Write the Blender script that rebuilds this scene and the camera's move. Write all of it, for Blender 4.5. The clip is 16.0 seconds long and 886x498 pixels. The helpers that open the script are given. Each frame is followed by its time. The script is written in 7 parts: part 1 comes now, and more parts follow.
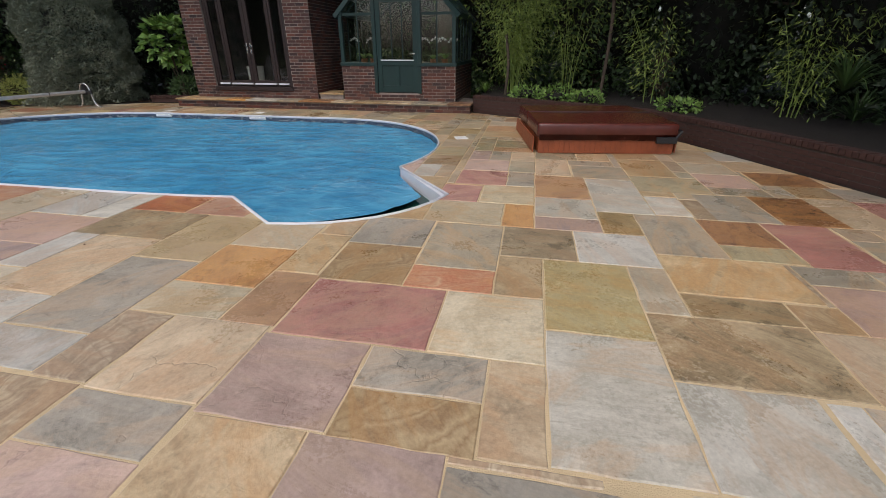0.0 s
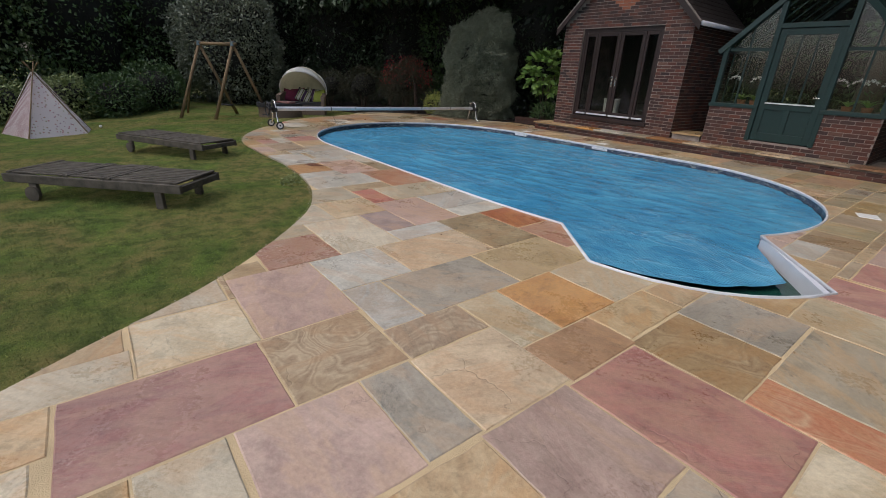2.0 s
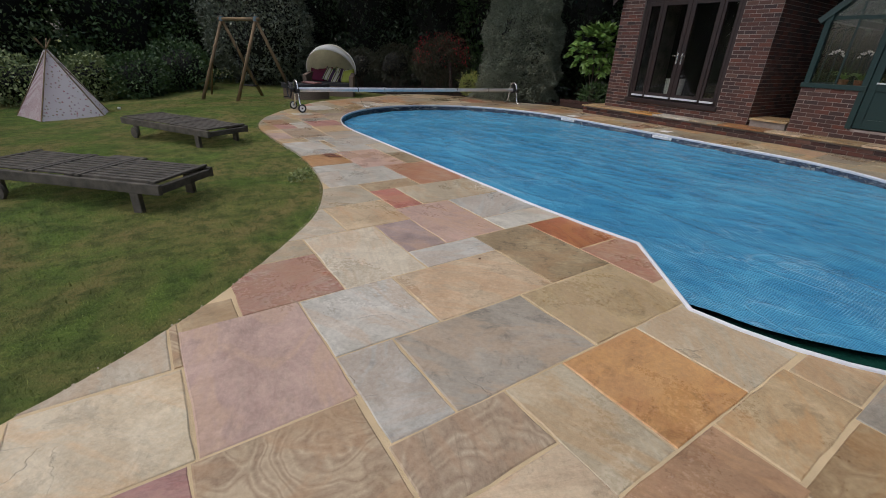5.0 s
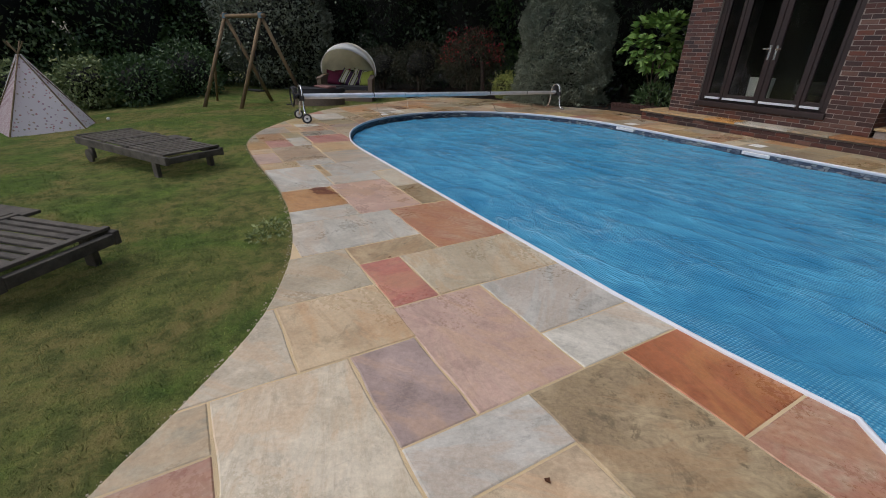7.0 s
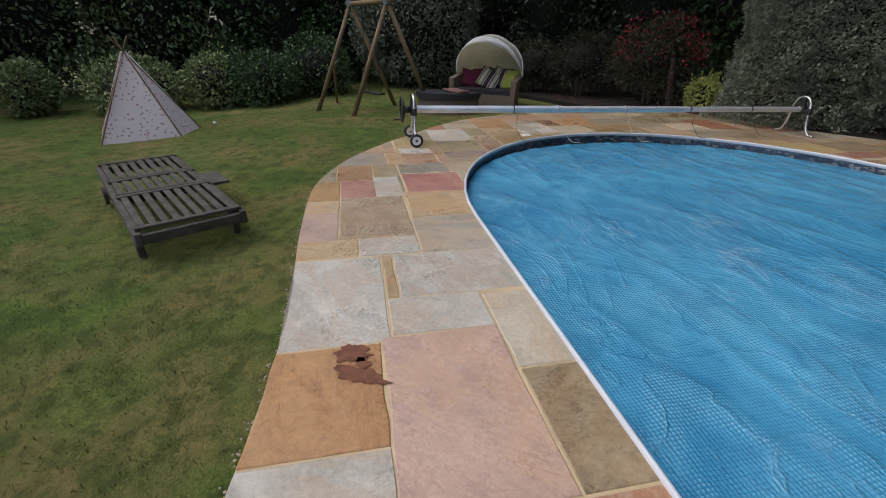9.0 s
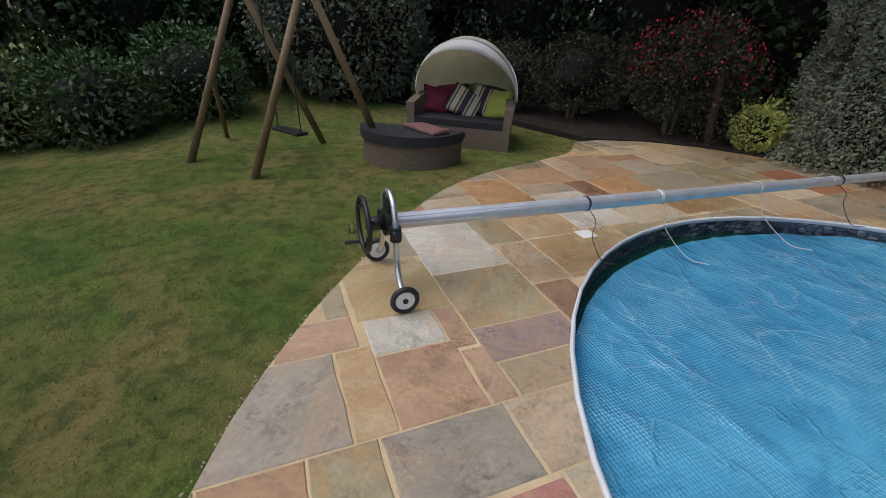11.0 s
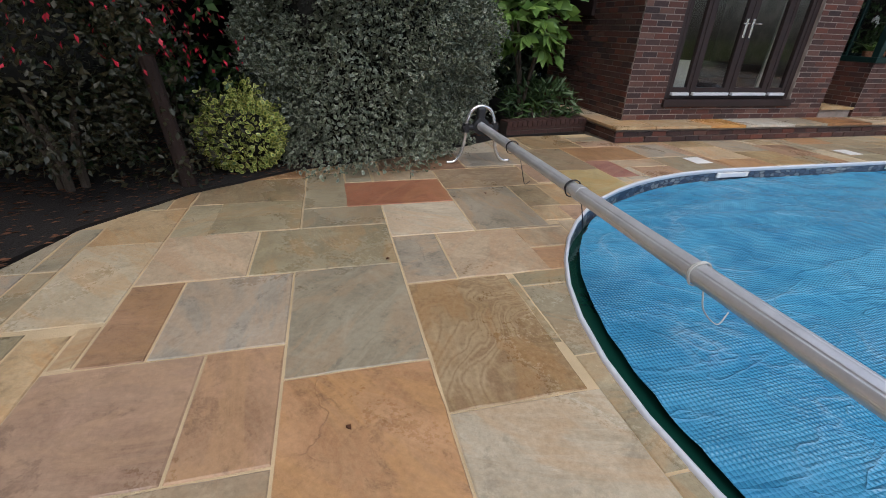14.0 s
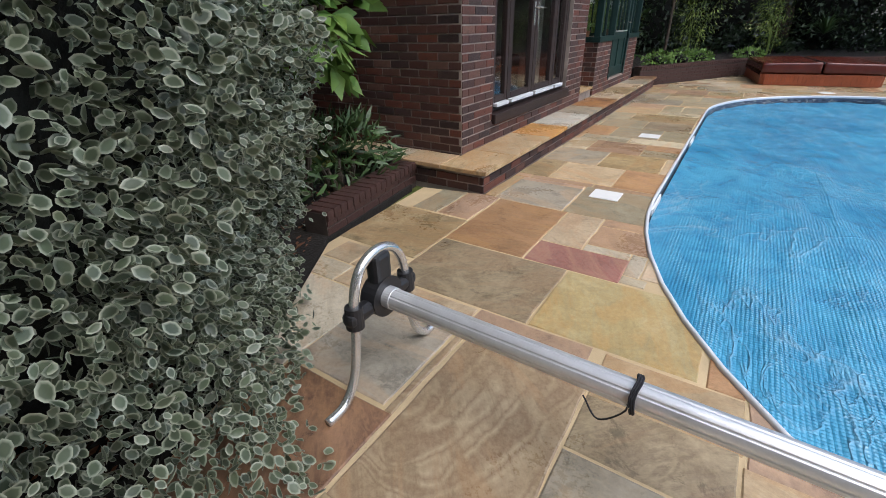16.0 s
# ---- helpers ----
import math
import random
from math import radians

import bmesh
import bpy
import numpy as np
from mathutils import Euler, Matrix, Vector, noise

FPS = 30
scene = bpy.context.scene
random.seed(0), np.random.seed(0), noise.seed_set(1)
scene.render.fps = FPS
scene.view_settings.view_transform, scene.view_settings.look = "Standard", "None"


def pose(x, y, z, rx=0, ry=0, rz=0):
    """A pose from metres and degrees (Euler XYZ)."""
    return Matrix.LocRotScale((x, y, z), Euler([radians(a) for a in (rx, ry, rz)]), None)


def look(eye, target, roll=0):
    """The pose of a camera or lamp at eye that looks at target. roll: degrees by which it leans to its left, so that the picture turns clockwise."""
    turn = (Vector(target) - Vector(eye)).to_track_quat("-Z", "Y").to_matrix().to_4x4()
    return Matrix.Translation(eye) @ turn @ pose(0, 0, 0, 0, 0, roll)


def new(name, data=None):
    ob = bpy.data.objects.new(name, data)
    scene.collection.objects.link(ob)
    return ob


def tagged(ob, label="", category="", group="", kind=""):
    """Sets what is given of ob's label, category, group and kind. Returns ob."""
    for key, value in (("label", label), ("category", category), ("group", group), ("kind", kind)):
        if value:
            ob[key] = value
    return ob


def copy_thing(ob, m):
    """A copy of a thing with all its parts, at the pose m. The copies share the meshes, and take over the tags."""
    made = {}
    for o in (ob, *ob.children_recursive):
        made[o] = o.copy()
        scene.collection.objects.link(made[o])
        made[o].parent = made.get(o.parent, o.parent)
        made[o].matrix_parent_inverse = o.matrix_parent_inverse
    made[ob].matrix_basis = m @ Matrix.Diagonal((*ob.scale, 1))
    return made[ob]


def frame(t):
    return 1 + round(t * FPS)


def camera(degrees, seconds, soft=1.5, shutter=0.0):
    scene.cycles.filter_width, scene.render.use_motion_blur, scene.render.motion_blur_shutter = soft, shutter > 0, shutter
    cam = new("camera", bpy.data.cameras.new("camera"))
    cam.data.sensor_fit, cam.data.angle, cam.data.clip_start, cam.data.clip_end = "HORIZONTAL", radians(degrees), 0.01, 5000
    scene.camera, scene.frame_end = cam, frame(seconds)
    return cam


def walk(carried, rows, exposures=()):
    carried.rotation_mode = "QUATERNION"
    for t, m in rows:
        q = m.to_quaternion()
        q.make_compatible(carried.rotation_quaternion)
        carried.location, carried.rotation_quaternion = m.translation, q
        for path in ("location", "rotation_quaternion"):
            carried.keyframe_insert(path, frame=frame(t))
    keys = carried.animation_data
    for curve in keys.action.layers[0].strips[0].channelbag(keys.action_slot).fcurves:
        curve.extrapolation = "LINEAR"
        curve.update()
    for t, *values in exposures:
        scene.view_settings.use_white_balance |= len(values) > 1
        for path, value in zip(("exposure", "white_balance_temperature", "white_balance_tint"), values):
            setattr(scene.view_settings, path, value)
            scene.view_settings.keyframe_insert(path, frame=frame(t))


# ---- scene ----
cam = camera(91.6, 16.0, soft=0.9)
PATH = [
    (0, (0.311, -0.297, 1.475), (-0.031, 1.481, 0.626), -0.0),
    (0.5, (0.172, -0.272, 1.477), (-0.441, 1.453, 0.673), -0.5),
    (1, (0.057, -0.25, 1.478), (-0.835, 1.343, 0.663), 0.2),
    (1.5, (-0.013, -0.213, 1.499), (-1.28, 1.13, 0.729), 1.4),
    (2, (-0.048, -0.175, 1.497), (-1.492, 0.98, 0.737), 2.6),
    (2.5, (-0.048, -0.15, 1.495), (-1.551, 0.925, 0.73), 3.2),
    (3, (-0.045, -0.142, 1.494), (-1.574, 0.913, 0.753), 3.3),
    (3.5, (-0.103, -0.114, 1.471), (-1.627, 0.888, 0.65), 2.8),
    (3.7, (-0.167, -0.076, 1.457), (-1.686, 0.928, 0.629), 2.8),
    (5.8, (-1.555, 0.857, 1.391), (-3.052, 1.882, 0.548), 2.1),
    (6, (-1.704, 0.961, 1.386), (-3.223, 1.953, 0.545), 1.6),
    (6.5, (-2.061, 1.232, 1.401), (-3.62, 2.15, 0.551), 2.8),
    (7, (-2.481, 1.441, 1.391), (-4.048, 2.351, 0.544), 1.4),
    (7.5, (-2.888, 1.724, 1.387), (-4.522, 2.493, 0.528), 1.6),
    (8, (-3.414, 2.006, 1.396), (-5.099, 2.678, 0.554), 3.0),
    (8.5, (-4.288, 2.355, 1.422), (-6.026, 2.784, 0.532), 3.3),
    (9, (-5.227, 2.586, 1.41), (-6.983, 2.947, 0.523), 0.9),
    (9.2, (-5.529, 2.678, 1.431), (-7.293, 3.015, 0.55), 1.9),
    (11.3, (-9.791, 2.792, 1.577), (-11.33, 3.663, 0.643), 2.9),
    (11.5, (-10.197, 2.805, 1.526), (-11.631, 3.853, 0.606), 2.3),
    (12, (-11.028, 2.821, 1.42), (-12.053, 4.266, 0.491), 2.8),
    (12.5, (-11.774, 3.183, 1.296), (-12.257, 4.9, 0.392), 3.6),
    (13, (-12.327, 3.772, 1.267), (-12.45, 5.567, 0.395), 1.4),
    (13.5, (-12.687, 4.603, 1.274), (-12.519, 6.404, 0.421), 0.8),
    (14, (-12.882, 5.481, 1.294), (-12.425, 7.203, 0.385), 2.1),
    (14.5, (-12.949, 6.536, 1.294), (-12.244, 8.175, 0.39), 2.0),
    (15, (-12.893, 7.472, 1.315), (-11.909, 8.961, 0.413), 2.6),
    (15.5, (-12.755, 8.222, 1.321), (-11.458, 9.474, 0.453), 2.2),
    (16, (-12.422, 8.862, 1.345), (-10.946, 9.847, 0.422), -1.3),
]
EXPOSURE = [(0, -0.52, 6350, 11), (2, -0.64, 6350, 11), (6, -0.7, 6250, 11), (9, -0.58, 6200, 11), (11.5, -0.5, 6200, 11), (13, -0.42, 6050, 11), (14.5, -0.36, 5950, 11), (16, 0.06, 5900, 9)]
walk(cam, [(t, look(eye, target, roll)) for t, eye, target, roll in PATH], EXPOSURE)
# ---- world and light: a bright overcast day ----
world = bpy.data.worlds.new("overcast_sky")
scene.world = world
world.use_nodes = True
wn = world.node_tree
wn.nodes.clear()
sky = wn.nodes.new("ShaderNodeTexSky")
sky.sky_type = "NISHITA"
sky.sun_disc = False
sky.sun_elevation, sky.sun_rotation = radians(58), radians(200)
sky.air_density, sky.dust_density = 1.0, 4.0
wb = wn.nodes.new("ShaderNodeBackground")
wb.inputs["Strength"].default_value = 0.15
wo = wn.nodes.new("ShaderNodeOutputWorld")
cloud = wn.nodes.new("ShaderNodeHueSaturation")
cloud.inputs["Saturation"].default_value, cloud.inputs["Value"].default_value = 0.72, 1.8
wn.links.new(sky.outputs[0], cloud.inputs["Color"])
wn.links.new(cloud.outputs[0], wb.inputs[0])
wn.links.new(wb.outputs[0], wo.inputs[0])
sun = new("sun", bpy.data.lights.new("sun", "SUN"))
sun.data.energy, sun.data.angle, sun.data.color = 0.5, radians(40), (1.0, 0.98, 0.95)
sun.matrix_world = look((0, 0, 0), (-0.18, 0.5, -0.85))


# ---- materials ----
def material(name, rough=0.6, metal=0.0, spec=0.5):
    m = bpy.data.materials.new(name)
    m.use_nodes = True
    b = m.node_tree.nodes["Principled BSDF"]
    b.inputs["Roughness"].default_value, b.inputs["Metallic"].default_value = rough, metal
    b.inputs["Specular IOR Level"].default_value = spec
    return m, m.node_tree, b


def node(nt, kind, **kw):
    n = nt.nodes.new(kind)
    for k, v in kw.items():
        n.inputs[k].default_value = v
    return n


def ramp(nt, src, stops):
    r = nt.nodes.new("ShaderNodeValToRGB")
    while len(r.color_ramp.elements) < len(stops):
        r.color_ramp.elements.new(0.5)
    for e, (p, c) in zip(r.color_ramp.elements, stops):
        e.position, e.color = p, (*c, 1)
    nt.links.new(src, r.inputs[0])
    return r.outputs[0]


def mix(nt, fac, a, b, blend="MIX"):
    n = nt.nodes.new("ShaderNodeMix")
    n.data_type, n.blend_type = "RGBA", blend
    for sock, v in ((n.inputs[0], fac), (n.inputs[6], a), (n.inputs[7], b)):
        if isinstance(v, (int, float)):
            sock.default_value = v
        elif isinstance(v, tuple):
            sock.default_value = (*v, 1)
        else:
            nt.links.new(v, sock)
    return n.outputs[2]


def math_node(nt, op, a, b=0.0):
    n = nt.nodes.new("ShaderNodeMath")
    n.operation = op
    for sock, v in ((n.inputs[0], a), (n.inputs[1], b)):
        if isinstance(v, (int, float)):
            sock.default_value = v
        else:
            nt.links.new(v, sock)
    return n.outputs[0]


def coords(nt):
    return nt.nodes.new("ShaderNodeTexCoord").outputs["Object"]


def noise_tex(nt, vec, scale, detail=4.0, rough=0.55, dist=0.0):
    n = node(nt, "ShaderNodeTexNoise", Scale=scale, Detail=detail, Roughness=rough, Distortion=dist)
    nt.links.new(vec, n.inputs["Vector"])
    return n.outputs["Fac"]


def bump(nt, b, height, strength, distance):
    n = node(nt, "ShaderNodeBump", Strength=strength, Distance=distance)
    nt.links.new(height, n.inputs["Height"])
    nt.links.new(n.outputs[0], b.inputs["Normal"])


def simple(name, col, rough=0.6, metal=0.0, vary=0.25, scale=8.0, fine=90.0, bumpy=0.15, spec=0.5, col2=None):
    """A plain surface with stains at one scale and grain at another."""
    m, nt, b = material(name, rough, metal, spec)
    v = coords(nt)
    a = noise_tex(nt, v, scale, 5)
    g = noise_tex(nt, v, fine, 3)
    dark = tuple(c * (1 - vary) for c in col) if col2 is None else col2
    lite = tuple(min(1, c * (1 + vary * 0.6)) for c in col)
    c = mix(nt, ramp(nt, a, [(0.3, (0, 0, 0)), (0.7, (1, 1, 1))]), dark, lite)
    c = mix(nt, 0.35, c, mix(nt, g, dark, lite))
    nt.links.new(c, b.inputs["Base Color"])
    if bumpy:
        bump(nt, b, g, bumpy, 0.01)
    return m


def stone(name, base, dark, vein, stain=0.3, wave=0.5):
    """Riven sandstone: strata, cloudy stains and fine grit, different on every slab."""
    m, nt, b = material(name, 0.5)
    rnd = nt.nodes.new("ShaderNodeObjectInfo").outputs["Random"]
    comb = nt.nodes.new("ShaderNodeCombineXYZ")
    nt.links.new(math_node(nt, "MULTIPLY", rnd, 83.0), comb.inputs[0])
    nt.links.new(math_node(nt, "MULTIPLY", rnd, 47.0), comb.inputs[1])
    rot = nt.nodes.new("ShaderNodeVectorRotate")
    rot.rotation_type = "Z_AXIS"
    nt.links.new(coords(nt), rot.inputs["Vector"])
    nt.links.new(math_node(nt, "MULTIPLY", rnd, 37.0), rot.inputs["Angle"])
    add = nt.nodes.new("ShaderNodeVectorMath")
    add.operation = "ADD"
    nt.links.new(rot.outputs[0], add.inputs[0])
    nt.links.new(comb.outputs[0], add.inputs[1])
    v = add.outputs[0]
    squash = nt.nodes.new("ShaderNodeVectorMath")
    squash.operation = "MULTIPLY"
    squash.inputs[1].default_value = (1.0, 2.3, 1.0)
    nt.links.new(v, squash.inputs[0])
    sv = squash.outputs[0]
    cloud = noise_tex(nt, v, 2.2, 7, 0.62, 0.9)
    strata = noise_tex(nt, sv, 1.7, 9, 0.62, 1.2)
    if wave > 0.8:
        # rings of iron that follow the contours of a slow field
        field = noise_tex(nt, v, 0.85, 3, 0.45, 0.7)
        rings = math_node(nt, "SINE", math_node(nt, "MULTIPLY", field, 88.0))
        strata = math_node(nt, "ADD", math_node(nt, "MULTIPLY", rings, 0.075), math_node(nt, "ADD", math_node(nt, "MULTIPLY", strata, 0.3), 0.34))
    lines = noise_tex(nt, sv, 7.0, 8, 0.7, 0.8)
    fine = noise_tex(nt, v, 38, 8, 0.75)
    grit = noise_tex(nt, v, 300, 3, 0.6)
    c = mix(nt, ramp(nt, cloud, [(0.40, (0, 0, 0)), (0.57, (1, 1, 1))]), tuple(x * 0.84 for x in dark), base)
    bands = ramp(nt, strata, [(0.34, (0, 0, 0)), (0.42, (1, 1, 1)), (0.47, (0.05, 0.05, 0.05)), (0.52, (0.85, 0.85, 0.85)), (0.56, (0.1, 0.1, 0.1)), (0.62, (0.7, 0.7, 0.7)), (0.70, (0, 0, 0))])
    c = mix(nt, math_node(nt, "MULTIPLY", bands, min(1.0, wave * (0.95 if wave > 0.8 else 1.0))), c, vein)
    # long fine streaks along the bedding
    grain = nt.nodes.new("ShaderNodeVectorMath")
    grain.operation = "MULTIPLY"
    grain.inputs[1].default_value = (1.0, 9.0, 1.0)
    nt.links.new(v, grain.inputs[0])
    streak = noise_tex(nt, grain.outputs[0], 1.6, 8, 0.66, 0.5)
    share = math_node(nt, "FRACT", math_node(nt, "MULTIPLY", rnd, 5.7))
    c = mix(nt, math_node(nt, "MULTIPLY", ramp(nt, streak, [(0.50, (0, 0, 0)), (0.60, (1, 1, 1)), (0.72, (0.3, 0.3, 0.3))]), math_node(nt, "ADD", math_node(nt, "MULTIPLY", share, 0.6), 0.15)), c, tuple(0.5 * a + 0.5 * d * 0.55 for a, d in zip(vein, dark)))
    hair = ramp(nt, lines, [(0.44, (0, 0, 0)), (0.495, (1, 1, 1)), (0.55, (0, 0, 0))])
    c = mix(nt, math_node(nt, "MULTIPLY", hair, 0.12), c, tuple(x * 0.5 for x in dark))
    spots = ramp(nt, noise_tex(nt, v, 5.0, 10, 0.78, 0.4), [(0.54, (0, 0, 0)), (0.60, (1, 1, 1))])
    c = mix(nt, math_node(nt, "MULTIPLY", spots, min(1.0, stain * 1.7)), c, tuple(x * 0.30 for x in dark))
    ochre = ramp(nt, noise_tex(nt, sv, 0.9, 7, 0.62, 1.8), [(0.49, (0, 0, 0)), (0.56, (0.65, 0.65, 0.65)), (0.68, (0.12, 0.12, 0.12))])
    c = mix(nt, ochre, c, tuple(0.5 * x + 0.5 * y for x, y in zip(vein, (0.52, 0.27, 0.09))))
    pale = ramp(nt, noise_tex(nt, v, 3.1, 8, 0.7, 0.6), [(0.52, (0, 0, 0)), (0.68, (0.6, 0.6, 0.6))])
    c = mix(nt, pale if wave < 0.8 else 0.0, c, tuple(min(1, x * 1.22 + 0.03) for x in base))
    # riven flake edges and hairline cracks, only here and there
    warp = nt.nodes.new("ShaderNodeVectorMath")
    warp.operation = "MULTIPLY_ADD"
    warp.inputs[1].default_value = (0.5, 0.5, 0.5)
    wob = nt.nodes.new("ShaderNodeTexNoise")
    wob.inputs["Scale"].default_value, wob.inputs["Detail"].default_value = 3.0, 6.0
    nt.links.new(v, wob.inputs["Vector"])
    nt.links.new(wob.outputs["Color"], warp.inputs[0])
    nt.links.new(v, warp.inputs[2])
    flake = node(nt, "ShaderNodeTexVoronoi", Scale=1.5, Randomness=1.0)
    flake.feature = "DISTANCE_TO_EDGE"
    nt.links.new(warp.outputs[0], flake.inputs["Vector"])
    where = ramp(nt, noise_tex(nt, v, 1.3, 3, 0.5), [(0.57, (0, 0, 0)), (0.65, (1, 1, 1))])
    crack = math_node(nt, "MULTIPLY", ramp(nt, flake.outputs["Distance"], [(0.0, (1, 1, 1)), (0.010, (0, 0, 0))]), where)
    c = mix(nt, math_node(nt, "MULTIPLY", crack, 0.42), c, tuple(x * 0.3 for x in dark))
    c = mix(nt, 0.27, c, mix(nt, ramp(nt, fine, [(0.33, (0, 0, 0)), (0.67, (1, 1, 1))]), tuple(x * 0.45 for x in dark), tuple(min(1, x * 1.28) for x in base)))
    hue = node(nt, "ShaderNodeHueSaturation")
    nt.links.new(c, hue.inputs["Color"])
    nt.links.new(math_node(nt, "ADD", math_node(nt, "MULTIPLY", rnd, 0.30), 0.85), hue.inputs["Value"])
    nt.links.new(math_node(nt, "ADD", math_node(nt, "MULTIPLY", math_node(nt, "FRACT", math_node(nt, "MULTIPLY", rnd, 7.3)), 0.26), 0.80), hue.inputs["Saturation"])
    nt.links.new(hue.outputs[0], b.inputs["Base Color"])
    damp = noise_tex(nt, coords(nt), 0.8, 5, 0.6, 0.4)
    rg = math_node(nt, "ADD", ramp(nt, damp, [(0.38, (0.22, 0.22, 0.22)), (0.60, (0.55, 0.55, 0.55))]), math_node(nt, "MULTIPLY", math_node(nt, "SUBTRACT", fine, 0.5), 0.4))
    nt.links.new(rg, b.inputs["Roughness"])
    h = math_node(nt, "ADD", math_node(nt, "SUBTRACT", math_node(nt, "MULTIPLY", strata, 0.8 if wave < 0.8 else 0.3), math_node(nt, "MULTIPLY", crack, 0.25)), math_node(nt, "ADD", math_node(nt, "MULTIPLY", lines, 0.04), math_node(nt, "ADD", math_node(nt, "MULTIPLY", fine, 0.22), math_node(nt, "MULTIPLY", grit, 0.08))))
    bump(nt, b, h, 0.7, 0.012)
    return m


STONE = {
    "b": stone("buff_sandstone", (0.54, 0.41, 0.24), (0.43, 0.31, 0.17), (0.46, 0.26, 0.12), 0.25, 0.35),
    "c": stone("cream_sandstone", (0.58, 0.50, 0.35), (0.49, 0.40, 0.26), (0.54, 0.38, 0.20), 0.2, 0.35),
    "y": stone("yellow_sandstone", (0.54, 0.45, 0.24), (0.46, 0.36, 0.18), (0.52, 0.34, 0.10), 0.1, 0.6),
    "w": stone("pale_grey_sandstone", (0.57, 0.53, 0.44), (0.46, 0.42, 0.33), (0.42, 0.37, 0.29), 0.2, 0.3),
    "g": stone("grey_sandstone", (0.37, 0.32, 0.24), (0.28, 0.24, 0.17), (0.46, 0.36, 0.23), 0.35, 0.45),
    "m": stone("mauve_sandstone", (0.37, 0.27, 0.23), (0.28, 0.20, 0.17), (0.42, 0.32, 0.26), 0.2, 0.35),
    "r": stone("red_sandstone", (0.43, 0.16, 0.11), (0.33, 0.11, 0.08), (0.50, 0.32, 0.25), 0.15, 0.4),
    "R": stone("terracotta_sandstone", (0.42, 0.16, 0.08), (0.33, 0.12, 0.06), (0.46, 0.22, 0.12), 0.15, 0.3),
    "p": stone("pink_sandstone", (0.49, 0.32, 0.24), (0.41, 0.25, 0.19), (0.52, 0.39, 0.28), 0.15, 0.45),
    "o": stone("orange_sandstone", (0.54, 0.25, 0.03), (0.42, 0.15, 0.018), (0.54, 0.28, 0.07), 0.35, 0.6),
    "n": stone("brown_sandstone", (0.27, 0.13, 0.06), (0.15, 0.07, 0.035), (0.40, 0.21, 0.09), 0.5, 0.7),
    "k": stone("stained_buff_sandstone", (0.44, 0.33, 0.17), (0.32, 0.22, 0.10), (0.17, 0.11, 0.06), 0.85, 0.75),
    "Y": stone("golden_sandstone", (0.58, 0.39, 0.14), (0.48, 0.29, 0.08), (0.58, 0.46, 0.26), 0.3, 0.55),
    "q": stone("olive_sandstone", (0.40, 0.34, 0.21), (0.31, 0.26, 0.16), (0.42, 0.30, 0.15), 0.3, 0.35),
    "t": stone("tan_sandstone", (0.43, 0.25, 0.13), (0.34, 0.18, 0.09), (0.46, 0.31, 0.17), 0.3, 0.45),
    "s": stone("striped_sandstone", (0.54, 0.38, 0.24), (0.48, 0.22, 0.11), (0.40, 0.12, 0.06), 0.1, 1.0),
    "z": stone("veined_sandstone", (0.50, 0.38, 0.22), (0.42, 0.28, 0.13), (0.22, 0.12, 0.055), 0.15, 1.0),
}
MORTAR = simple("sandy_mortar", (0.60, 0.46, 0.27), 0.9, vary=0.3, scale=3, fine=160, bumpy=0.5)


def brick_material():
    m, nt, b = material("weathered_red_brick", 0.8)
    v = coords(nt)
    r1 = nt.nodes.new("ShaderNodeObjectInfo").outputs["Random"]
    r2 = nt.nodes.new("ShaderNodeNewGeometry").outputs["Random Per Island"]
    r = math_node(nt, "FRACT", math_node(nt, "ADD", r1, r2))
    c = ramp(nt, r, [(0.0, (0.020, 0.013, 0.014)), (0.25, (0.075, 0.026, 0.019)), (0.5, (0.15, 0.042, 0.023)), (0.7, (0.034, 0.020, 0.019)), (0.88, (0.09, 0.036, 0.026)), (1.0, (0.17, 0.085, 0.06))])
    n = noise_tex(nt, v, 30, 6, 0.7)
    c = mix(nt, ramp(nt, n, [(0.4, (0, 0, 0)), (0.72, (0.6, 0.6, 0.6))]), c, (0.075, 0.042, 0.035))
    bloom = ramp(nt, noise_tex(nt, v, 2.3, 7, 0.68, 0.6), [(0.56, (0, 0, 0)), (0.70, (0.45, 0.45, 0.45))])
    c = mix(nt, bloom, c, (0.20, 0.16, 0.135))
    soot = ramp(nt, noise_tex(nt, v, 1.1, 6, 0.6, 0.4), [(0.46, (0, 0, 0)), (0.62, (0.7, 0.7, 0.7))])
    c = mix(nt, soot, c, (0.022, 0.014, 0.013))
    nt.links.new(c, b.inputs["Base Color"])
    bump(nt, b, noise_tex(nt, v, 140, 4, 0.7), 0.5, 0.006)
    return m


BRICK = brick_material()
# dirty low-wall brick and mortar, darkened further for the deep shade there
BRICK_DARK = simple("dirty_shaded_maroon_brick", (0.055, 0.022, 0.016), 0.75, vary=0.5, scale=14, fine=120, bumpy=0.4)
DARK_MORTAR = simple("dirty_shaded_mortar", (0.06, 0.045, 0.036), 0.95, vary=0.4, scale=9, fine=150, bumpy=0.5)
BRICK_ORANGE = simple("orange_red_brick", (0.30, 0.10, 0.05), 0.8, vary=0.35, scale=20, fine=140, bumpy=0.4)
BRICK_MORTAR = simple("brick_mortar", (0.30, 0.25, 0.215), 0.95, vary=0.6, scale=4, fine=180, bumpy=0.5)
WHITE_PVC = simple("white_pvc_coping", (0.66, 0.67, 0.70), 0.35, vary=0.08, scale=5, fine=60, bumpy=0.05)
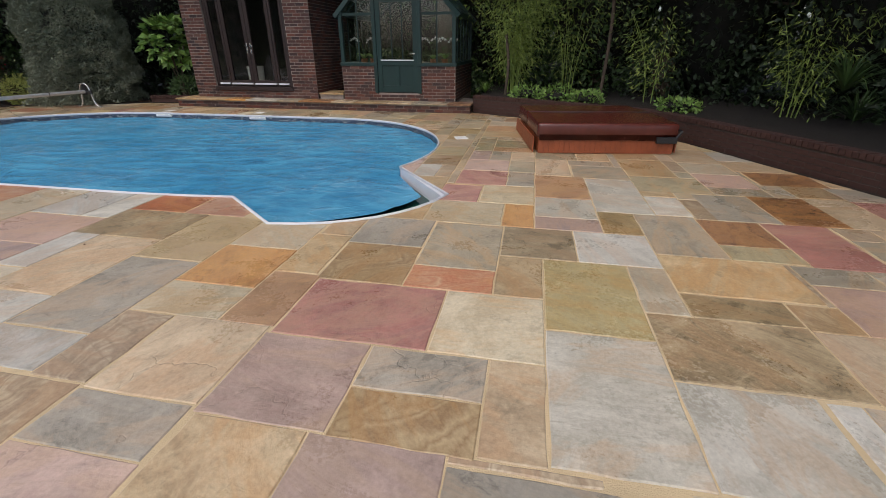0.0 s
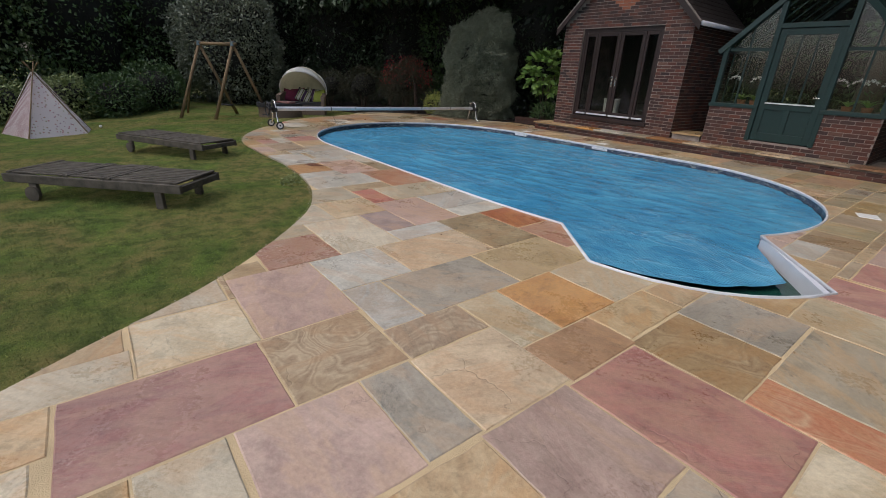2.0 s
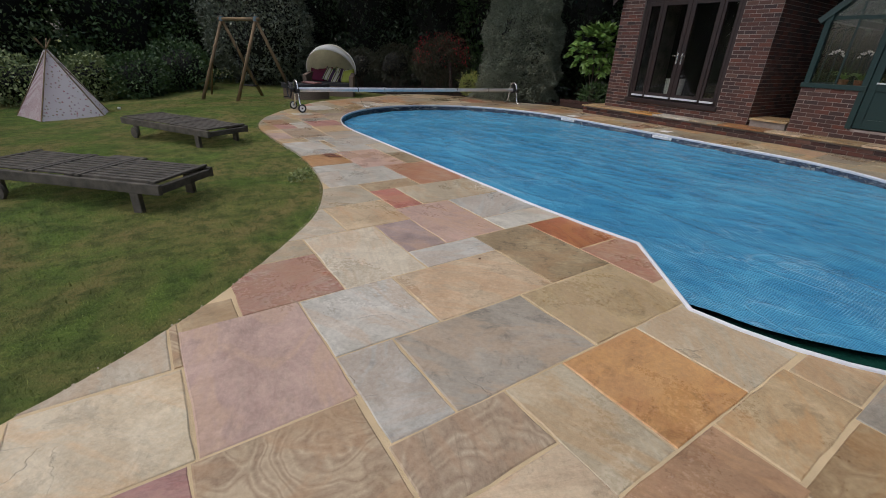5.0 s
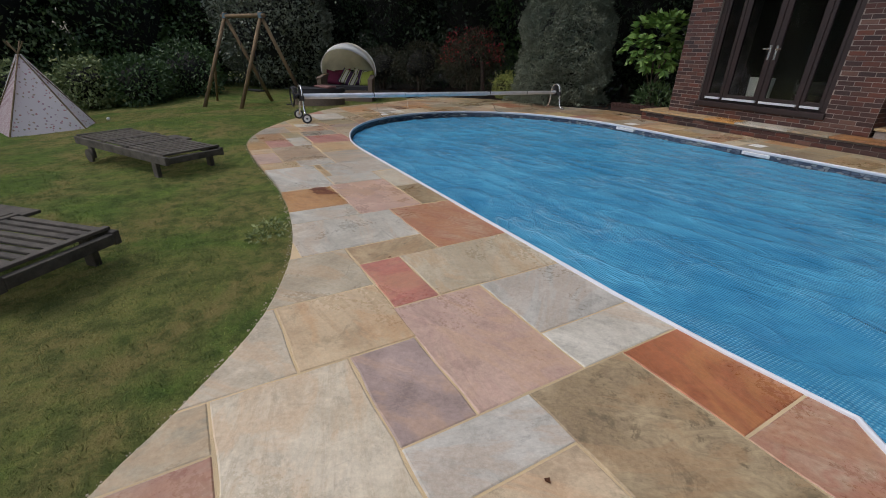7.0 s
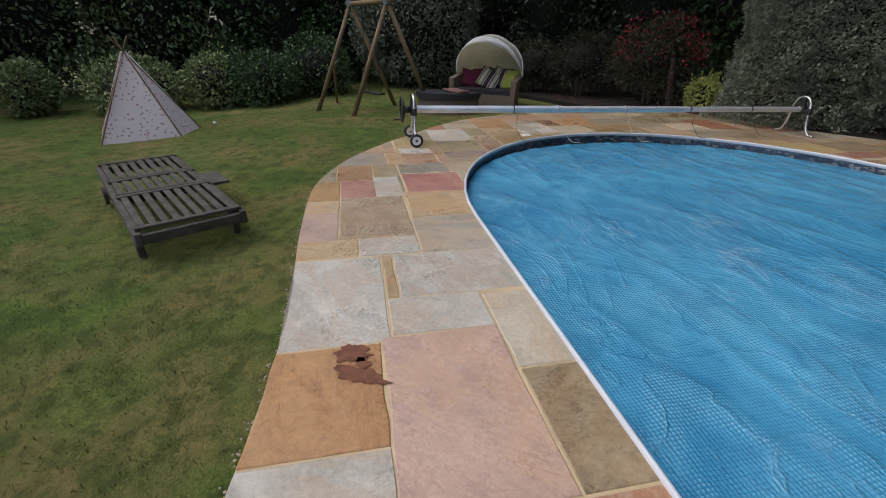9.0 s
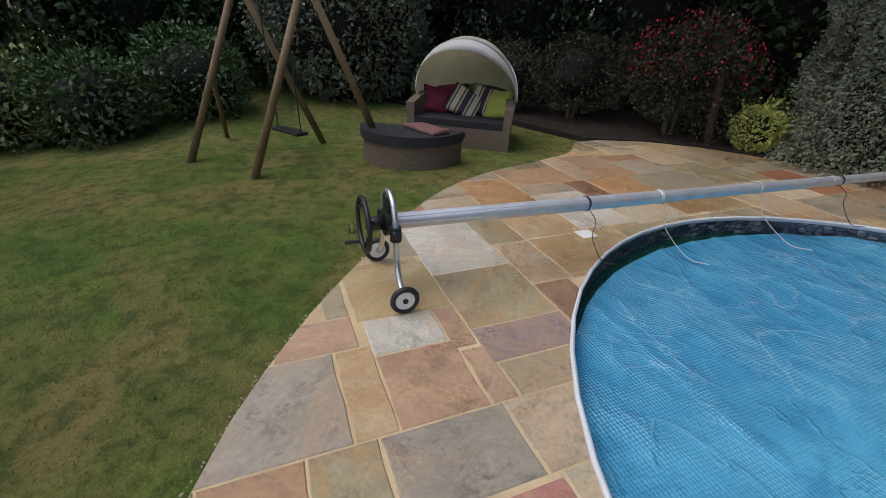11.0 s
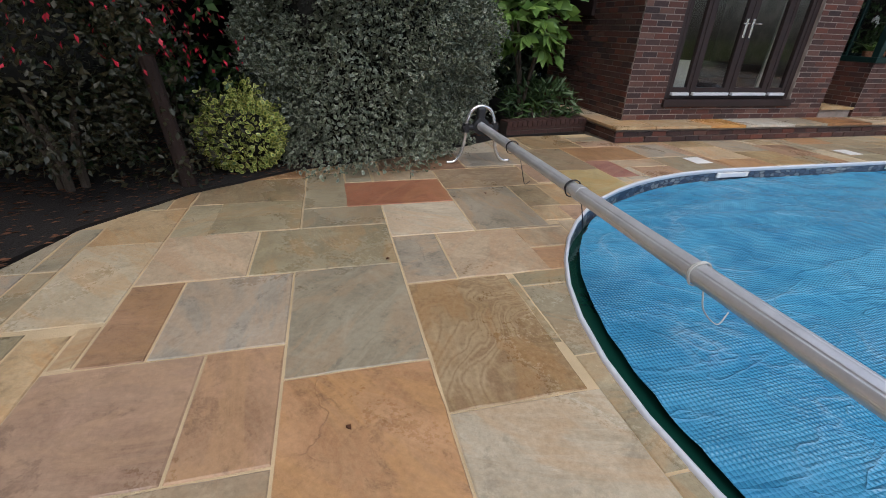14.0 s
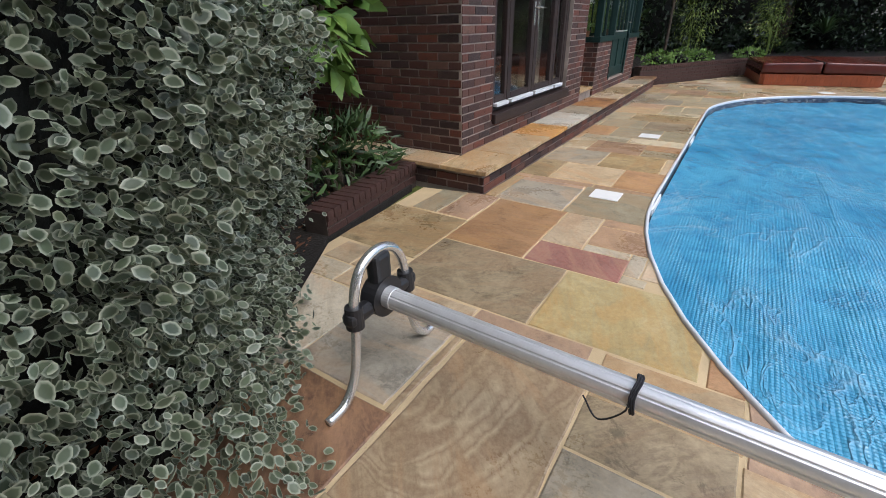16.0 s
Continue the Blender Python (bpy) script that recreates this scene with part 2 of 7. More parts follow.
STEEL = simple("brushed_aluminium", (0.80, 0.80, 0.81), 0.28, 0.55, vary=0.2, scale=6, fine=120, bumpy=0.04)
CHROME = simple("polished_steel_tube", (0.74, 0.73, 0.71), 0.2, 0.8, vary=0.15, scale=12, fine=80, bumpy=0.03)
BLACK = simple("black_plastic", (0.018, 0.018, 0.02), 0.45, vary=0.3, scale=14, bumpy=0.08)
GREEN_PAINT = simple("dark_green_paint", (0.004, 0.026, 0.023), 0.5, vary=0.25, scale=6, fine=70, bumpy=0.12)
DARK_WOOD = simple("dark_brown_stained_wood", (0.022, 0.010, 0.008), 0.55, vary=0.4, scale=5, fine=60, bumpy=0.15)
OLD_WOOD = simple("weathered_grey_wood", (0.088, 0.076, 0.06), 0.85, vary=0.7, scale=9, fine=70, bumpy=0.5)
POLE_WOOD = simple("treated_round_timber", (0.20, 0.135, 0.07), 0.8, vary=0.45, scale=3, fine=40, bumpy=0.4)
OLD_POST = simple("dark_rotten_timber", (0.035, 0.019, 0.014), 0.9, vary=0.5, scale=8, fine=60, bumpy=0.5)
SOIL = simple("dark_soil", (0.014, 0.010, 0.007), 0.95, vary=0.6, scale=5, fine=50, bumpy=0.9)
ROOF = simple("slate_roof_tile", (0.055, 0.042, 0.038), 0.6, vary=0.4, scale=4, fine=50, bumpy=0.3)
RATTAN = simple("grey_brown_woven_rattan", (0.16, 0.115, 0.085), 0.65, vary=0.45, scale=40, fine=160, bumpy=0.8)
CUSHION = simple("charcoal_cushion_cloth", (0.022, 0.022, 0.026), 0.9, vary=0.3, scale=6, fine=200, bumpy=0.3)
LIME = simple("lime_green_cushion_cloth", (0.36, 0.40, 0.07), 0.9, vary=0.2, scale=10, fine=200, bumpy=0.3)
PLUM = simple("plum_red_cushion_cloth", (0.17, 0.02, 0.05), 0.9, vary=0.25, scale=10, fine=200, bumpy=0.3)
TOWEL = simple("dusty_pink_cloth", (0.20, 0.10, 0.09), 0.95, vary=0.3, scale=20, fine=200, bumpy=0.4)
CANVAS = simple("cream_canopy_canvas", (0.72, 0.69, 0.60), 0.85, vary=0.15, scale=5, fine=200, bumpy=0.2)
CANVAS_IN = simple("faded_green_canopy_lining", (0.74, 0.72, 0.58), 0.9, vary=0.2, scale=4, fine=200, bumpy=0.2)
TUB_WOOD = simple("red_cedar_panel", (0.27, 0.068, 0.024), 0.45, vary=0.3, scale=6, fine=50, bumpy=0.2)
TUB_VINYL = simple("burgundy_vinyl_cover", (0.095, 0.022, 0.015), 0.25, vary=0.3, scale=5, fine=60, bumpy=0.15)
BARK = simple("grey_brown_bark", (0.10, 0.075, 0.055), 0.95, vary=0.5, scale=12, fine=60, bumpy=0.9)
# plaster darkened to stand for the dim inside of the house
PLASTER = simple("dimmed_room_plaster", (0.07, 0.06, 0.05), 0.9, vary=0.1, scale=3, fine=60, bumpy=0.05)
SHADE = simple("white_lamp_cloth", (0.5, 0.48, 0.42), 0.8, vary=0.1, scale=6, fine=120, bumpy=0.1)
# carpet tone lowered likewise for the dim rooms
ROOM_FLOOR = simple("dimmed_room_carpet", (0.05, 0.045, 0.04), 0.95, vary=0.2, scale=6, fine=120, bumpy=0.2)
PLATE = simple("white_plastic_plate", (0.82, 0.81, 0.78), 0.4, vary=0.06, scale=8, fine=60, bumpy=0.03)
ROPE = simple("dark_cord", (0.02, 0.02, 0.025), 0.8, vary=0.3, scale=50, bumpy=0.2)
PALE_ROPE = simple("pale_nylon_cord", (0.5, 0.5, 0.46), 0.7, vary=0.2, scale=50, bumpy=0.1)
POT = simple("terracotta_pot", (0.30, 0.12, 0.06), 0.8, vary=0.25, scale=9, bumpy=0.2)
LITTER = simple("brown_dead_leaf", (0.15, 0.062, 0.028), 0.9, vary=0.5, scale=30, bumpy=0.2)
PETAL = simple("white_petal", (0.75, 0.72, 0.70), 0.6, vary=0.1, scale=30, bumpy=0.05)
RED_PETAL = simple("crimson_petal", (0.52, 0.014, 0.04), 0.6, vary=0.3, scale=30, bumpy=0.05)


def let_through(m, share):
    """Thin cloth: part of the light passes through it."""
    nt = m.node_tree
    b = nt.nodes["Principled BSDF"]
    tr = nt.nodes.new("ShaderNodeBsdfTranslucent")
    nt.links.new(b.inputs["Base Color"].links[0].from_socket, tr.inputs["Color"])
    mx = nt.nodes.new("ShaderNodeMixShader")
    mx.inputs[0].default_value = share
    nt.links.new(b.outputs[0], mx.inputs[1])
    nt.links.new(tr.outputs[0], mx.inputs[2])
    nt.links.new(mx.outputs[0], nt.nodes["Material Output"].inputs[0])
    return m


let_through(CANVAS, 0.5)
let_through(CANVAS_IN, 0.5)


def glass_material():
    m, nt, b = material("window_glass", 0.02)
    b.inputs["Transmission Weight"].default_value = 1.0
    b.inputs["IOR"].default_value = 1.45
    b.inputs["Base Color"].default_value = (0.85, 0.9, 0.88, 1)
    return m


GLASS = glass_material()


def leaf_material(name, dark, lite, margin=None, rough=0.5, edge=0.55):
    """Leaf tones that differ from leaf to leaf; margin: a paler rim by the 'rim' attribute of the leaf shape."""
    m, nt, b = material(name, rough)
    r = nt.nodes.new("ShaderNodeNewGeometry").outputs["Random Per Island"]
    c = mix(nt, r, dark, lite)
    n = noise_tex(nt, coords(nt), 40, 3)
    c = mix(nt, 0.3, c, mix(nt, n, tuple(x * 0.5 for x in dark), lite))
    if margin:
        at = nt.nodes.new("ShaderNodeAttribute")
        at.attribute_name = "rim"
        f = ramp(nt, at.outputs["Fac"], [(edge, (0, 0, 0)), (min(1.0, edge + 0.3), (1, 1, 1))])
        c = mix(nt, f, c, margin)
    nt.links.new(c, b.inputs["Base Color"])
    b.inputs["Subsurface Weight"].default_value = 0.0
    return m


LEAF_SILVER = leaf_material("variegated_grey_green_leaf", (0.034, 0.050, 0.028), (0.135, 0.165, 0.095), (0.30, 0.32, 0.235), 0.42, 0.6)
LEAF_YELLOW = leaf_material("yellow_variegated_leaf", (0.06, 0.12, 0.02), (0.22, 0.30, 0.05), (0.52, 0.52, 0.14), 0.45, 0.5)
LEAF_DARK = leaf_material("dark_evergreen_leaf", (0.010, 0.020, 0.010), (0.045, 0.078, 0.030))
LEAF_MID = leaf_material("laurel_leaf", (0.02, 0.046, 0.014), (0.085, 0.15, 0.042))
LEAF_LIGHT = leaf_material("fresh_green_leaf", (0.08, 0.17, 0.03), (0.24, 0.38, 0.08))
LEAF_BAMBOO = leaf_material("bamboo_leaf", (0.09, 0.16, 0.03), (0.36, 0.45, 0.09))
LEAF_RED = leaf_material("bronze_shrub_leaf", (0.010, 0.020, 0.008), (0.055, 0.045, 0.018))
LEAF_PALE = leaf_material("spotted_laurel_leaf", (0.035, 0.07, 0.02), (0.18, 0.23, 0.09))


LEAF_SPOT = leaf_material("pale_spotted_leaf", (0.06, 0.11, 0.03), (0.38, 0.42, 0.17))


def lawn_material():
    m, nt, b = material("mown_lawn", 0.9, 0, 0.2)
    v = coords(nt)
    dry = noise_tex(nt, v, 0.9, 6, 0.65, 0.5)
    fine = noise_tex(nt, v, 55, 5, 0.75)
    c = mix(nt, ramp(nt, fine, [(0.3, (0, 0, 0)), (0.75, (1, 1, 1))]), (0.07, 0.115, 0.02), (0.21, 0.28, 0.055))
    c = mix(nt, ramp(nt, noise_tex(nt, v, 2.4, 5, 0.6), [(0.38, (0.7, 0.7, 0.7)), (0.62, (0, 0, 0))]), c, mix(nt, fine, (0.045, 0.085, 0.014), (0.10, 0.16, 0.032)))
    f = ramp(nt, dry, [(0.41, (0, 0, 0)), (0.60, (0.85, 0.85, 0.85))])
    c = mix(nt, f, c, mix(nt, fine, (0.16, 0.125, 0.042), (0.33, 0.265, 0.10)))
    mot = noise_tex(nt, v, 7.0, 8, 0.72, 0.3)
    c = mix(nt, ramp(nt, mot, [(0.40, (0.75, 0.75, 0.75)), (0.55, (0, 0, 0))]), c, mix(nt, fine, (0.03, 0.05, 0.010), (0.075, 0.115, 0.024)))
    nt.links.new(c, b.inputs["Base Color"])
    bump(nt, b, fine, 0.9, 0.03)
    return m


LAWN = lawn_material()


def grass_blade_material():
    m, nt, b = material("grass_blade", 0.7, 0, 0.3)
    r = nt.nodes.new("ShaderNodeNewGeometry").outputs["Random Per Island"]
    dry = noise_tex(nt, coords(nt), 0.9, 6, 0.65, 0.5)
    c = mix(nt, r, (0.115, 0.17, 0.028), (0.25, 0.34, 0.065))
    c = mix(nt, ramp(nt, noise_tex(nt, coords(nt), 2.4, 5, 0.6), [(0.38, (0.7, 0.7, 0.7)), (0.62, (0, 0, 0))]), c, mix(nt, r, (0.055, 0.10, 0.016), (0.12, 0.18, 0.036)))
    f = ramp(nt, dry, [(0.41, (0, 0, 0)), (0.60, (0.85, 0.85, 0.85))])
    c = mix(nt, f, c, mix(nt, r, (0.16, 0.125, 0.042), (0.34, 0.275, 0.10)))
    mot = noise_tex(nt, coords(nt), 7.0, 8, 0.72, 0.3)
    c = mix(nt, ramp(nt, mot, [(0.40, (0.75, 0.75, 0.75)), (0.55, (0, 0, 0))]), c, mix(nt, r, (0.04, 0.065, 0.012), (0.09, 0.135, 0.028)))
    nt.links.new(c, b.inputs["Base Color"])
    return m


BLADE = grass_blade_material()


def cover_material():
    """Blue bubble sheet: welded bubbles in rows, seams and a wet sheen."""
    m, nt, b = material("blue_bubble_sheet", 0.22)
    v = coords(nt)
    big = noise_tex(nt, v, 0.9, 6, 0.6, 0.8)
    c = mix(nt, ramp(nt, big, [(0.32, (0, 0, 0)), (0.68, (1, 1, 1))]), (0.034, 0.22, 0.40), (0.095, 0.38, 0.58))
    mott = noise_tex(nt, v, 3.4, 8, 0.7, 0.8)
    c = mix(nt, ramp(nt, mott, [(0.36, (0.5, 0.5, 0.5)), (0.50, (0, 0, 0))]), c, (0.026, 0.18, 0.35))
    vor = node(nt, "ShaderNodeTexVoronoi", Scale=48.0, Randomness=0.12)
    nt.links.new(v, vor.inputs["Vector"])
    d = vor.outputs["Distance"]
    # bubble tops painted paler, as the glint on each
    c = mix(nt, ramp(nt, d, [(0.08, (0.8, 0.8, 0.8)), (0.40, (0, 0, 0))]), c, (0.20, 0.50, 0.68))
    # lime: mask for pale glints painted along the creases
    warp = nt.nodes.new("ShaderNodeVectorMath")
    warp.operation = "MULTIPLY"
    warp.inputs[1].default_value = (0.75, 1.2, 1.0)
    nt.links.new(v, warp.inputs[0])
    w = warp.outputs[0]
    def crease(scale, dist, power, seed):
        off = nt.nodes.new("ShaderNodeVectorMath")
        off.operation = "ADD"
        off.inputs[1].default_value = (seed, seed * 0.7, 0.0)
        nt.links.new(w, off.inputs[0])
        n = noise_tex(nt, off.outputs[0], scale, 4, 0.5, dist)
        return math_node(nt, "POWER", math_node(nt, "SUBTRACT", 1.0, math_node(nt, "ABSOLUTE", math_node(nt, "SUBTRACT", math_node(nt, "MULTIPLY", n, 2.0), 1.0))), power)
    big_fold, small_fold = crease(1.1, 1.2, 40.0, 3.0), crease(3.2, 1.6, 22.0, 11.0)
    patch = ramp(nt, noise_tex(nt, v, 0.8, 4, 0.6), [(0.46, (0, 0, 0)), (0.60, (1, 1, 1))])
    lime = math_node(nt, "MULTIPLY", math_node(nt, "ADD", big_fold, math_node(nt, "MULTIPLY", small_fold, 0.5)), math_node(nt, "MULTIPLY", patch, 0.22))
    c = mix(nt, lime, c, (0.50, 0.66, 0.74))
    nt.links.new(c, b.inputs["Base Color"])
    nt.links.new(ramp(nt, noise_tex(nt, v, 1.7, 5), [(0.35, (0.07, 0.07, 0.07)), (0.65, (0.20, 0.20, 0.20))]), b.inputs["Roughness"])
    ripple = noise_tex(nt, w, 3.0, 6, 0.6, 0.8)
    h = math_node(nt, "ADD", math_node(nt, "MULTIPLY", ripple, 1.0), math_node(nt, "ADD", math_node(nt, "MULTIPLY", big_fold, 0.35), math_node(nt, "MULTIPLY", math_node(nt, "MULTIPLY", small_fold, patch), 0.30)))
    h = math_node(nt, "SUBTRACT", h, math_node(nt, "MULTIPLY", d, 0.42))
    bump(nt, b, h, 0.75, 0.035)
    return m


COVER = cover_material()


def liner_material():
    """Printed band: small pale and blue mosaic stones on navy."""
    m, nt, b = material("mosaic_print_liner", 0.3)
    v = coords(nt)
    vor = node(nt, "ShaderNodeTexVoronoi", Scale=13.0, Randomness=0.8)
    mapn = nt.nodes.new("ShaderNodeVectorMath")
    mapn.operation = "MULTIPLY"
    mapn.inputs[1].default_value = (1, 1, 2.2)
    nt.links.new(v, mapn.inputs[0])
    nt.links.new(mapn.outputs[0], vor.inputs["Vector"])
    sep = nt.nodes.new("ShaderNodeSeparateColor")
    nt.links.new(vor.outputs["Color"], sep.inputs[0])
    c = ramp(nt, sep.outputs[0], [(0.0, (0.02, 0.035, 0.07)), (0.5, (0.10, 0.13, 0.18)), (0.75, (0.30, 0.31, 0.30)), (1.0, (0.05, 0.08, 0.14))])
    vor2 = node(nt, "ShaderNodeTexVoronoi", Scale=13.0, Randomness=0.8)
    vor2.feature = "DISTANCE_TO_EDGE"
    nt.links.new(mapn.outputs[0], vor2.inputs["Vector"])
    c = mix(nt, ramp(nt, vor2.outputs["Distance"], [(0.03, (1, 1, 1)), (0.10, (0, 0, 0))]), c, (0.015, 0.02, 0.04))
    nt.links.new(c, b.inputs["Base Color"])
    return m


LINER = liner_material()


def water_material():
    m, nt, b = material("green_pool_water", 0.05)
    b.inputs["Base Color"].default_value = (0.008, 0.05, 0.035, 1)
    bump(nt, b, noise_tex(nt, coords(nt), 9, 3), 0.15, 0.02)
    return m


WATER = water_material()


# ---- small building tools ----
def mesh_from(bm, name):
    me = bpy.data.meshes.new(name)
    bm.to_mesh(me)
    bm.free()
    return me


def part(name, bm, mat, parent, label="", smooth=False):
    """Links a bmesh as one mesh object under a thing or part."""
    me = mesh_from(bm, name)
    me.materials.append(mat)
    if smooth:
        me.polygons.foreach_set("use_smooth", [True] * len(me.polygons))
    ob = new(name, me)
    ob.parent = parent
    if label:
        tagged(ob, label)
    return ob


def thing(name, label, category, group="", m=None, kind=""):
    ob = new(name)
    ob.empty_display_size = 0.1
    if m is not None:
        ob.matrix_basis = m
    return tagged(ob, label, category, group, kind)


def structure(name, bm, mat, label, smooth=False):
    ob = part(name, bm, mat, None, label, smooth)
    return tagged(ob, kind="structure")


def box(bm, x0, y0, z0, x1, y1, z1, bev=0.0, m=None):
    g = bmesh.ops.create_cube(bm, size=1.0)
    vs = g["verts"]
    bmesh.ops.scale(bm, vec=(x1 - x0, y1 - y0, z1 - z0), verts=vs)
    bmesh.ops.translate(bm, vec=((x0 + x1) / 2, (y0 + y1) / 2, (z0 + z1) / 2), verts=vs)
    if bev:
        es = list({e for v in vs for e in v.link_edges})
        r = bmesh.ops.bevel(bm, geom=es, offset=bev, segments=2, affect="EDGES", profile=0.5)
        vs = list({v for f in r["faces"] for v in f.verts} | {v for v in vs if v.is_valid})
    if m is not None:
        bmesh.ops.transform(bm, matrix=m, verts=vs)
    return bm


def boxed(x0, y0, z0, x1, y1, z1, bev=0.0, m=None):
    return box(bmesh.new(), x0, y0, z0, x1, y1, z1, bev, m)


def rod(bm, p0, p1, r0, r1=None, seg=12):
    p0, p1 = Vector(p0), Vector(p1)
    d = p1 - p0
    rot = d.to_track_quat("Z", "Y").to_matrix().to_4x4()
    bmesh.ops.create_cone(bm, cap_ends=True, segments=seg, radius1=r0, radius2=r0 if r1 is None else r1, depth=d.length,
                          matrix=Matrix.Translation((p0 + p1) / 2) @ rot)
    return bm


def tube(bm, pts, r, seg=10, closed=False):
    """A round bar along a line of points; r: one radius, or one a point."""
    pts = [Vector(p) for p in pts]
    n = len(pts)
    rings = []
    side = None
    for i, p in enumerate(pts):
        a = pts[(i - 1) % n] if (closed or i) else p
        c = pts[(i + 1) % n] if (closed or i < n - 1) else p
        d = (c - a).normalized()
        if side is None:
            side = d.orthogonal().normalized()
        side = (side - d * side.dot(d)).normalized()
        up = d.cross(side)
        rr = r[i] if isinstance(r, (list, tuple)) else r
        rings.append([bm.verts.new(p + (side * math.cos(k * 2 * math.pi / seg) + up * math.sin(k * 2 * math.pi / seg)) * rr) for k in range(seg)])
    for i in range(n if closed else n - 1):
        a, c = rings[i], rings[(i + 1) % n]
        for k in range(seg):
            bm.faces.new((a[k], a[(k + 1) % seg], c[(k + 1) % seg], c[k]))
    if not closed:
        bm.faces.new(rings[0][::-1])
        bm.faces.new(rings[-1])
    return bm


def arc(cx, cy, r, a0, a1, n):
    return [(cx + r * math.cos(radians(a0 + (a1 - a0) * i / n)), cy + r * math.sin(radians(a0 + (a1 - a0) * i / n))) for i in range(n + 1)]


def bend(pts, n=6):
    """A smooth line through the points."""
    out = []
    q = [Vector(p) for p in pts]
    q = [q[0] * 2 - q[1]] + q + [q[-1] * 2 - q[-2]]
    for i in range(1, len(q) - 2):
        for k in range(n):
            t = k / n
            out.append(0.5 * ((2 * q[i]) + (q[i + 1] - q[i - 1]) * t + (2 * q[i - 1] - 5 * q[i] + 4 * q[i + 1] - q[i + 2]) * t * t + (3 * q[i] - q[i - 1] - 3 * q[i + 1] + q[i + 2]) * t ** 3))
    out.append(q[-2])
    return out


def prism(bm, poly, z0, z1):
    """An upright block over a plan outline that runs anticlockwise."""
    lo = [bm.verts.new((x, y, z0)) for x, y in poly]
    hi = [bm.verts.new((x, y, z1)) for x, y in poly]
    n = len(poly)
    for i in range(n):
        bm.faces.new((lo[i], lo[(i + 1) % n], hi[(i + 1) % n], hi[i]))
    bm.faces.new(hi)
    bm.faces.new(lo[::-1])
    return bm


# ---- plan ----
POOL_C1, POOL_C2, POOL_R, POOL_LONG = (-8.6, 6.42), (-3.95, 6.42), 2.84, 3.2
BAY_A, BAY_P, BAY_C, BAY_B = (-2.77, 3.67), (-1.97, 3.03), (-0.50, 4.19), (-1.22, 5.2)


def bay_front(n=8, out=0.0):
    """The bowed front of the step bay, from P to C."""
    p, c = Vector(BAY_P), Vector(BAY_C)
    d = (c - p).normalized()
    nrm = Vector((d.y, -d.x))
    return [tuple(p.lerp(c, i / n) + nrm * (0.30 * 4 * (i / n) * (1 - i / n) + out)) for i in range(n + 1)]


def pool_outline(n=20):
    """The inner edge of the pool, anticlockwise from the start of the straight side by the lawn."""
    b = math.degrees(math.atan2(BAY_B[1] - POOL_C2[1], BAY_B[0] - POOL_C2[0]))
    straight = Vector((POOL_C2[0], POOL_C2[1] - POOL_R))
    pts = [tuple(straight), tuple(straight.lerp(Vector(BAY_A), 0.55) - Vector((0, 0.015))), BAY_A]
    pts += bay_front()
    pts += arc(*POOL_C2, POOL_R, b, 90, n)
    pts += [(POOL_C1[0] + POOL_LONG * math.cos(radians(90 + 180 * k / 28)), POOL_C1[1] + POOL_R * math.sin(radians(90 + 180 * k / 28))) for k in range(29)]
    return pts


POOL = pool_outline()
LAWN_EDGE = [(-2.2, -3.0), (-2.45, -1.2), (-2.82, -0.48), (-3.42, 0.42), (-4.40, 1.35), (-5.08, 1.75), (-5.9, 2.0), (-7.1, 2.13), (-8.6, 2.1), (-9.7, 2.14),
             (-10.6, 2.42), (-11.4, 2.88), (-12.2, 3.5), (-12.8, 4.0), (-13.3, 4.55), (-13.7, 5.25), (-14.0, 6.15), (-14.3, 6.9), (-14.8, 7.4), (-14.85, 7.9)]
BED_EDGE = [(-14.6, 8.65), (-14.05, 9.3), (-13.25, 9.85), (-12.5, 10.1), (-11.5, 10.5), (-10.6, 11.05), (-9.3, 11.15)]
LAWN_LINE = [tuple(p)[:2] for p in bend([(*p, 0) for p in LAWN_EDGE], 4)]
PAVED = LAWN_LINE + BED_EDGE + [(-9.2, 10.56), (-1.1, 10.56), (-1.1, 10.75), (-0.6, 10.5), (2.3, 8.9), (2.95, 7.7), (4.15, 4.95), (5.4, 1.9), (6.3, -3.0)]


# ---- ground ----
def lawn_z(x, y):
    s = lambda t: max(0.0, min(1.0, t)) ** 2 * (3 - 2 * max(0.0, min(1.0, t)))
    return -0.035 - 0.2 * s((-x - 5.5) / 8) * s((2.4 - y) / 3.5) - 0.04 * s((-x - 13) / 3)


def in_poly(x, y, poly):
    k = False
    n = len(poly)
    for i in range(n):
        (x0, y0), (x1, y1) = poly[i], poly[i - 1]
        if (y0 > y) != (y1 > y) and x < (x1 - x0) * (y - y0) / (y1 - y0) + x0:
            k = not k
    return k


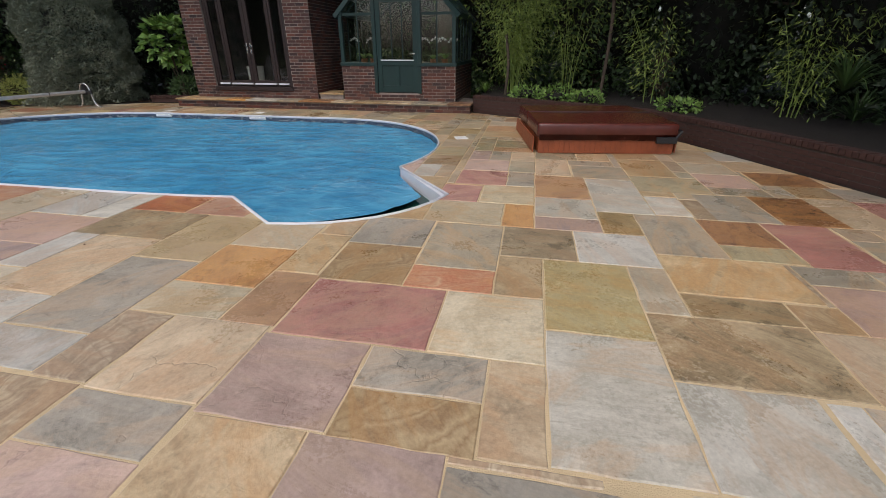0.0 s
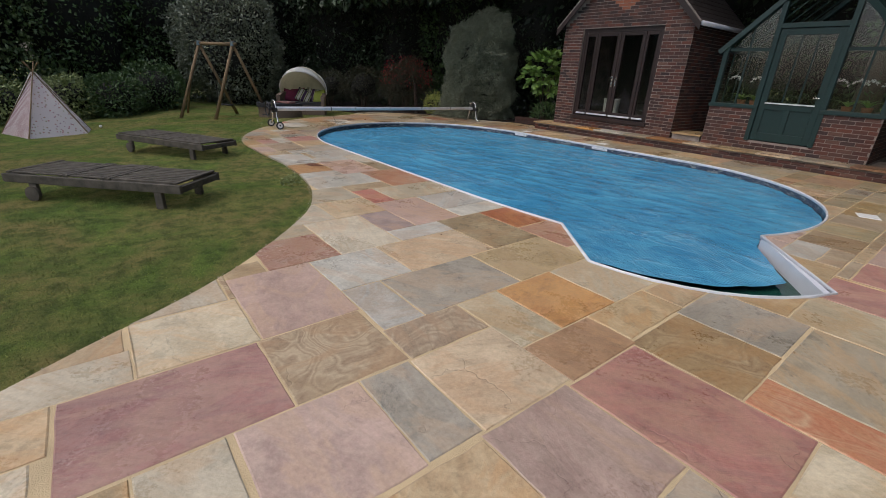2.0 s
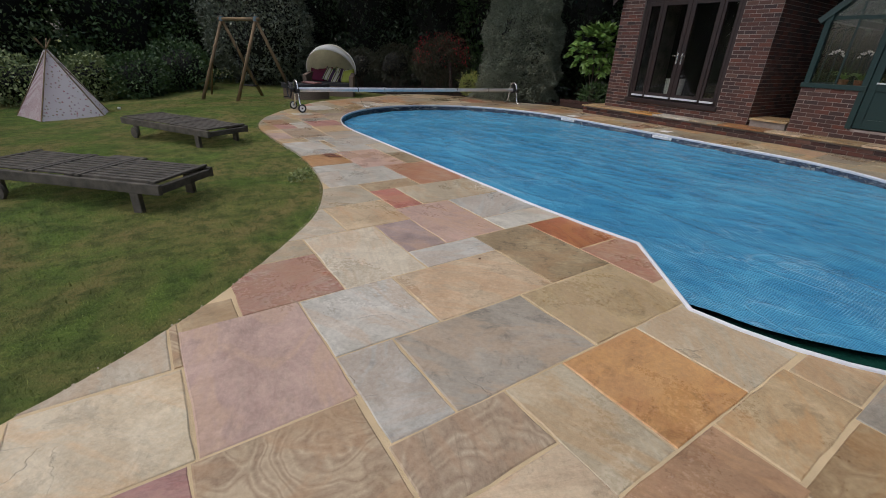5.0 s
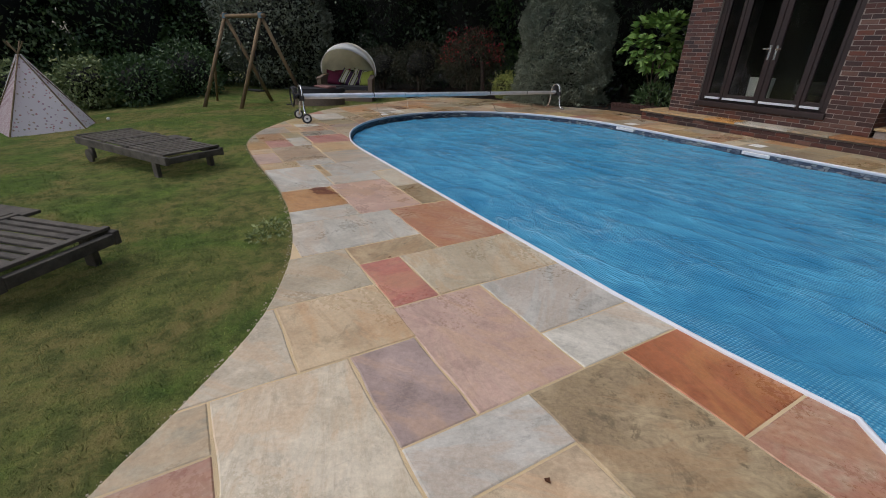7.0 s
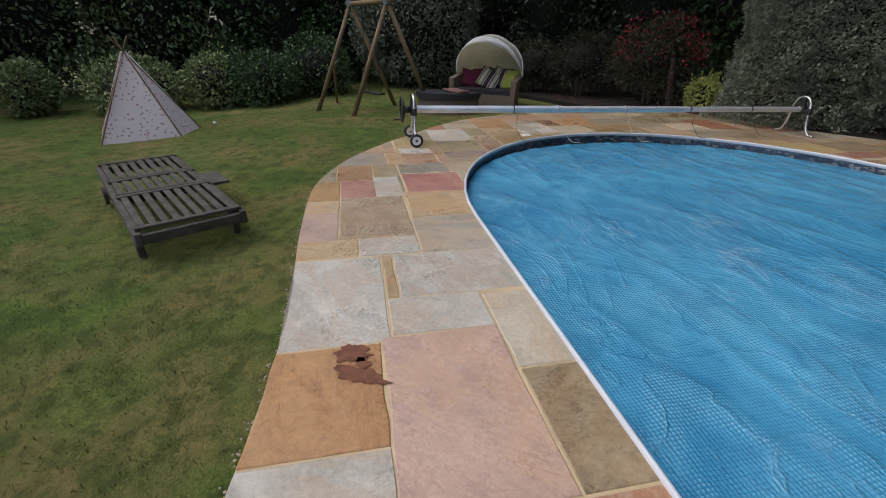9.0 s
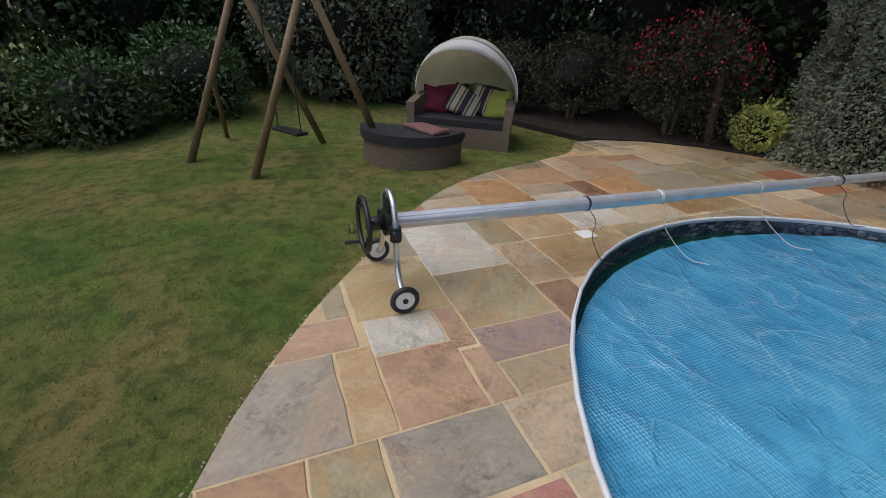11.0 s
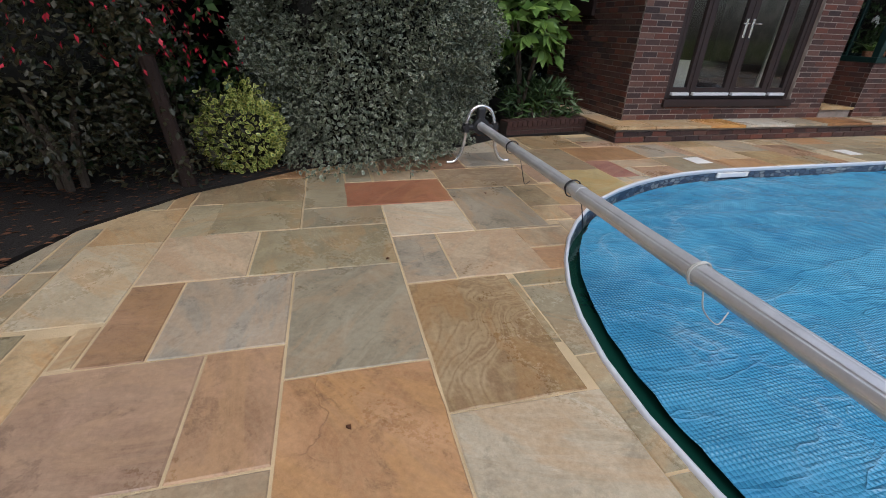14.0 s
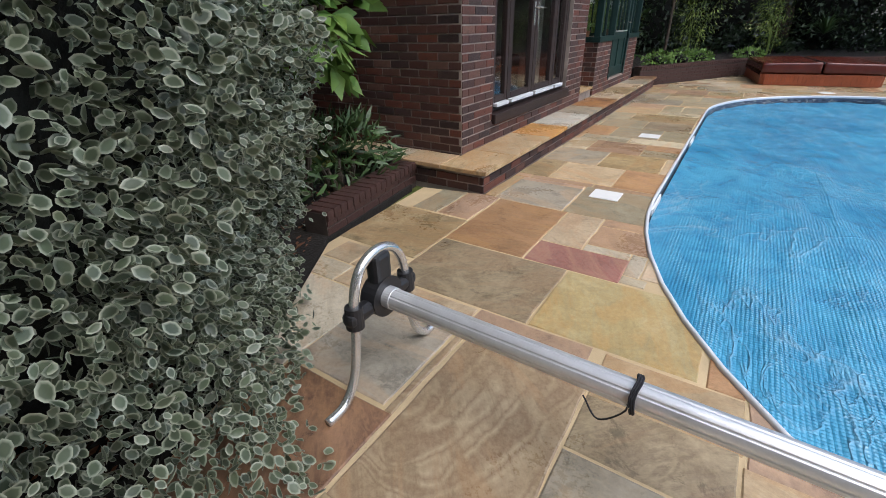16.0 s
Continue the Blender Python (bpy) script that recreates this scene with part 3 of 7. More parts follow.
def ground_sheet():
    """One sheet from the lawn to beyond the trees, open over the pool."""
    bm = bmesh.new()
    xs = [-400, -120, -60, -40] + [-30 + 0.5 * i for i in range(59)] + [0, 4, 8, 14, 40, 120, 400]
    ys = [-400, -120, -60, -30, -20] + [-14 + 0.5 * i for i in range(49)] + [12, 16, 30, 60, 120, 400]
    grid = {}
    for i, x in enumerate(xs):
        for j, y in enumerate(ys):
            z = lawn_z(x, y) + 0.012 * noise.noise((x * 0.7, y * 0.7, 0))
            if x > -1.9 or y > 11.6:
                z = -0.06
            grid[i, j] = bm.verts.new((x, y, z))
    for i in range(len(xs) - 1):
        for j in range(len(ys) - 1):
            cx, cy = (xs[i] + xs[i + 1]) / 2, (ys[j] + ys[j + 1]) / 2
            if all(in_poly(a, b, PAVED) for a in (xs[i], xs[i + 1]) for b in (ys[j], ys[j + 1])):
                continue
            bm.faces.new((grid[i, j], grid[i + 1, j], grid[i + 1, j + 1], grid[i, j + 1]))
    return structure("ground", bm, LAWN, "mown green lawn with dry straw-coloured patches", True)


ground_sheet()


def soil_bed(name, poly, z, label):
    bm = bmesh.new()
    prism(bm, poly, -0.3, z)
    bmesh.ops.triangulate(bm, faces=[f for f in bm.faces if len(f.verts) > 4])
    return structure(name, bm, SOIL, label)


soil_bed("planting_bed", [(-30, 9.5), (-19.5, 5.5), (-16.6, 7.2), (-14.95, 7.75), (-14.6, 8.67), (-14.05, 9.32), (-13.25, 9.87), (-12.5, 10.12), (-11.5, 10.52), (-10.6, 11.07), (-9.35, 11.25), (-9.35, 30), (-30, 30)], 0.015,
         "dark bare soil bed under the shrubs")
soil_bed("raised_bed", [(-0.95, 10.95), (-0.5, 10.72), (2.5, 9.05), (3.15, 7.8), (4.38, 5.05), (5.62, 1.95), (6.5, -3), (40, -3), (40, 40), (-1.0, 40)], 0.36, "raised bed of dark soil behind a low brick wall")


# ---- pool ----
def offset_line(pts, d):
    out = []
    n = len(pts)
    for i in range(n):
        a, c = Vector(pts[i - 1]), Vector(pts[(i + 1) % n])
        t = (c - a).normalized()
        out.append((pts[i][0] + t.y * d, pts[i][1] - t.x * d))
    return out


def ring_strip(bm, a, za, b, zb):
    n = len(a)
    va = [bm.verts.new((*p, za)) for p in a]
    vb = [bm.verts.new((*p, zb)) for p in b]
    for i in range(n):
        bm.faces.new((va[i], va[(i + 1) % n], vb[(i + 1) % n], vb[i]))


def build_pool():
    pool = thing("swimming_pool", "oval swimming pool with white coping and a blue bubble cover", "pool", kind="structure")
    prof = [(0.0, -0.03), (-0.012, 0.0), (-0.008, 0.011), (0.003, 0.016), (0.010, 0.014), (0.015, 0.006), (0.017, -0.03)]
    bm = bmesh.new()
    for (d0, z0), (d1, z1) in zip(prof, prof[1:]):
        ring_strip(bm, offset_line(POOL, d0), z0, offset_line(POOL, d1), z1)
    bmesh.ops.remove_doubles(bm, verts=bm.verts, dist=1e-4)
    part("coping", bm, WHITE_PVC, pool, "white plastic coping strip", True)
    bm = bmesh.new()
    ring_strip(bm, POOL, -1.4, POOL, -0.02)
    part("liner", bm, LINER, pool, "navy liner with a printed mosaic band")
    bm = bmesh.new()
    edge = offset_line(POOL, 0.01)
    bm.faces.new([bm.verts.new((*p, -0.165)) for p in edge])
    bmesh.ops.triangulate(bm, faces=bm.faces[:])
    part("water", bm, WATER, pool, "dark green water at the edge")
    # white inner wall of the step bay
    bm = bmesh.new()
    a, b = Vector(BAY_B), Vector(BAY_C)
    d = (b - a).normalized()
    n = Vector((d.y, -d.x))
    a = a - d * 0.12
    q = [a + n * 0.02, b + n * 0.02, b + n * 0.075, a + n * 0.075]
    if (q[1] - q[0]).cross(q[2] - q[1]) < 0:
        q = q[::-1]
    prism(bm, [tuple(p) for p in q], -0.5, -0.01)
    part("bay_wall", bm, WHITE_PVC, pool, "white plastic wall of the step bay")
    return pool


POOL_THING = build_pool()


def build_cover():
    """A floating sheet: wrinkled, with welded seams, short of the rim at the far end and in the bay."""
    cov = thing("pool_cover", "blue bubble solar cover floating on the pool", "pool cover")
    inner = offset_line(POOL, -0.015)
    c, r = POOL_C1, POOL_R
    shrink = []
    for x, y in inner:
        w = max(0.0, (-10.2 - x) / 1.7)
        sx, sy = x + 0.20 * w * w, y
        if x > BAY_P[0] - 0.05 and y < BAY_C[1] + 0.05:
            run = Vector(BAY_C) - Vector(BAY_P)
            k = (Vector((x, y)) - Vector(BAY_P)).dot(run) / run.length_squared
            back = Vector((-run.y, run.x)).normalized() * (0.36 * min(1.0, 0.75 + 2 * max(0.0, k))) - run.normalized() * (0.14 * max(0.0, k))
            sx, sy = x + back.x, y + back.y
        shrink.append((sx, sy))
    bm = bmesh.new()
    step = 0.055
    for i in range(int(11.5 / step)):
        for j in range(int(6.6 / step)):
            x, y = -11.95 + i * step, 2.75 + j * step
            if in_poly(x + step / 2, y + step / 2, shrink):
                q = [(x, y), (x + step, y), (x + step, y + step), (x, y + step)]
                bm.faces.new([bm.verts.new((*p, 0)) for p in q])
    bmesh.ops.remove_doubles(bm, verts=bm.verts, dist=1e-4)
    # draw the outer vertices to the rim
    rim = [v for v in bm.verts if v.is_boundary]
    n = len(shrink)
    for v in rim:
        best = None
        for i in range(n):
            a, b = Vector(shrink[i - 1]), Vector(shrink[i])
            ab = b - a
            t = max(0, min(1, (v.co.xy - a).dot(ab) / max(ab.length_squared, 1e-9)))
            p = a + ab * t
            d = (p - v.co.xy).length
            if best is None or d < best[0]:
                best = (d, p)
        v.co.xy = best[1]
    for v in bm.verts:
        x, y = v.co.x, v.co.y
        z = 0.009 * noise.fractal((x * 0.9, y * 1.8, 1.3), 1.0, 2.0, 4)
        z += 0.016 * (1 - abs(noise.noise((x * 0.8 + y * 0.5, y * 2.6 - x * 0.5, 5.0)))) ** 6
        z += 0.007 * (1 - abs(noise.noise((x * 2.2 - y * 1.1, y * 4.0, 9.0)))) ** 5
        for s in (4.75, 6.35, 7.95):
            z += 0.010 * math.exp(-((y - s - 0.04 * noise.noise((x * 0.6, s, 0))) / 0.035) ** 2)
        v.co.z = -0.118 + z
    cuts = [0, 4.75, 6.35, 7.95, 20]
    for lo, hi in zip(cuts, cuts[1:]):
        strip = bm.copy()
        bmesh.ops.delete(strip, geom=[f for f in strip.faces if not lo <= f.calc_center_median().y < hi], context="FACES")
        part("welded_panel", strip, COVER, cov, smooth=True)
    bm.free()
    return cov


build_cover()


# ---- paving slabs ----
def clip(poly, a, b):
    """The part of a convex outline to the left of the line a-b."""
    out = []
    n = len(poly)
    side = lambda p: (b[0] - a[0]) * (p[1] - a[1]) - (b[1] - a[1]) * (p[0] - a[0])
    for i in range(n):
        p, q = poly[i], poly[(i + 1) % n]
        sp, sq = side(p), side(q)
        if sp >= 0:
            out.append(p)
        if (sp > 0 > sq) or (sp < 0 < sq):
            t = sp / (sp - sq)
            out.append((p[0] + (q[0] - p[0]) * t, p[1] + (q[1] - p[1]) * t))
    return out


from mathutils.geometry import tessellate_polygon
HOLE = offset_line(POOL, 0.015)
_outer = [Vector((*p, 0)) for p in PAVED]
_hole = [Vector((*p, 0)) for p in HOLE]
_all = [tuple(v.xy) for v in _outer + _hole]
TRIS = []
for ia, ib, ic in tessellate_polygon([_outer, _hole]):
    a, b, c = _all[ia], _all[ib], _all[ic]
    ar = (b[0] - a[0]) * (c[1] - a[1]) - (b[1] - a[1]) * (c[0] - a[0])
    if abs(ar) > 1e-7:
        TRIS.append((a, b, c) if ar > 0 else (a, c, b))


def outline_of(x0, y0, x1, y1):
    """What of a rectangle lies on the paved ground, as its largest outline, and that outline's area."""
    edges = {}
    key = lambda p: (round(p[0], 3), round(p[1], 3))
    area = 0.0
    for t in TRIS:
        if max(p[0] for p in t) < x0 or min(p[0] for p in t) > x1 or max(p[1] for p in t) < y0 or min(p[1] for p in t) > y1:
            continue
        q = [(x0, y0), (x1, y0), (x1, y1), (x0, y1)]
        for i in range(3):
            q = clip(q, t[i], t[(i + 1) % 3])
            if len(q) < 3:
                break
        if len(q) < 3:
            continue
        q = [key(p) for p in q]
        q = [p for i, p in enumerate(q) if p != q[i - 1]]
        if len(q) < 3:
            continue
        area += sum(q[i - 1][0] * q[i][1] - q[i][0] * q[i - 1][1] for i in range(len(q))) / 2
        for i in range(len(q)):
            e = (q[i - 1], q[i])
            if (e[1], e[0]) in edges:
                del edges[e[1], e[0]]
            else:
                edges[e] = 1
    nxt = {a: b for a, b in edges}
    best = []
    while nxt:
        s = next(iter(nxt))
        loop = [s]
        p = nxt.pop(s)
        while p != s and p in nxt:
            loop.append(p)
            p = nxt.pop(p)
        if len(loop) > len(best):
            best = loop
    return best, area


RND = random.Random(7)


def slab_mesh(poly, z, rough=True):
    """A riven slab: wavering edges, a worn arris and a slightly tilted, uneven top."""
    pts = []
    n = len(poly)
    for i in range(n):
        a, b = Vector(poly[i]), Vector(poly[(i + 1) % n])
        k = max(1, int((b - a).length / 0.11)) if rough else 1
        d = (b - a).normalized() if (b - a).length > 0 else Vector((1, 0))
        for j in range(k):
            p = a.lerp(b, j / k)
            w = 0.006 if j else 0.0
            pts.append(p + Vector((d.y, -d.x)) * RND.uniform(-w, w))
    n = len(pts)
    bm = bmesh.new()
    mid = sum(pts, Vector((0, 0))) / n
    tx, ty = RND.uniform(-0.003, 0.003), RND.uniform(-0.003, 0.003)
    rings = []
    for inset, dz in ((0.0, -0.035), (0.0, -0.004), (0.006, 0.0)):
        ring = []
        for i in range(n):
            t = pts[(i + 1) % n] - pts[i - 1]
            t = t.normalized() if t.length > 1e-6 else Vector((1, 0))
            p = pts[i] + Vector((-t.y, t.x)) * (inset * RND.uniform(0.7, 1.3))
            ring.append(bm.verts.new((p.x, p.y, z + dz + tx * (p.x - mid.x) + ty * (p.y - mid.y))))
        rings.append(ring)
    for a, b in zip(rings, rings[1:]):
        for i in range(n):
            bm.faces.new((a[i], a[(i + 1) % n], b[(i + 1) % n], b[i]))
    bm.faces.new(rings[-1])
    return bm


def build_base():
    """The mortar bed that shows in the joints."""
    bm = bmesh.new()
    for t in TRIS:
        bm.faces.new([bm.verts.new((*p, -0.005)) for p in t])
    bmesh.ops.remove_doubles(bm, verts=bm.verts, dist=1e-4)
    return structure("pavement", bm, MORTAR, "sandy pointed joints of the sandstone patio")


PAVEMENT = build_base()
SLABS = []


def lay(rows, ox=0.0, oy=0.0):
    for x0, y0, x1, y1, kind in rows:
        SLABS.append((x0 + ox, y0 + oy, x1 + ox, y1 + oy, kind))


# near patio
lay([
    (-1.05, 1.51, -0.13, 2.16, "r"),
    (-1.42, 1.56, -1.05, 2.20, "t"),
    (-0.13, 1.51, 0.50, 2.16, "c"),
    (0.50, 1.83, 1.11, 2.76, "y"),
    (0.17, 2.16, 0.50, 2.76, "b"),
    (-0.45, 2.16, 0.17, 2.49, "s"),
    (-1.08, 2.16, -0.45, 2.79, "z"),
    (-0.45, 2.49, 0.17, 3.38, "g"),
    (-1.07, 0.90, -0.43, 1.51, "p"),
    (0.50, 0.91, 1.11, 1.83, "w"),
    (1.11, 1.52, 2.00, 2.13, "k"),
    (0.77, 2.76, 1.38, 3.38, "w"),
    (0.17, 2.76, 0.77, 3.38, "k"),
    (0.14, 3.38, 0.44, 4.01, "o"),
    (0.44, 3.38, 1.04, 3.70, "m"),
    (0.44, 3.70, 1.04, 4.30, "w"),
    (0.44, 4.30, 1.04, 5.20, "t"),
    (1.04, 3.94, 1.60, 5.16, "w"),
    (1.04, 3.38, 1.38, 3.94, "k"),
    (1.38, 3.02, 1.93, 3.94, "g"),
    (1.93, 3.31, 2.47, 3.90, "n"),
])
# near patio
lay([
    (1.93, 3.02, 2.47, 3.31, "q"),
    (2.47, 2.99, 3.03, 3.90, "r"),
    (2.70, 3.90, 3.26, 4.76, "n"),
    (1.38, 2.42, 2.27, 3.02, "b"),
    (1.38, 2.13, 2.00, 2.42, "k"),
    (1.11, 0.92, 1.73, 1.52, "w"),
    (1.11, 2.13, 1.38, 2.76, "c"),
    (0.21, 0.90, 0.50, 1.51, "b"),
    (-0.43, 1.19, 0.21, 1.51, "g"),
    (-0.43, 0.88, 0.21, 1.19, "z"),
    (-0.50, 4.66, 0.11, 5.29, "r"),
    (0.11, 4.66, 0.44, 5.28, "g"),
    (-0.14, 4.01, 0.44, 4.66, "c"),
    (-0.60, 3.38, 0.14, 4.01, "c"),
    (0.92, 5.16, 1.60, 5.79, "g"),
    (1.60, 4.73, 2.40, 5.38, "q"),
    (2.13, 3.90, 2.70, 4.73, "g"),
    (3.07, 5.24, 3.80, 5.84, "n"),
    (-1.71, 0.63, -1.08, 0.94, "g"),
    (-1.70, 0.94, -1.07, 1.57, "b"),
    (-1.71, 0.02, -1.07, 0.63, "p"),
])
# patio by the lawn
lay([
    (-2.35, -0.59, -1.71, 0.31, "r"),
    (-2.35, 0.31, -1.71, 0.96, "z"),
    (-3.27, 0.34, -2.35, 0.98, "p"),
    (-3.26, 0.98, -2.65, 1.61, "w"),
    (-3.26, 1.61, -2.65, 2.52, "b"),
    (-2.65, 0.98, -2.04, 1.30, "w"),
    (-2.65, 1.30, -2.04, 2.22, "g"),
    (-2.04, 0.96, -1.70, 1.56, "z"),
    (-2.04, 1.56, -1.42, 1.94, "c"),
    (-2.04, 1.94, -1.42, 2.55, "o"),
    (-2.04, 2.55, -1.42, 3.11, "c"),
    (-2.65, 2.22, -2.04, 3.13, "Y"),
    (-2.94, -0.28, -2.35, 0.34, "c"),
    (-2.66, -0.88, -2.35, -0.28, "c"),
    (-3.56, 1.90, -3.26, 2.53, "w"),
    (-3.56, 2.52, -2.65, 3.14, "k"),
    (-3.56, 3.14, -2.95, 3.70, "R"),
    (-2.95, 3.14, -2.30, 3.75, "s"),
    (-3.56, 0.98, -3.27, 1.28, "s"),
    (-1.10, 2.79, -0.46, 3.40, "g"),
    (-1.42, 2.20, -1.09, 2.90, "b"),
])
# strip between lawn and pool
lay([
    (-3.87, 0.66, -3.26, 1.28, "s"),
    (-4.17, 0.80, -3.87, 1.28, "q"),
    (-4.17, 1.28, -3.26, 1.90, "c"),
    (-4.48, 2.26, -3.56, 2.88, "p"),
    (-4.17, 1.90, -3.56, 2.26, "m"),
    (-4.79, 1.66, -4.17, 2.28, "b"),
    (-4.79, 1.10, -4.17, 1.66, "c"),
    (-5.10, 2.28, -4.48, 2.59, "r"),
    (-5.40, 2.28, -5.10, 2.92, "k"),
    (-5.10, 2.59, -4.48, 3.60, "c"),
    (-4.48, 2.88, -3.88, 3.60, "w"),
    (-3.88, 2.88, -3.56, 3.60, "w"),
    (-5.40, 1.60, -4.79, 2.28, "c"),
    (-6.06, 2.92, -5.10, 3.60, "s"),
    (-6.06, 1.95, -5.40, 2.92, "w"),
    (-6.38, 1.95, -6.06, 2.64, "w"),
    (-7.02, 1.95, -6.38, 2.64, "o"),
    (-7.06, 2.64, -6.06, 3.27, "p"),
    (-6.71, 3.27, -6.06, 3.60, "k"),
    (-7.99, 1.95, -7.02, 2.70, "w"),
    (-7.99, 2.78, -7.42, 3.65, "w"),
    (-7.99, 2.70, -7.42, 2.78, "b"),
    (-7.42, 2.70, -7.06, 3.27, "w"),
    (-7.38, 3.27, -6.71, 3.65, "c"),
])
# strip between lawn and pool
lay([
    (-8.68, 3.00, -7.99, 3.64, "g"),
    (-9.26, 2.40, -8.34, 3.00, "z"),
    (-9.33, 3.02, -8.68, 3.65, "b"),
    (-9.98, 3.06, -9.33, 3.70, "r"),
    (-9.91, 2.74, -9.26, 3.02, "w"),
])
# pool end
lay([
    (-13.44, 4.68, -12.53, 5.31, "t"),
    (-12.53, 4.69, -11.91, 5.31, "b"),
    (-12.84, 5.31, -11.93, 5.93, "w"),
    (-13.14, 5.31, -12.84, 5.93, "g"),
    (-13.72, 5.31, -13.14, 6.20, "t"),
    (-13.14, 5.93, -12.54, 6.26, "n"),
    (-13.16, 6.26, -12.54, 6.91, "t"),
    (-12.54, 5.93, -11.89, 6.60, "c"),
    (-14.11, 6.51, -13.49, 7.14, "t"),
    (-13.49, 6.51, -13.16, 7.14, "t"),
    (-13.74, 6.20, -13.16, 6.51, "b"),
    (-12.54, 6.60, -11.94, 7.55, "z"),
    (-13.16, 6.91, -12.54, 7.81, "q"),
    (-13.73, 7.14, -13.16, 7.80, "g"),
    (-14.00, 7.14, -13.73, 7.80, "t"),
    (-13.42, 7.80, -12.54, 8.42, "q"),
    (-14.00, 7.80, -13.42, 8.42, "b"),
    (-14.45, 7.47, -14.00, 8.37, "c"),
    (-13.77, 8.42, -13.15, 9.01, "q"),
    (-12.82, 8.80, -11.92, 9.40, "R"),
    (-13.15, 8.42, -12.54, 8.80, "q"),
    (-12.54, 8.18, -11.92, 8.80, "c"),
])
# pool end
lay([
    (-11.92, 8.18, -11.33, 9.10, "g"),
    (-12.54, 7.55, -12.23, 8.18, "g"),
    (-12.23, 7.55, -11.63, 8.18, "b"),
    (-12.54, 9.40, -11.92, 9.67, "b"),
    (-11.92, 9.10, -10.98, 9.69, "z"),
    (-10.48, 10.39, -9.77, 11.18, "k"),
    (-10.11, 9.79, -9.22, 10.39, "t"),
    (-10.74, 9.49, -10.11, 10.39, "k"),
    (-10.11, 9.19, -9.80, 9.79, "r"),
    (-9.80, 9.50, -9.22, 9.79, "b"),
    (-9.22, 9.84, -8.63, 10.46, "g"),
    (-9.22, 9.22, -8.53, 9.84, "q"),
    (-10.98, 9.15, -10.74, 9.75, "t"),
    (-11.27, 4.36, -10.82, 4.66, "n"),
    (-10.95, 3.73, -10.65, 4.36, "m"),
    (-11.59, 3.73, -10.95, 4.36, "q"),
    (-12.48, 3.73, -11.59, 4.36, "w"),
    (-11.82, 3.12, -11.22, 3.73, "y"),
    (-11.22, 3.58, -10.82, 3.73, "t"),
    (-11.22, 3.15, -10.90, 3.58, "w"),
    (-11.89, 4.36, -11.27, 4.70, "b"),
    (-11.33, 8.56, -11.03, 9.10, "k"),
])
# pool end
lay([
    (-11.33, 8.27, -11.08, 8.56, "b"),
    (-10.74, 8.72, -10.11, 9.49, "y"),
    (-11.53, 9.76, -10.93, 10.31, "g"),
    (-12.45, 9.70, -11.54, 10.30, "n"),
    (-12.99, 4.10, -12.51, 4.68, "c"),
    (-13.10, 3.60, -12.48, 4.10, "R"),
])



def fill_slabs():
    """The rest of the patio in the same random pattern, cut to fit round the slabs already laid."""
    u, ox, oy = 0.05, -15.2, -3.05
    nx, ny = 436, 280
    busy = np.zeros((nx, ny), bool)
    for x0, y0, x1, y1, _ in SLABS:
        busy[max(0, round((x0 - ox) / u)):max(0, round((x1 - ox) / u)), max(0, round((y0 - oy) / u)):max(0, round((y1 - oy) / u))] = True
    sizes = [(18, 12), (12, 18), (12, 12), (12, 12), (12, 6), (6, 12), (18, 12)]
    for j in range(ny):
        for i in range(nx):
            if busy[i, j]:
                continue
            w, h = sizes[RND.randrange(len(sizes))]
            w0 = 0
            while w0 < w + 2 and i + w0 < nx and not busy[i + w0, j]:
                w0 += 1
            if w0 < w + 2:
                w = w0
            h0 = 1
            while h0 < h and j + h0 < ny and not busy[i:i + w, j + h0].any():
                h0 += 1
            busy[i:i + w, j:j + h0] = True
            if True:
                x, y = ox + i * u, oy + j * u
                kinds = "bbccwgprqbbzg" if y < 6.5 and x > -10 else "qqtbbgqktcq"
                kind = RND.choice(kinds)
                if min(w, h0) < 4:
                    kind = min(SLABS, key=lambda s: abs((s[0] + s[2]) / 2 - x) + abs((s[1] + s[3]) / 2 - y))[4]
                SLABS.append((x, y, x + w * u, y + h0 * u, kind))


fill_slabs()


def lay_slabs():
    for x0, y0, x1, y1, kind in SLABS:
        g = 0.006
        poly, area = outline_of(x0 + g, y0 + g, x1 - g, y1 - g)
        if area < 0.012 or len(poly) < 3:
            continue
        part("slab", slab_mesh(poly, RND.uniform(-0.0015, 0.0015)), STONE[kind], PAVEMENT)


# ---- brickwork ----
def make_brick():
    bm = bmesh.new()
    box(bm, -0.105, -0.05, -0.0305, 0.105, 0.05, 0.0305, 0.004)
    return mesh_from(bm, "brick")


BRICK_MESH = None


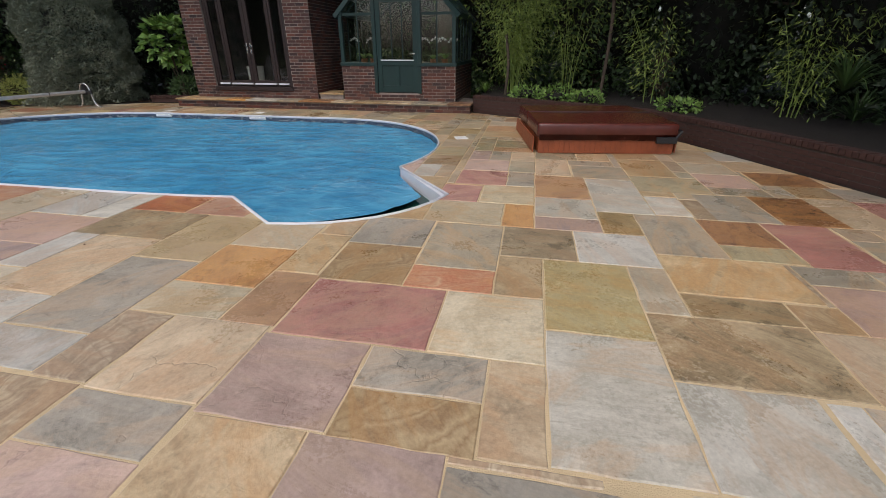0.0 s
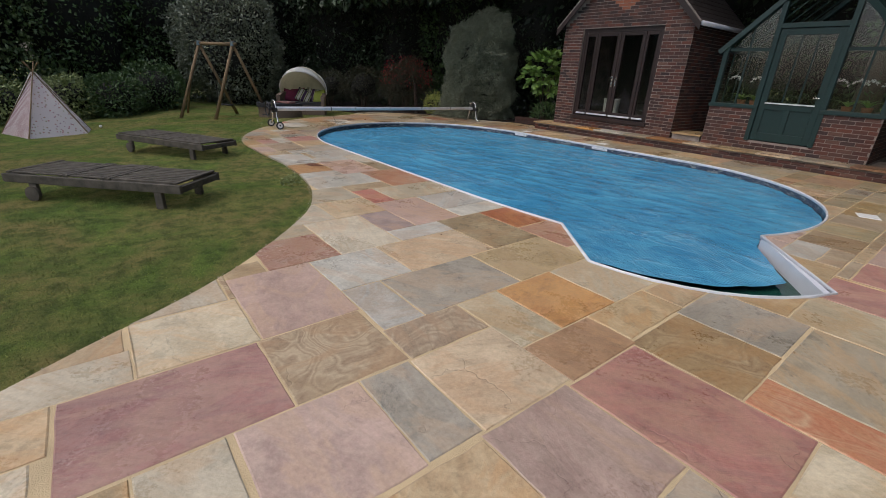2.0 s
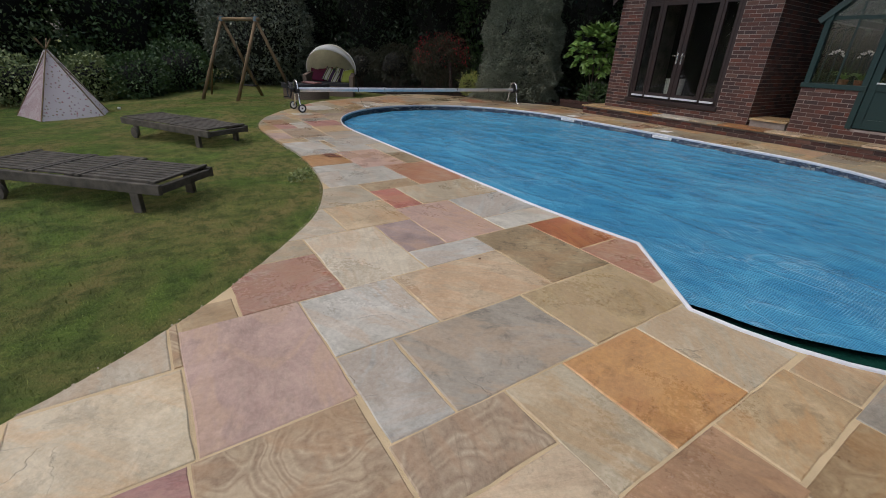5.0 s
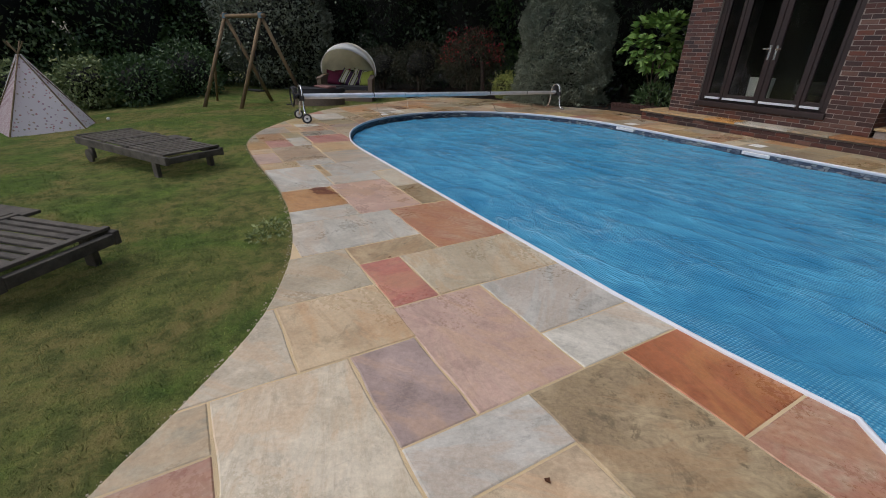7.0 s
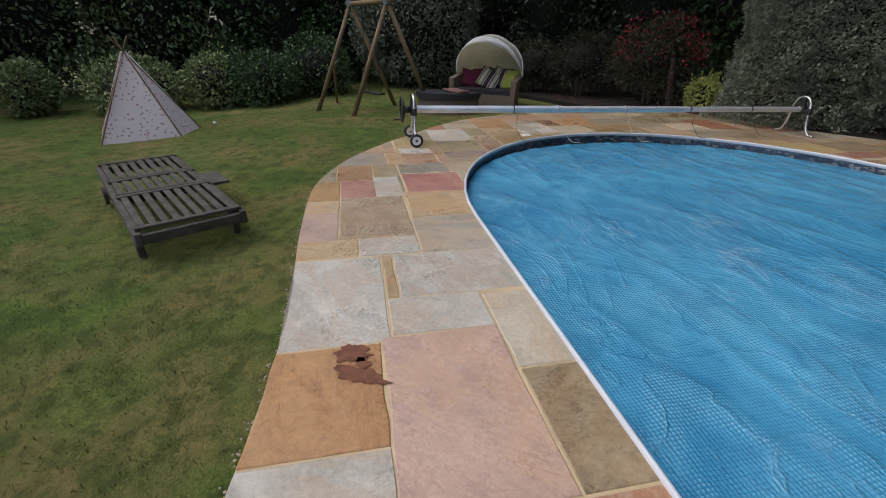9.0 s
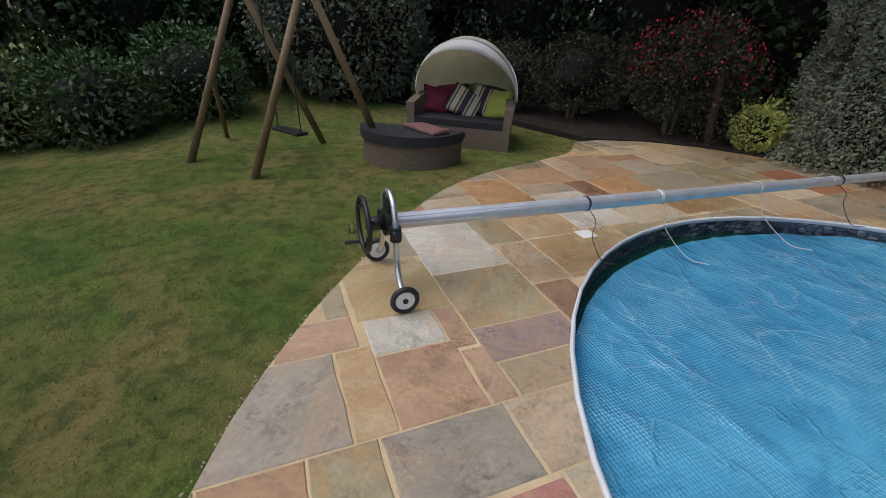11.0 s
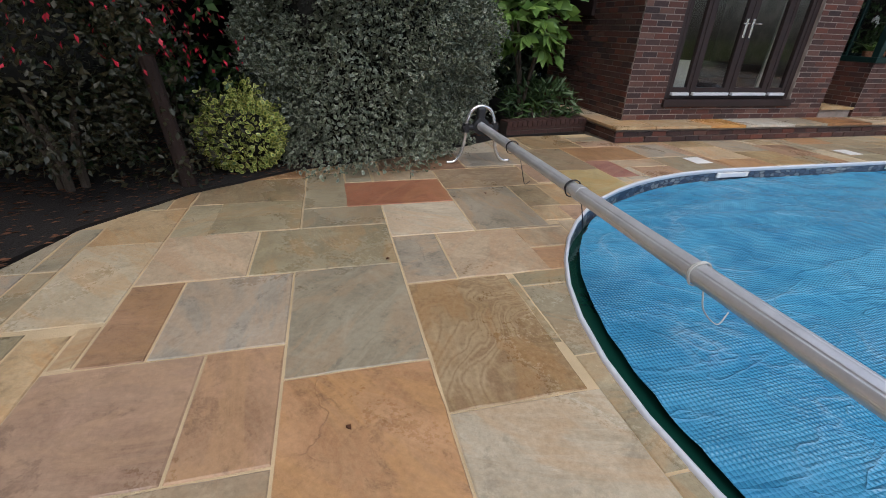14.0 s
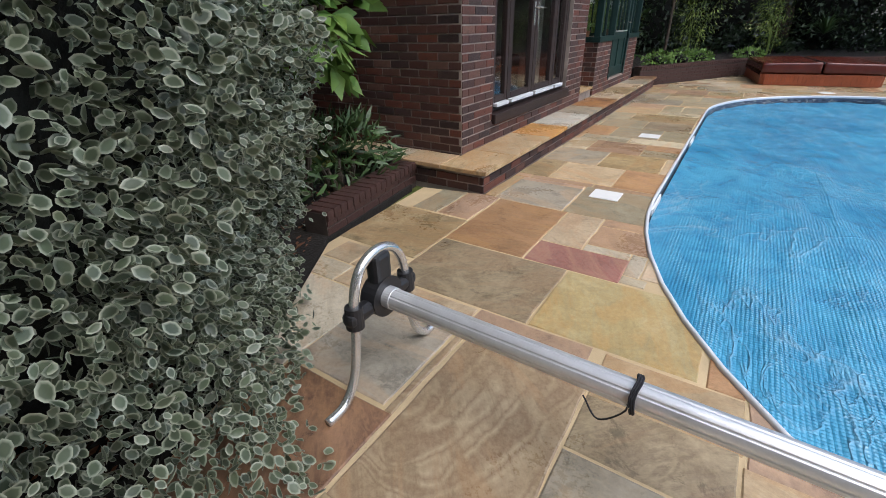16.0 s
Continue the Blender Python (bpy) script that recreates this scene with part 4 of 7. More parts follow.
def brick_face(parent, origin, along, length, z0, z1, holes=(), parts=300, top=None, accent=None, mat=None):
    """A face of stretcher bond: bricks proud of a mortar core. holes: (u0, z0, u1, z1). top(u): the height of the wall there."""
    o, d = Vector(origin), Vector(along).normalized()
    nrm = Vector((d.y, -d.x, 0))
    full = bmesh.new()
    box(full, -0.1055, 0, -0.0315, 0.1055, 0.012, 0.0315, 0.004)
    me_full = mesh_from(full, "brick")
    me_full.materials.append(mat or BRICK)
    me_accent = me_full.copy()
    me_accent.materials[0] = BRICK_ORANGE
    rest = bmesh.new()
    made = 0
    rows = int((z1 - z0) / 0.075 + 0.5)
    for k in range(rows):
        zc = z0 + 0.075 * k + 0.0375
        u = -0.1125 if k % 2 else 0.0
        while u < length - 0.01:
            a, b = max(u, 0.0) + 0.005, min(u + 0.225, length) - 0.005
            u += 0.225
            if top is not None and zc + 0.03 > min(top(a), top(b)):
                continue
            cut = False
            for h in holes:
                if h[1] - 0.03 < zc < h[3] + 0.03 and b > h[0] and a < h[2]:
                    if a < h[0]:
                        b = min(b, h[0] - 0.002)
                    elif b > h[2]:
                        a = max(a, h[2] + 0.002)
                    else:
                        cut = True
            if cut or b - a < 0.03:
                continue
            c = o + d * ((a + b) / 2) + Vector((0, 0, zc)) + nrm * RND.uniform(-0.002, 0.003)
            m = Matrix.Translation(c) @ Matrix(((d.x, -nrm.x, 0, 0), (d.y, -nrm.y, 0, 0), (0, 0, 1, 0), (0, 0, 0, 1))) @ Matrix.Translation((0, -0.0055, 0)) @ Matrix.Diagonal(((b - a) / 0.211, 1, 1, 1))
            if accent and abs((a + b) / 2 - accent[0]) / accent[2] + abs(zc - accent[1]) / accent[3] < 1:
                ob = new("brick", me_accent)
                ob.parent = parent
                ob.matrix_basis = m
            elif made < parts:
                ob = new("brick", me_full)
                ob.parent = parent
                ob.matrix_basis = m
                made += 1
            else:
                g = bmesh.ops.create_cube(rest, size=1.0, matrix=m @ Matrix.Translation((0, 0.006, 0)) @ Matrix.Diagonal((0.211, 0.012, 0.063, 1)))
    if len(rest.verts):
        tagged(part("brickwork", rest, mat or BRICK, parent), "weathered red stretcher-bond bricks", kind="stuff")
    else:
        rest.free()


def core(name, parent, quads):
    bm = bmesh.new()
    for q in quads:
        box(bm, *q)
    return part(name, bm, BRICK_MORTAR, parent)


# ---- raised step along the buildings ----
STEP_Z, STEP_Y = 0.215, 10.56


def build_step():
    st = thing("brick_step", "long low brick step topped with sandstone slabs", "step", kind="structure")
    core("core", st, [(-9.2, STEP_Y + 0.02, -0.1, -1.12, 12.4, STEP_Z - 0.045)])
    brick_face(st, (-9.2, STEP_Y + 0.012, 0), (1, 0, 0), 8.08, 0.0, 0.15, parts=110)
    brick_face(st, (-9.2 + 0.0, 12.3, 0), (0, -1, 0), 1.74, 0.0, 0.15, parts=40)
    brick_face(st, (-1.12, STEP_Y + 0.012, 0), (0, 1, 0), 0.5, 0.0, 0.15, parts=20)
    x, i = -9.24, 0
    cols = "bbowgnbkbgnbcnbgbwnb"
    while x < -1.1:
        w = min((0.62, 0.9, 0.6, 0.9)[i % 4], -1.08 - x)
        part("slab", slab_mesh([(x + 0.005, STEP_Y - 0.03), (x + w - 0.005, STEP_Y - 0.03), (x + w - 0.005, STEP_Y + 0.44), (x + 0.005, STEP_Y + 0.44)], STEP_Z), STONE[cols[i % len(cols)]], st)
        x += w
        i += 1
    y = STEP_Y + 0.45
    for k, c in enumerate("bcb"):
        part("slab", slab_mesh([(-9.24, y), (-8.87, y), (-8.87, y + 0.45), (-9.24, y + 0.45)], STEP_Z), STONE[c], st)
        y += 0.46
    bm = boxed(-5.2, 11.02, 0.0, -4.55, 11.9, 0.33)
    part("small_plinth", bm, BRICK_MORTAR, st)
    part("slab", slab_mesh([(-5.22, 10.99), (-4.53, 10.99), (-4.53, 11.9), (-5.22, 11.9)], 0.37), STONE["b"], st)
    return st


build_step()

# ---- brick summer house ----
SX0, SX1, SY, SBACK, EAVE = -8.85, -5.25, 11.0, 13.5, 2.9
DX0, DX1, DZ0, DZ1 = -8.23, -5.94, 0.46, 2.75


def build_house():
    h = thing("summer_house", "small red-brick summer house with a gabled slate roof", "garden house")
    mid = (SX0 + SX1) / 2
    rise = (SX1 - SX0) / 2
    T = 0.2
    bm = bmesh.new()
    box(bm, SX0, SY, 0, DX0, SY + T, DZ1)
    box(bm, DX1, SY, 0, SX1, SY + T, DZ1)
    box(bm, DX0, SY, 0, DX1, SY + T, DZ0 - 0.02)
    box(bm, SX0, SY, DZ1, SX1, SY + T, EAVE)
    wall = part("wall", bm, BRICK_MORTAR, h, "weathered red brick front wall with recessed mortar")
    wall_w = part("wall", boxed(SX0, SY + T, 0, SX0 + T, SBACK, EAVE), BRICK_MORTAR, h)
    wall_e = part("wall", boxed(SX1 - T, SY + T, 0, SX1, SBACK, EAVE), BRICK_MORTAR, h)
    part("wall", boxed(SX0 + T, SBACK - T, 0, SX1 - T, SBACK, EAVE), BRICK_MORTAR, h)
    for y0, y1 in ((SY, SY + T), (SBACK - T, SBACK)):
        bm = bmesh.new()
        q = [(SX0, EAVE), (SX1, EAVE), (mid, EAVE + rise)]
        lo = [bm.verts.new((x, y0, z)) for x, z in q]
        hi = [bm.verts.new((x, y1, z)) for x, z in q]
        bm.faces.new(lo)
        bm.faces.new(hi[::-1])
        for i in range(3):
            bm.faces.new((lo[i], hi[i], hi[(i + 1) % 3], lo[(i + 1) % 3]))
        part("gable", bm, BRICK_MORTAR, h)
    gable = lambda u: EAVE + min(u, SX1 - SX0 - u) - 0.02
    brick_face(wall, (SX0, SY, 0), (1, 0, 0), SX1 - SX0, STEP_Z, EAVE + rise, holes=[(DX0 - SX0, DZ0 - 0.02, DX1 - SX0, DZ1)], parts=290, top=gable, accent=((SX1 - SX0) / 2, 3.5, 0.62, 0.42))
    brick_face(wall_w, (SX0, SBACK, 0), (0, -1, 0), SBACK - SY, 0.0, EAVE, parts=290)
    brick_face(wall_e, (SX1, SY, 0), (0, 1, 0), SBACK - SY, STEP_Z, EAVE, parts=200)
    # roof: two pitched leaves with courses of tiles
    for s, nm in ((-1, "roof"), (1, "roof")):
        bm = bmesh.new()
        for k in range(16):
            a, b = k / 16, (k + 1) / 16 + 0.012
            x0, x1 = mid + s * rise * 1.09 * (1 - a), mid + s * rise * 1.09 * (1 - b)
            z0, z1 = EAVE - 0.09 * rise + rise * 1.09 * a, EAVE - 0.09 * rise + rise * 1.09 * b
            q = [(x0, z0 + 0.05), (x1, z1 + 0.035), (x1, z1 + 0.015), (x0, z0 + 0.02)]
            lo = [bm.verts.new((x, SY - 0.14, z)) for x, z in q]
            hi = [bm.verts.new((x, SBACK + 0.14, z)) for x, z in q]
            for i in range(4):
                bm.faces.new((lo[i], lo[(i + 1) % 4], hi[(i + 1) % 4], hi[i]))
            bm.faces.new(lo[::-1])
            bm.faces.new(hi)
        bmesh.ops.recalc_face_normals(bm, faces=bm.faces[:])
        part(nm, bm, ROOF, h, "dark slate-tiled roof slope")
        bm = bmesh.new()
        x0, x1 = mid + s * rise * 1.1, mid
        q = [(x0, EAVE - 0.1 * rise - 0.13), (x1, EAVE + rise - 0.13), (x1, EAVE + rise + 0.02), (x0, EAVE - 0.1 * rise + 0.02)]
        lo = [bm.verts.new((x, SY - 0.165, z)) for x, z in q]
        hi = [bm.verts.new((x, SY - 0.142, z)) for x, z in q]
        for i in range(4):
            bm.faces.new((lo[i], lo[(i + 1) % 4], hi[(i + 1) % 4], hi[i]))
        bm.faces.new(lo)
        bm.faces.new(hi[::-1])
        bmesh.ops.recalc_face_normals(bm, faces=bm.faces[:])
        part("bargeboard", bm, DARK_WOOD, h, "dark timber bargeboard")
        part("verge_strip", tube(bmesh.new(), [(x0, SY - 0.15, EAVE - 0.1 * rise + 0.05), (x1, SY - 0.15, EAVE + rise + 0.05)], 0.02, 6), BRICK_MORTAR, h, "pale mortar line along the verge")
    bm = bmesh.new()
    gx = SX1 + 0.2
    tube(bm, [(gx, SY - 0.12, EAVE - 0.16), (gx, SBACK + 0.12, EAVE - 0.16)], 0.05, 10)
    part("gutter", bm, WHITE_PVC, h, "pale plastic gutter along the eaves", True)
    # glazed doors
    bm = bmesh.new()
    fy0, fy1 = SY + 0.05, SY + 0.13
    box(bm, DX0, fy0, DZ0, DX0 + 0.09, fy1, DZ1, 0.006)
    box(bm, DX1 - 0.09, fy0, DZ0, DX1, fy1, DZ1, 0.006)
    box(bm, DX0 + 0.09, fy0, DZ1 - 0.1, DX1 - 0.09, fy1, DZ1, 0.006)
    box(bm, DX0 - 0.02, SY - 0.05, DZ0 - 0.06, DX1 + 0.02, fy1, DZ0 + 0.04, 0.008)
    frame_part = part("door_frame", bm, DARK_WOOD, h, "dark brown timber frame")
    w0, w1 = DX0 + 0.09, DX1 - 0.09
    cuts = [w0, w0 + 0.36, (w0 + w1) / 2, w1 - 0.36, w1]
    for i in range(4):
        a, b = cuts[i] + 0.004, cuts[i + 1] - 0.004
        st = 0.06 if i in (0, 3) else 0.095
        bm = bmesh.new()
        z0, z1 = DZ0 + 0.045, DZ1 - 0.104
        box(bm, a, fy0 + 0.005, z0, a + st, fy1 - 0.01, z1, 0.006)
        box(bm, b - st, fy0 + 0.005, z0, b, fy1 - 0.01, z1, 0.006)
        box(bm, a + st, fy0 + 0.005, z1 - 0.09, b - st, fy1 - 0.01, z1, 0.006)
        box(bm, a + st, fy0 + 0.005, z0, b - st, fy1 - 0.01, z0 + 0.15, 0.006)
        leaf = part("door" if i in (1, 2) else "side_window", bm, DARK_WOOD, h)
        g = part("pane", boxed(a + st, fy0 + 0.03, z0 + 0.15, b - st, fy0 + 0.036, z1 - 0.09), GLASS, leaf)
        g.visible_shadow = False
        part("weather_bar", boxed(a + 0.03, fy0 - 0.045, z0 + 0.045, b - 0.03, fy0 + 0.004, z0 + 0.085, 0.004), WHITE_PVC, leaf, "bright white weather bar")
        if i in (1, 2):
            hx = b - 0.05 if i == 1 else a + 0.05
            bm = bmesh.new()
            box(bm, hx - 0.018, fy0 - 0.008, 1.32, hx + 0.018, fy0 + 0.004, 1.56, 0.003)
            tube(bm, [(hx, fy0 - 0.005, 1.50), (hx, fy0 - 0.05, 1.50), (hx + (0.1 if i == 2 else -0.1), fy0 - 0.05, 1.50)], 0.009, 8)
            part("handle", bm, CHROME, leaf, "polished metal lever handle")
    # shuttered window high in the side wall
    part("shutter", boxed(SX0 - 0.07, 12.15, 1.55, SX0 - 0.012, 12.95, 2.55, 0.01), DARK_WOOD, h, "dark brown timber shutter")
    # the room behind the glass, its dimness put into dark surface colours
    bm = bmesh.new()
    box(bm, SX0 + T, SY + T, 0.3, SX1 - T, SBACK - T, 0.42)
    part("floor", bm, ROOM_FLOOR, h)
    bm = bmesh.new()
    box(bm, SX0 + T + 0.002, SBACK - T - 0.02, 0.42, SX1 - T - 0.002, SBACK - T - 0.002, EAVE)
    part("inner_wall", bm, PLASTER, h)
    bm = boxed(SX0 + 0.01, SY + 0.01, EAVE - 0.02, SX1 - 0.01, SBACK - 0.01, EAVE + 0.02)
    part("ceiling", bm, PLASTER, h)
    return h


build_house()


def indoor_things():
    st = thing("storage_stool", "white cloth drum stool standing behind the glass doors", "stool")
    bm = bmesh.new()
    rod(bm, (-7.45, 11.75, 0.42), (-7.45, 11.75, 0.95), 0.2, 0.22, 24)
    part("drum", bm, SHADE, st, smooth=False)
    part("lid", rod(bmesh.new(), (-7.45, 11.75, 0.95), (-7.45, 11.75, 0.98), 0.225, 0.225, 24), SHADE, st)
    cu = thing("curtain", "pale cloth curtain hanging beside the glass doors", "curtain")
    bm = bmesh.new()
    pts = [(-6.15 - 0.012 * k, 11.45 + 0.03 * math.sin(k * 1.4)) for k in range(26)]
    lo = [bm.verts.new((x + 0.25, y, 0.44)) for x, y in pts]
    hi = [bm.verts.new((x * 0.6 - 2.45 + 0.25, y, 2.5)) for x, y in pts]
    for i in range(25):
        bm.faces.new((lo[i], lo[i + 1], hi[i + 1], hi[i]))
    bmesh.ops.solidify(bm, geom=bm.faces[:], thickness=0.006)
    part("cloth", bm, SHADE, cu, smooth=True)
    bd = thing("day_couch", "pale cloth-covered couch inside the summer house", "couch")
    part("base", boxed(-6.9, 11.9, 0.42, -5.6, 13.1, 0.72, 0.02), DARK_WOOD, bd)
    part("mattress", boxed(-6.92, 11.88, 0.72, -5.58, 13.12, 0.92, 0.05), ROOM_FLOOR, bd, "mattress in the dimmed floor colour", True)


indoor_things()

# ---- green greenhouse on a brick base ----
GX0, GX1, GY, GBACK, GEAVE, GSILL = -4.5, -1.55, 11.0, 14.0, 2.2, 1.06
GD0, GD1 = -3.55, -2.5


def sheet(bm, q, thick):
    """A closed pane over an outline."""
    lo = [bm.verts.new(p) for p in q]
    hi = [bm.verts.new(Vector(p) + Vector(thick)) for p in q]
    n = len(q)
    bm.faces.new(lo)
    bm.faces.new(hi[::-1])
    for i in range(n):
        bm.faces.new((lo[i], hi[i], hi[(i + 1) % n], lo[(i + 1) % n]))
    bmesh.ops.recalc_face_normals(bm, faces=bm.faces[:])


def build_greenhouse():
    g = thing("greenhouse", "dark green timber greenhouse on a low brick wall", "greenhouse")
    mid, rise = (GX0 + GX1) / 2, (GX1 - GX0) / 2
    T = 0.12
    bm = bmesh.new()
    box(bm, GX0, GY, 0, GD0, GY + T, GSILL)
    box(bm, GD1, GY, 0, GX1, GY + T, GSILL)
    box(bm, GD0, GY, 0, GD1, GY + T, 0.40)
    box(bm, GX0, GY + T, 0, GX0 + T, GBACK, GSILL)
    box(bm, GX1 - T, GY + T, 0, GX1, GBACK, GSILL)
    box(bm, GX0 + T, GBACK - T, 0, GX1 - T, GBACK, GSILL)
    wall = part("wall", bm, BRICK_MORTAR, g, "low red brick base wall")
    brick_face(wall, (GX0, GY, 0), (1, 0, 0), GX1 - GX0, STEP_Z, GSILL - 0.02, holes=[(GD0 - GX0, 0.40, GD1 - GX0, 3)], parts=120)
    brick_face(wall, (GX0, GBACK, 0), (0, -1, 0), GBACK - GY, STEP_Z, GSILL - 0.02, parts=100)
    brick_face(wall, (GX1, GY, 0), (0, 1, 0), GBACK - GY, STEP_Z, GSILL - 0.02, parts=80)
    P = 0.09
    part("sill", boxed(GX0 - 0.03, GY - 0.03, GSILL - 0.02, GD0, GY + T, GSILL + 0.06, 0.006), GREEN_PAINT, g)
    part("sill", boxed(GD1, GY - 0.03, GSILL - 0.02, GX1 + 0.03, GY + T, GSILL + 0.06, 0.006), GREEN_PAINT, g)
    for x in (GX0, GX1 - P):
        part("post", boxed(x, GY - 0.01, GSILL + 0.06, x + P, GY + P, GEAVE - 0.05, 0.006), GREEN_PAINT, g)
        part("post", boxed(x, GBACK - P, GSILL + 0.06, x + P, GBACK, GEAVE - 0.05, 0.006), GREEN_PAINT, g)
        part("eaves_plate", boxed(x - 0.02, GY - 0.02, GEAVE - 0.05, x + P + 0.02, GBACK + 0.02, GEAVE + 0.06, 0.006), GREEN_PAINT, g)
        part("sill", boxed(x - 0.01, GY + T, GSILL - 0.02, x + P + 0.01, GBACK, GSILL + 0.06, 0.006), GREEN_PAINT, g)
    bm = bmesh.new()
    for x in (GD0 - P, GD1):
        box(bm, x, GY - 0.02, 0.40, x + P, GY + P, GEAVE + rise - abs(x + P / 2 - mid) - 0.05, 0.006)
    box(bm, GD0, GY - 0.018, 2.58, GD1, GY + P, 2.67, 0.006)
    part("door_frame", bm, GREEN_PAINT, g)
    # rafters at both ends and glazing bars
    for s in (-1, 1):
        for y, w, nm in ((GY - 0.04, 0.12, "end_rafter"), (GBACK - 0.08, 0.12, "end_rafter")):
            bm = bmesh.new()
            tube(bm, [(mid + s * (rise + 0.08), y + w / 2, GEAVE - 0.06), (mid, y + w / 2, GEAVE + rise + 0.02)], 0.075, 4)
            part(nm, bm, GREEN_PAINT, g)
        for k in range(1, 6):
            y = GY + k * (GBACK - GY) / 6
            part("glazing_bar", tube(bmesh.new(), [(mid + s * rise, y, GEAVE + 0.03), (mid, y, GEAVE + rise)], 0.02, 4), GREEN_PAINT, g)
            x = GX0 + 0.04 if s < 0 else GX1 - 0.04
            part("glazing_bar", tube(bmesh.new(), [(x, y, GSILL + 0.06), (x, y, GEAVE)], 0.02, 4), GREEN_PAINT, g)
        bm = bmesh.new()
        q = [(mid + s * rise, GY + 0.05, GEAVE + 0.035), (mid + s * rise, GBACK - 0.05, GEAVE + 0.035), (mid, GBACK - 0.05, GEAVE + rise + 0.005), (mid, GY + 0.05, GEAVE + rise + 0.005)]
        sheet(bm, q, (0, 0, 0.005))
        part("roof_pane", bm, GLASS, g).visible_shadow = False
        x = GX0 + 0.04 if s < 0 else GX1 - 0.046
        part("side_pane", boxed(x, GY + P, GSILL + 0.06, x + 0.005, GBACK - P, GEAVE - 0.05), GLASS, g).visible_shadow = False
    part("ridge", boxed(mid - 0.05, GY - 0.06, GEAVE + rise - 0.04, mid + 0.05, GBACK + 0.06, GEAVE + rise + 0.09, 0.01), GREEN_PAINT, g)
    # front panes with bars
    for a, b in ((GX0 + P, GD0 - P), (GD1 + P, GX1 - P)):
        bm = bmesh.new()
        zt = lambda x: GEAVE + rise - abs(x - mid) - 0.06
        q = [(a, GSILL + 0.06), (b, GSILL + 0.06), (b, zt(b)), (a, zt(a))]
        sheet(bm, [(x, GY + 0.05, z) for x, z in q], (0, 0.005, 0))
        part("front_pane", bm, GLASS, g).visible_shadow = False
        x = (a + b) / 2
        part("glazing_bar", boxed(x - 0.014, GY + 0.03, GSILL + 0.06, x + 0.014, GY + 0.075, zt(x)), GREEN_PAINT, g)
        part("glazing_bar", boxed(a, GY + 0.028, GEAVE - 0.03, b, GY + 0.077, GEAVE + 0.03), GREEN_PAINT, g)
    # door: lower panel, upper glass
    bm = bmesh.new()
    z0, z1, zp = 0.42, 2.57, 1.17
    box(bm, GD0 + 0.005, GY + 0.01, z0, GD0 + 0.12, GY + 0.07, z1, 0.005)
    box(bm, GD1 - 0.12, GY + 0.01, z0, GD1 - 0.005, GY + 0.07, z1, 0.005)
    for a, b in ((z0, z0 + 0.16), (zp - 0.12, zp), (z1 - 0.12, z1)):
        box(bm, GD0 + 0.12, GY + 0.01, a, GD1 - 0.12, GY + 0.07, b, 0.005)
    box(bm, (GD0 + GD1) / 2 - 0.05, GY + 0.01, z0 + 0.16, (GD0 + GD1) / 2 + 0.05, GY + 0.07, zp - 0.12, 0.005)
    box(bm, GD0 + 0.12, GY + 0.03, z0 + 0.16, GD1 - 0.12, GY + 0.05, zp - 0.12)
    for k in (1, 2):
        x = GD0 + 0.12 + k * (GD1 - GD0 - 0.24) / 3
        box(bm, x - 0.012, GY + 0.02, zp, x + 0.012, GY + 0.06, z1 - 0.12)
    door = part("door", bm, GREEN_PAINT, g, "green panelled door with a glazed upper half")
    part("pane", boxed(GD0 + 0.12, GY + 0.035, zp, GD1 - 0.12, GY + 0.04, z1 - 0.12), GLASS, door).visible_shadow = False
    bm = bmesh.new()
    tube(bm, [(GD1 - 0.06, GY + 0.01, 1.32), (GD1 - 0.06, GY - 0.05, 1.32), (GD1 - 0.16, GY - 0.05, 1.32)], 0.011, 8)
    part("handle", bm, CHROME, door)
    part("door_sill", boxed(GD0 + 0.1, GY - 0.01, zp - 0.005, GD1 - 0.1, GY + 0.008, zp + 0.02), STEEL, door)
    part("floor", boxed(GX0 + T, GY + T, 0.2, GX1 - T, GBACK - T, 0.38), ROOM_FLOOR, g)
    return g


build_greenhouse()


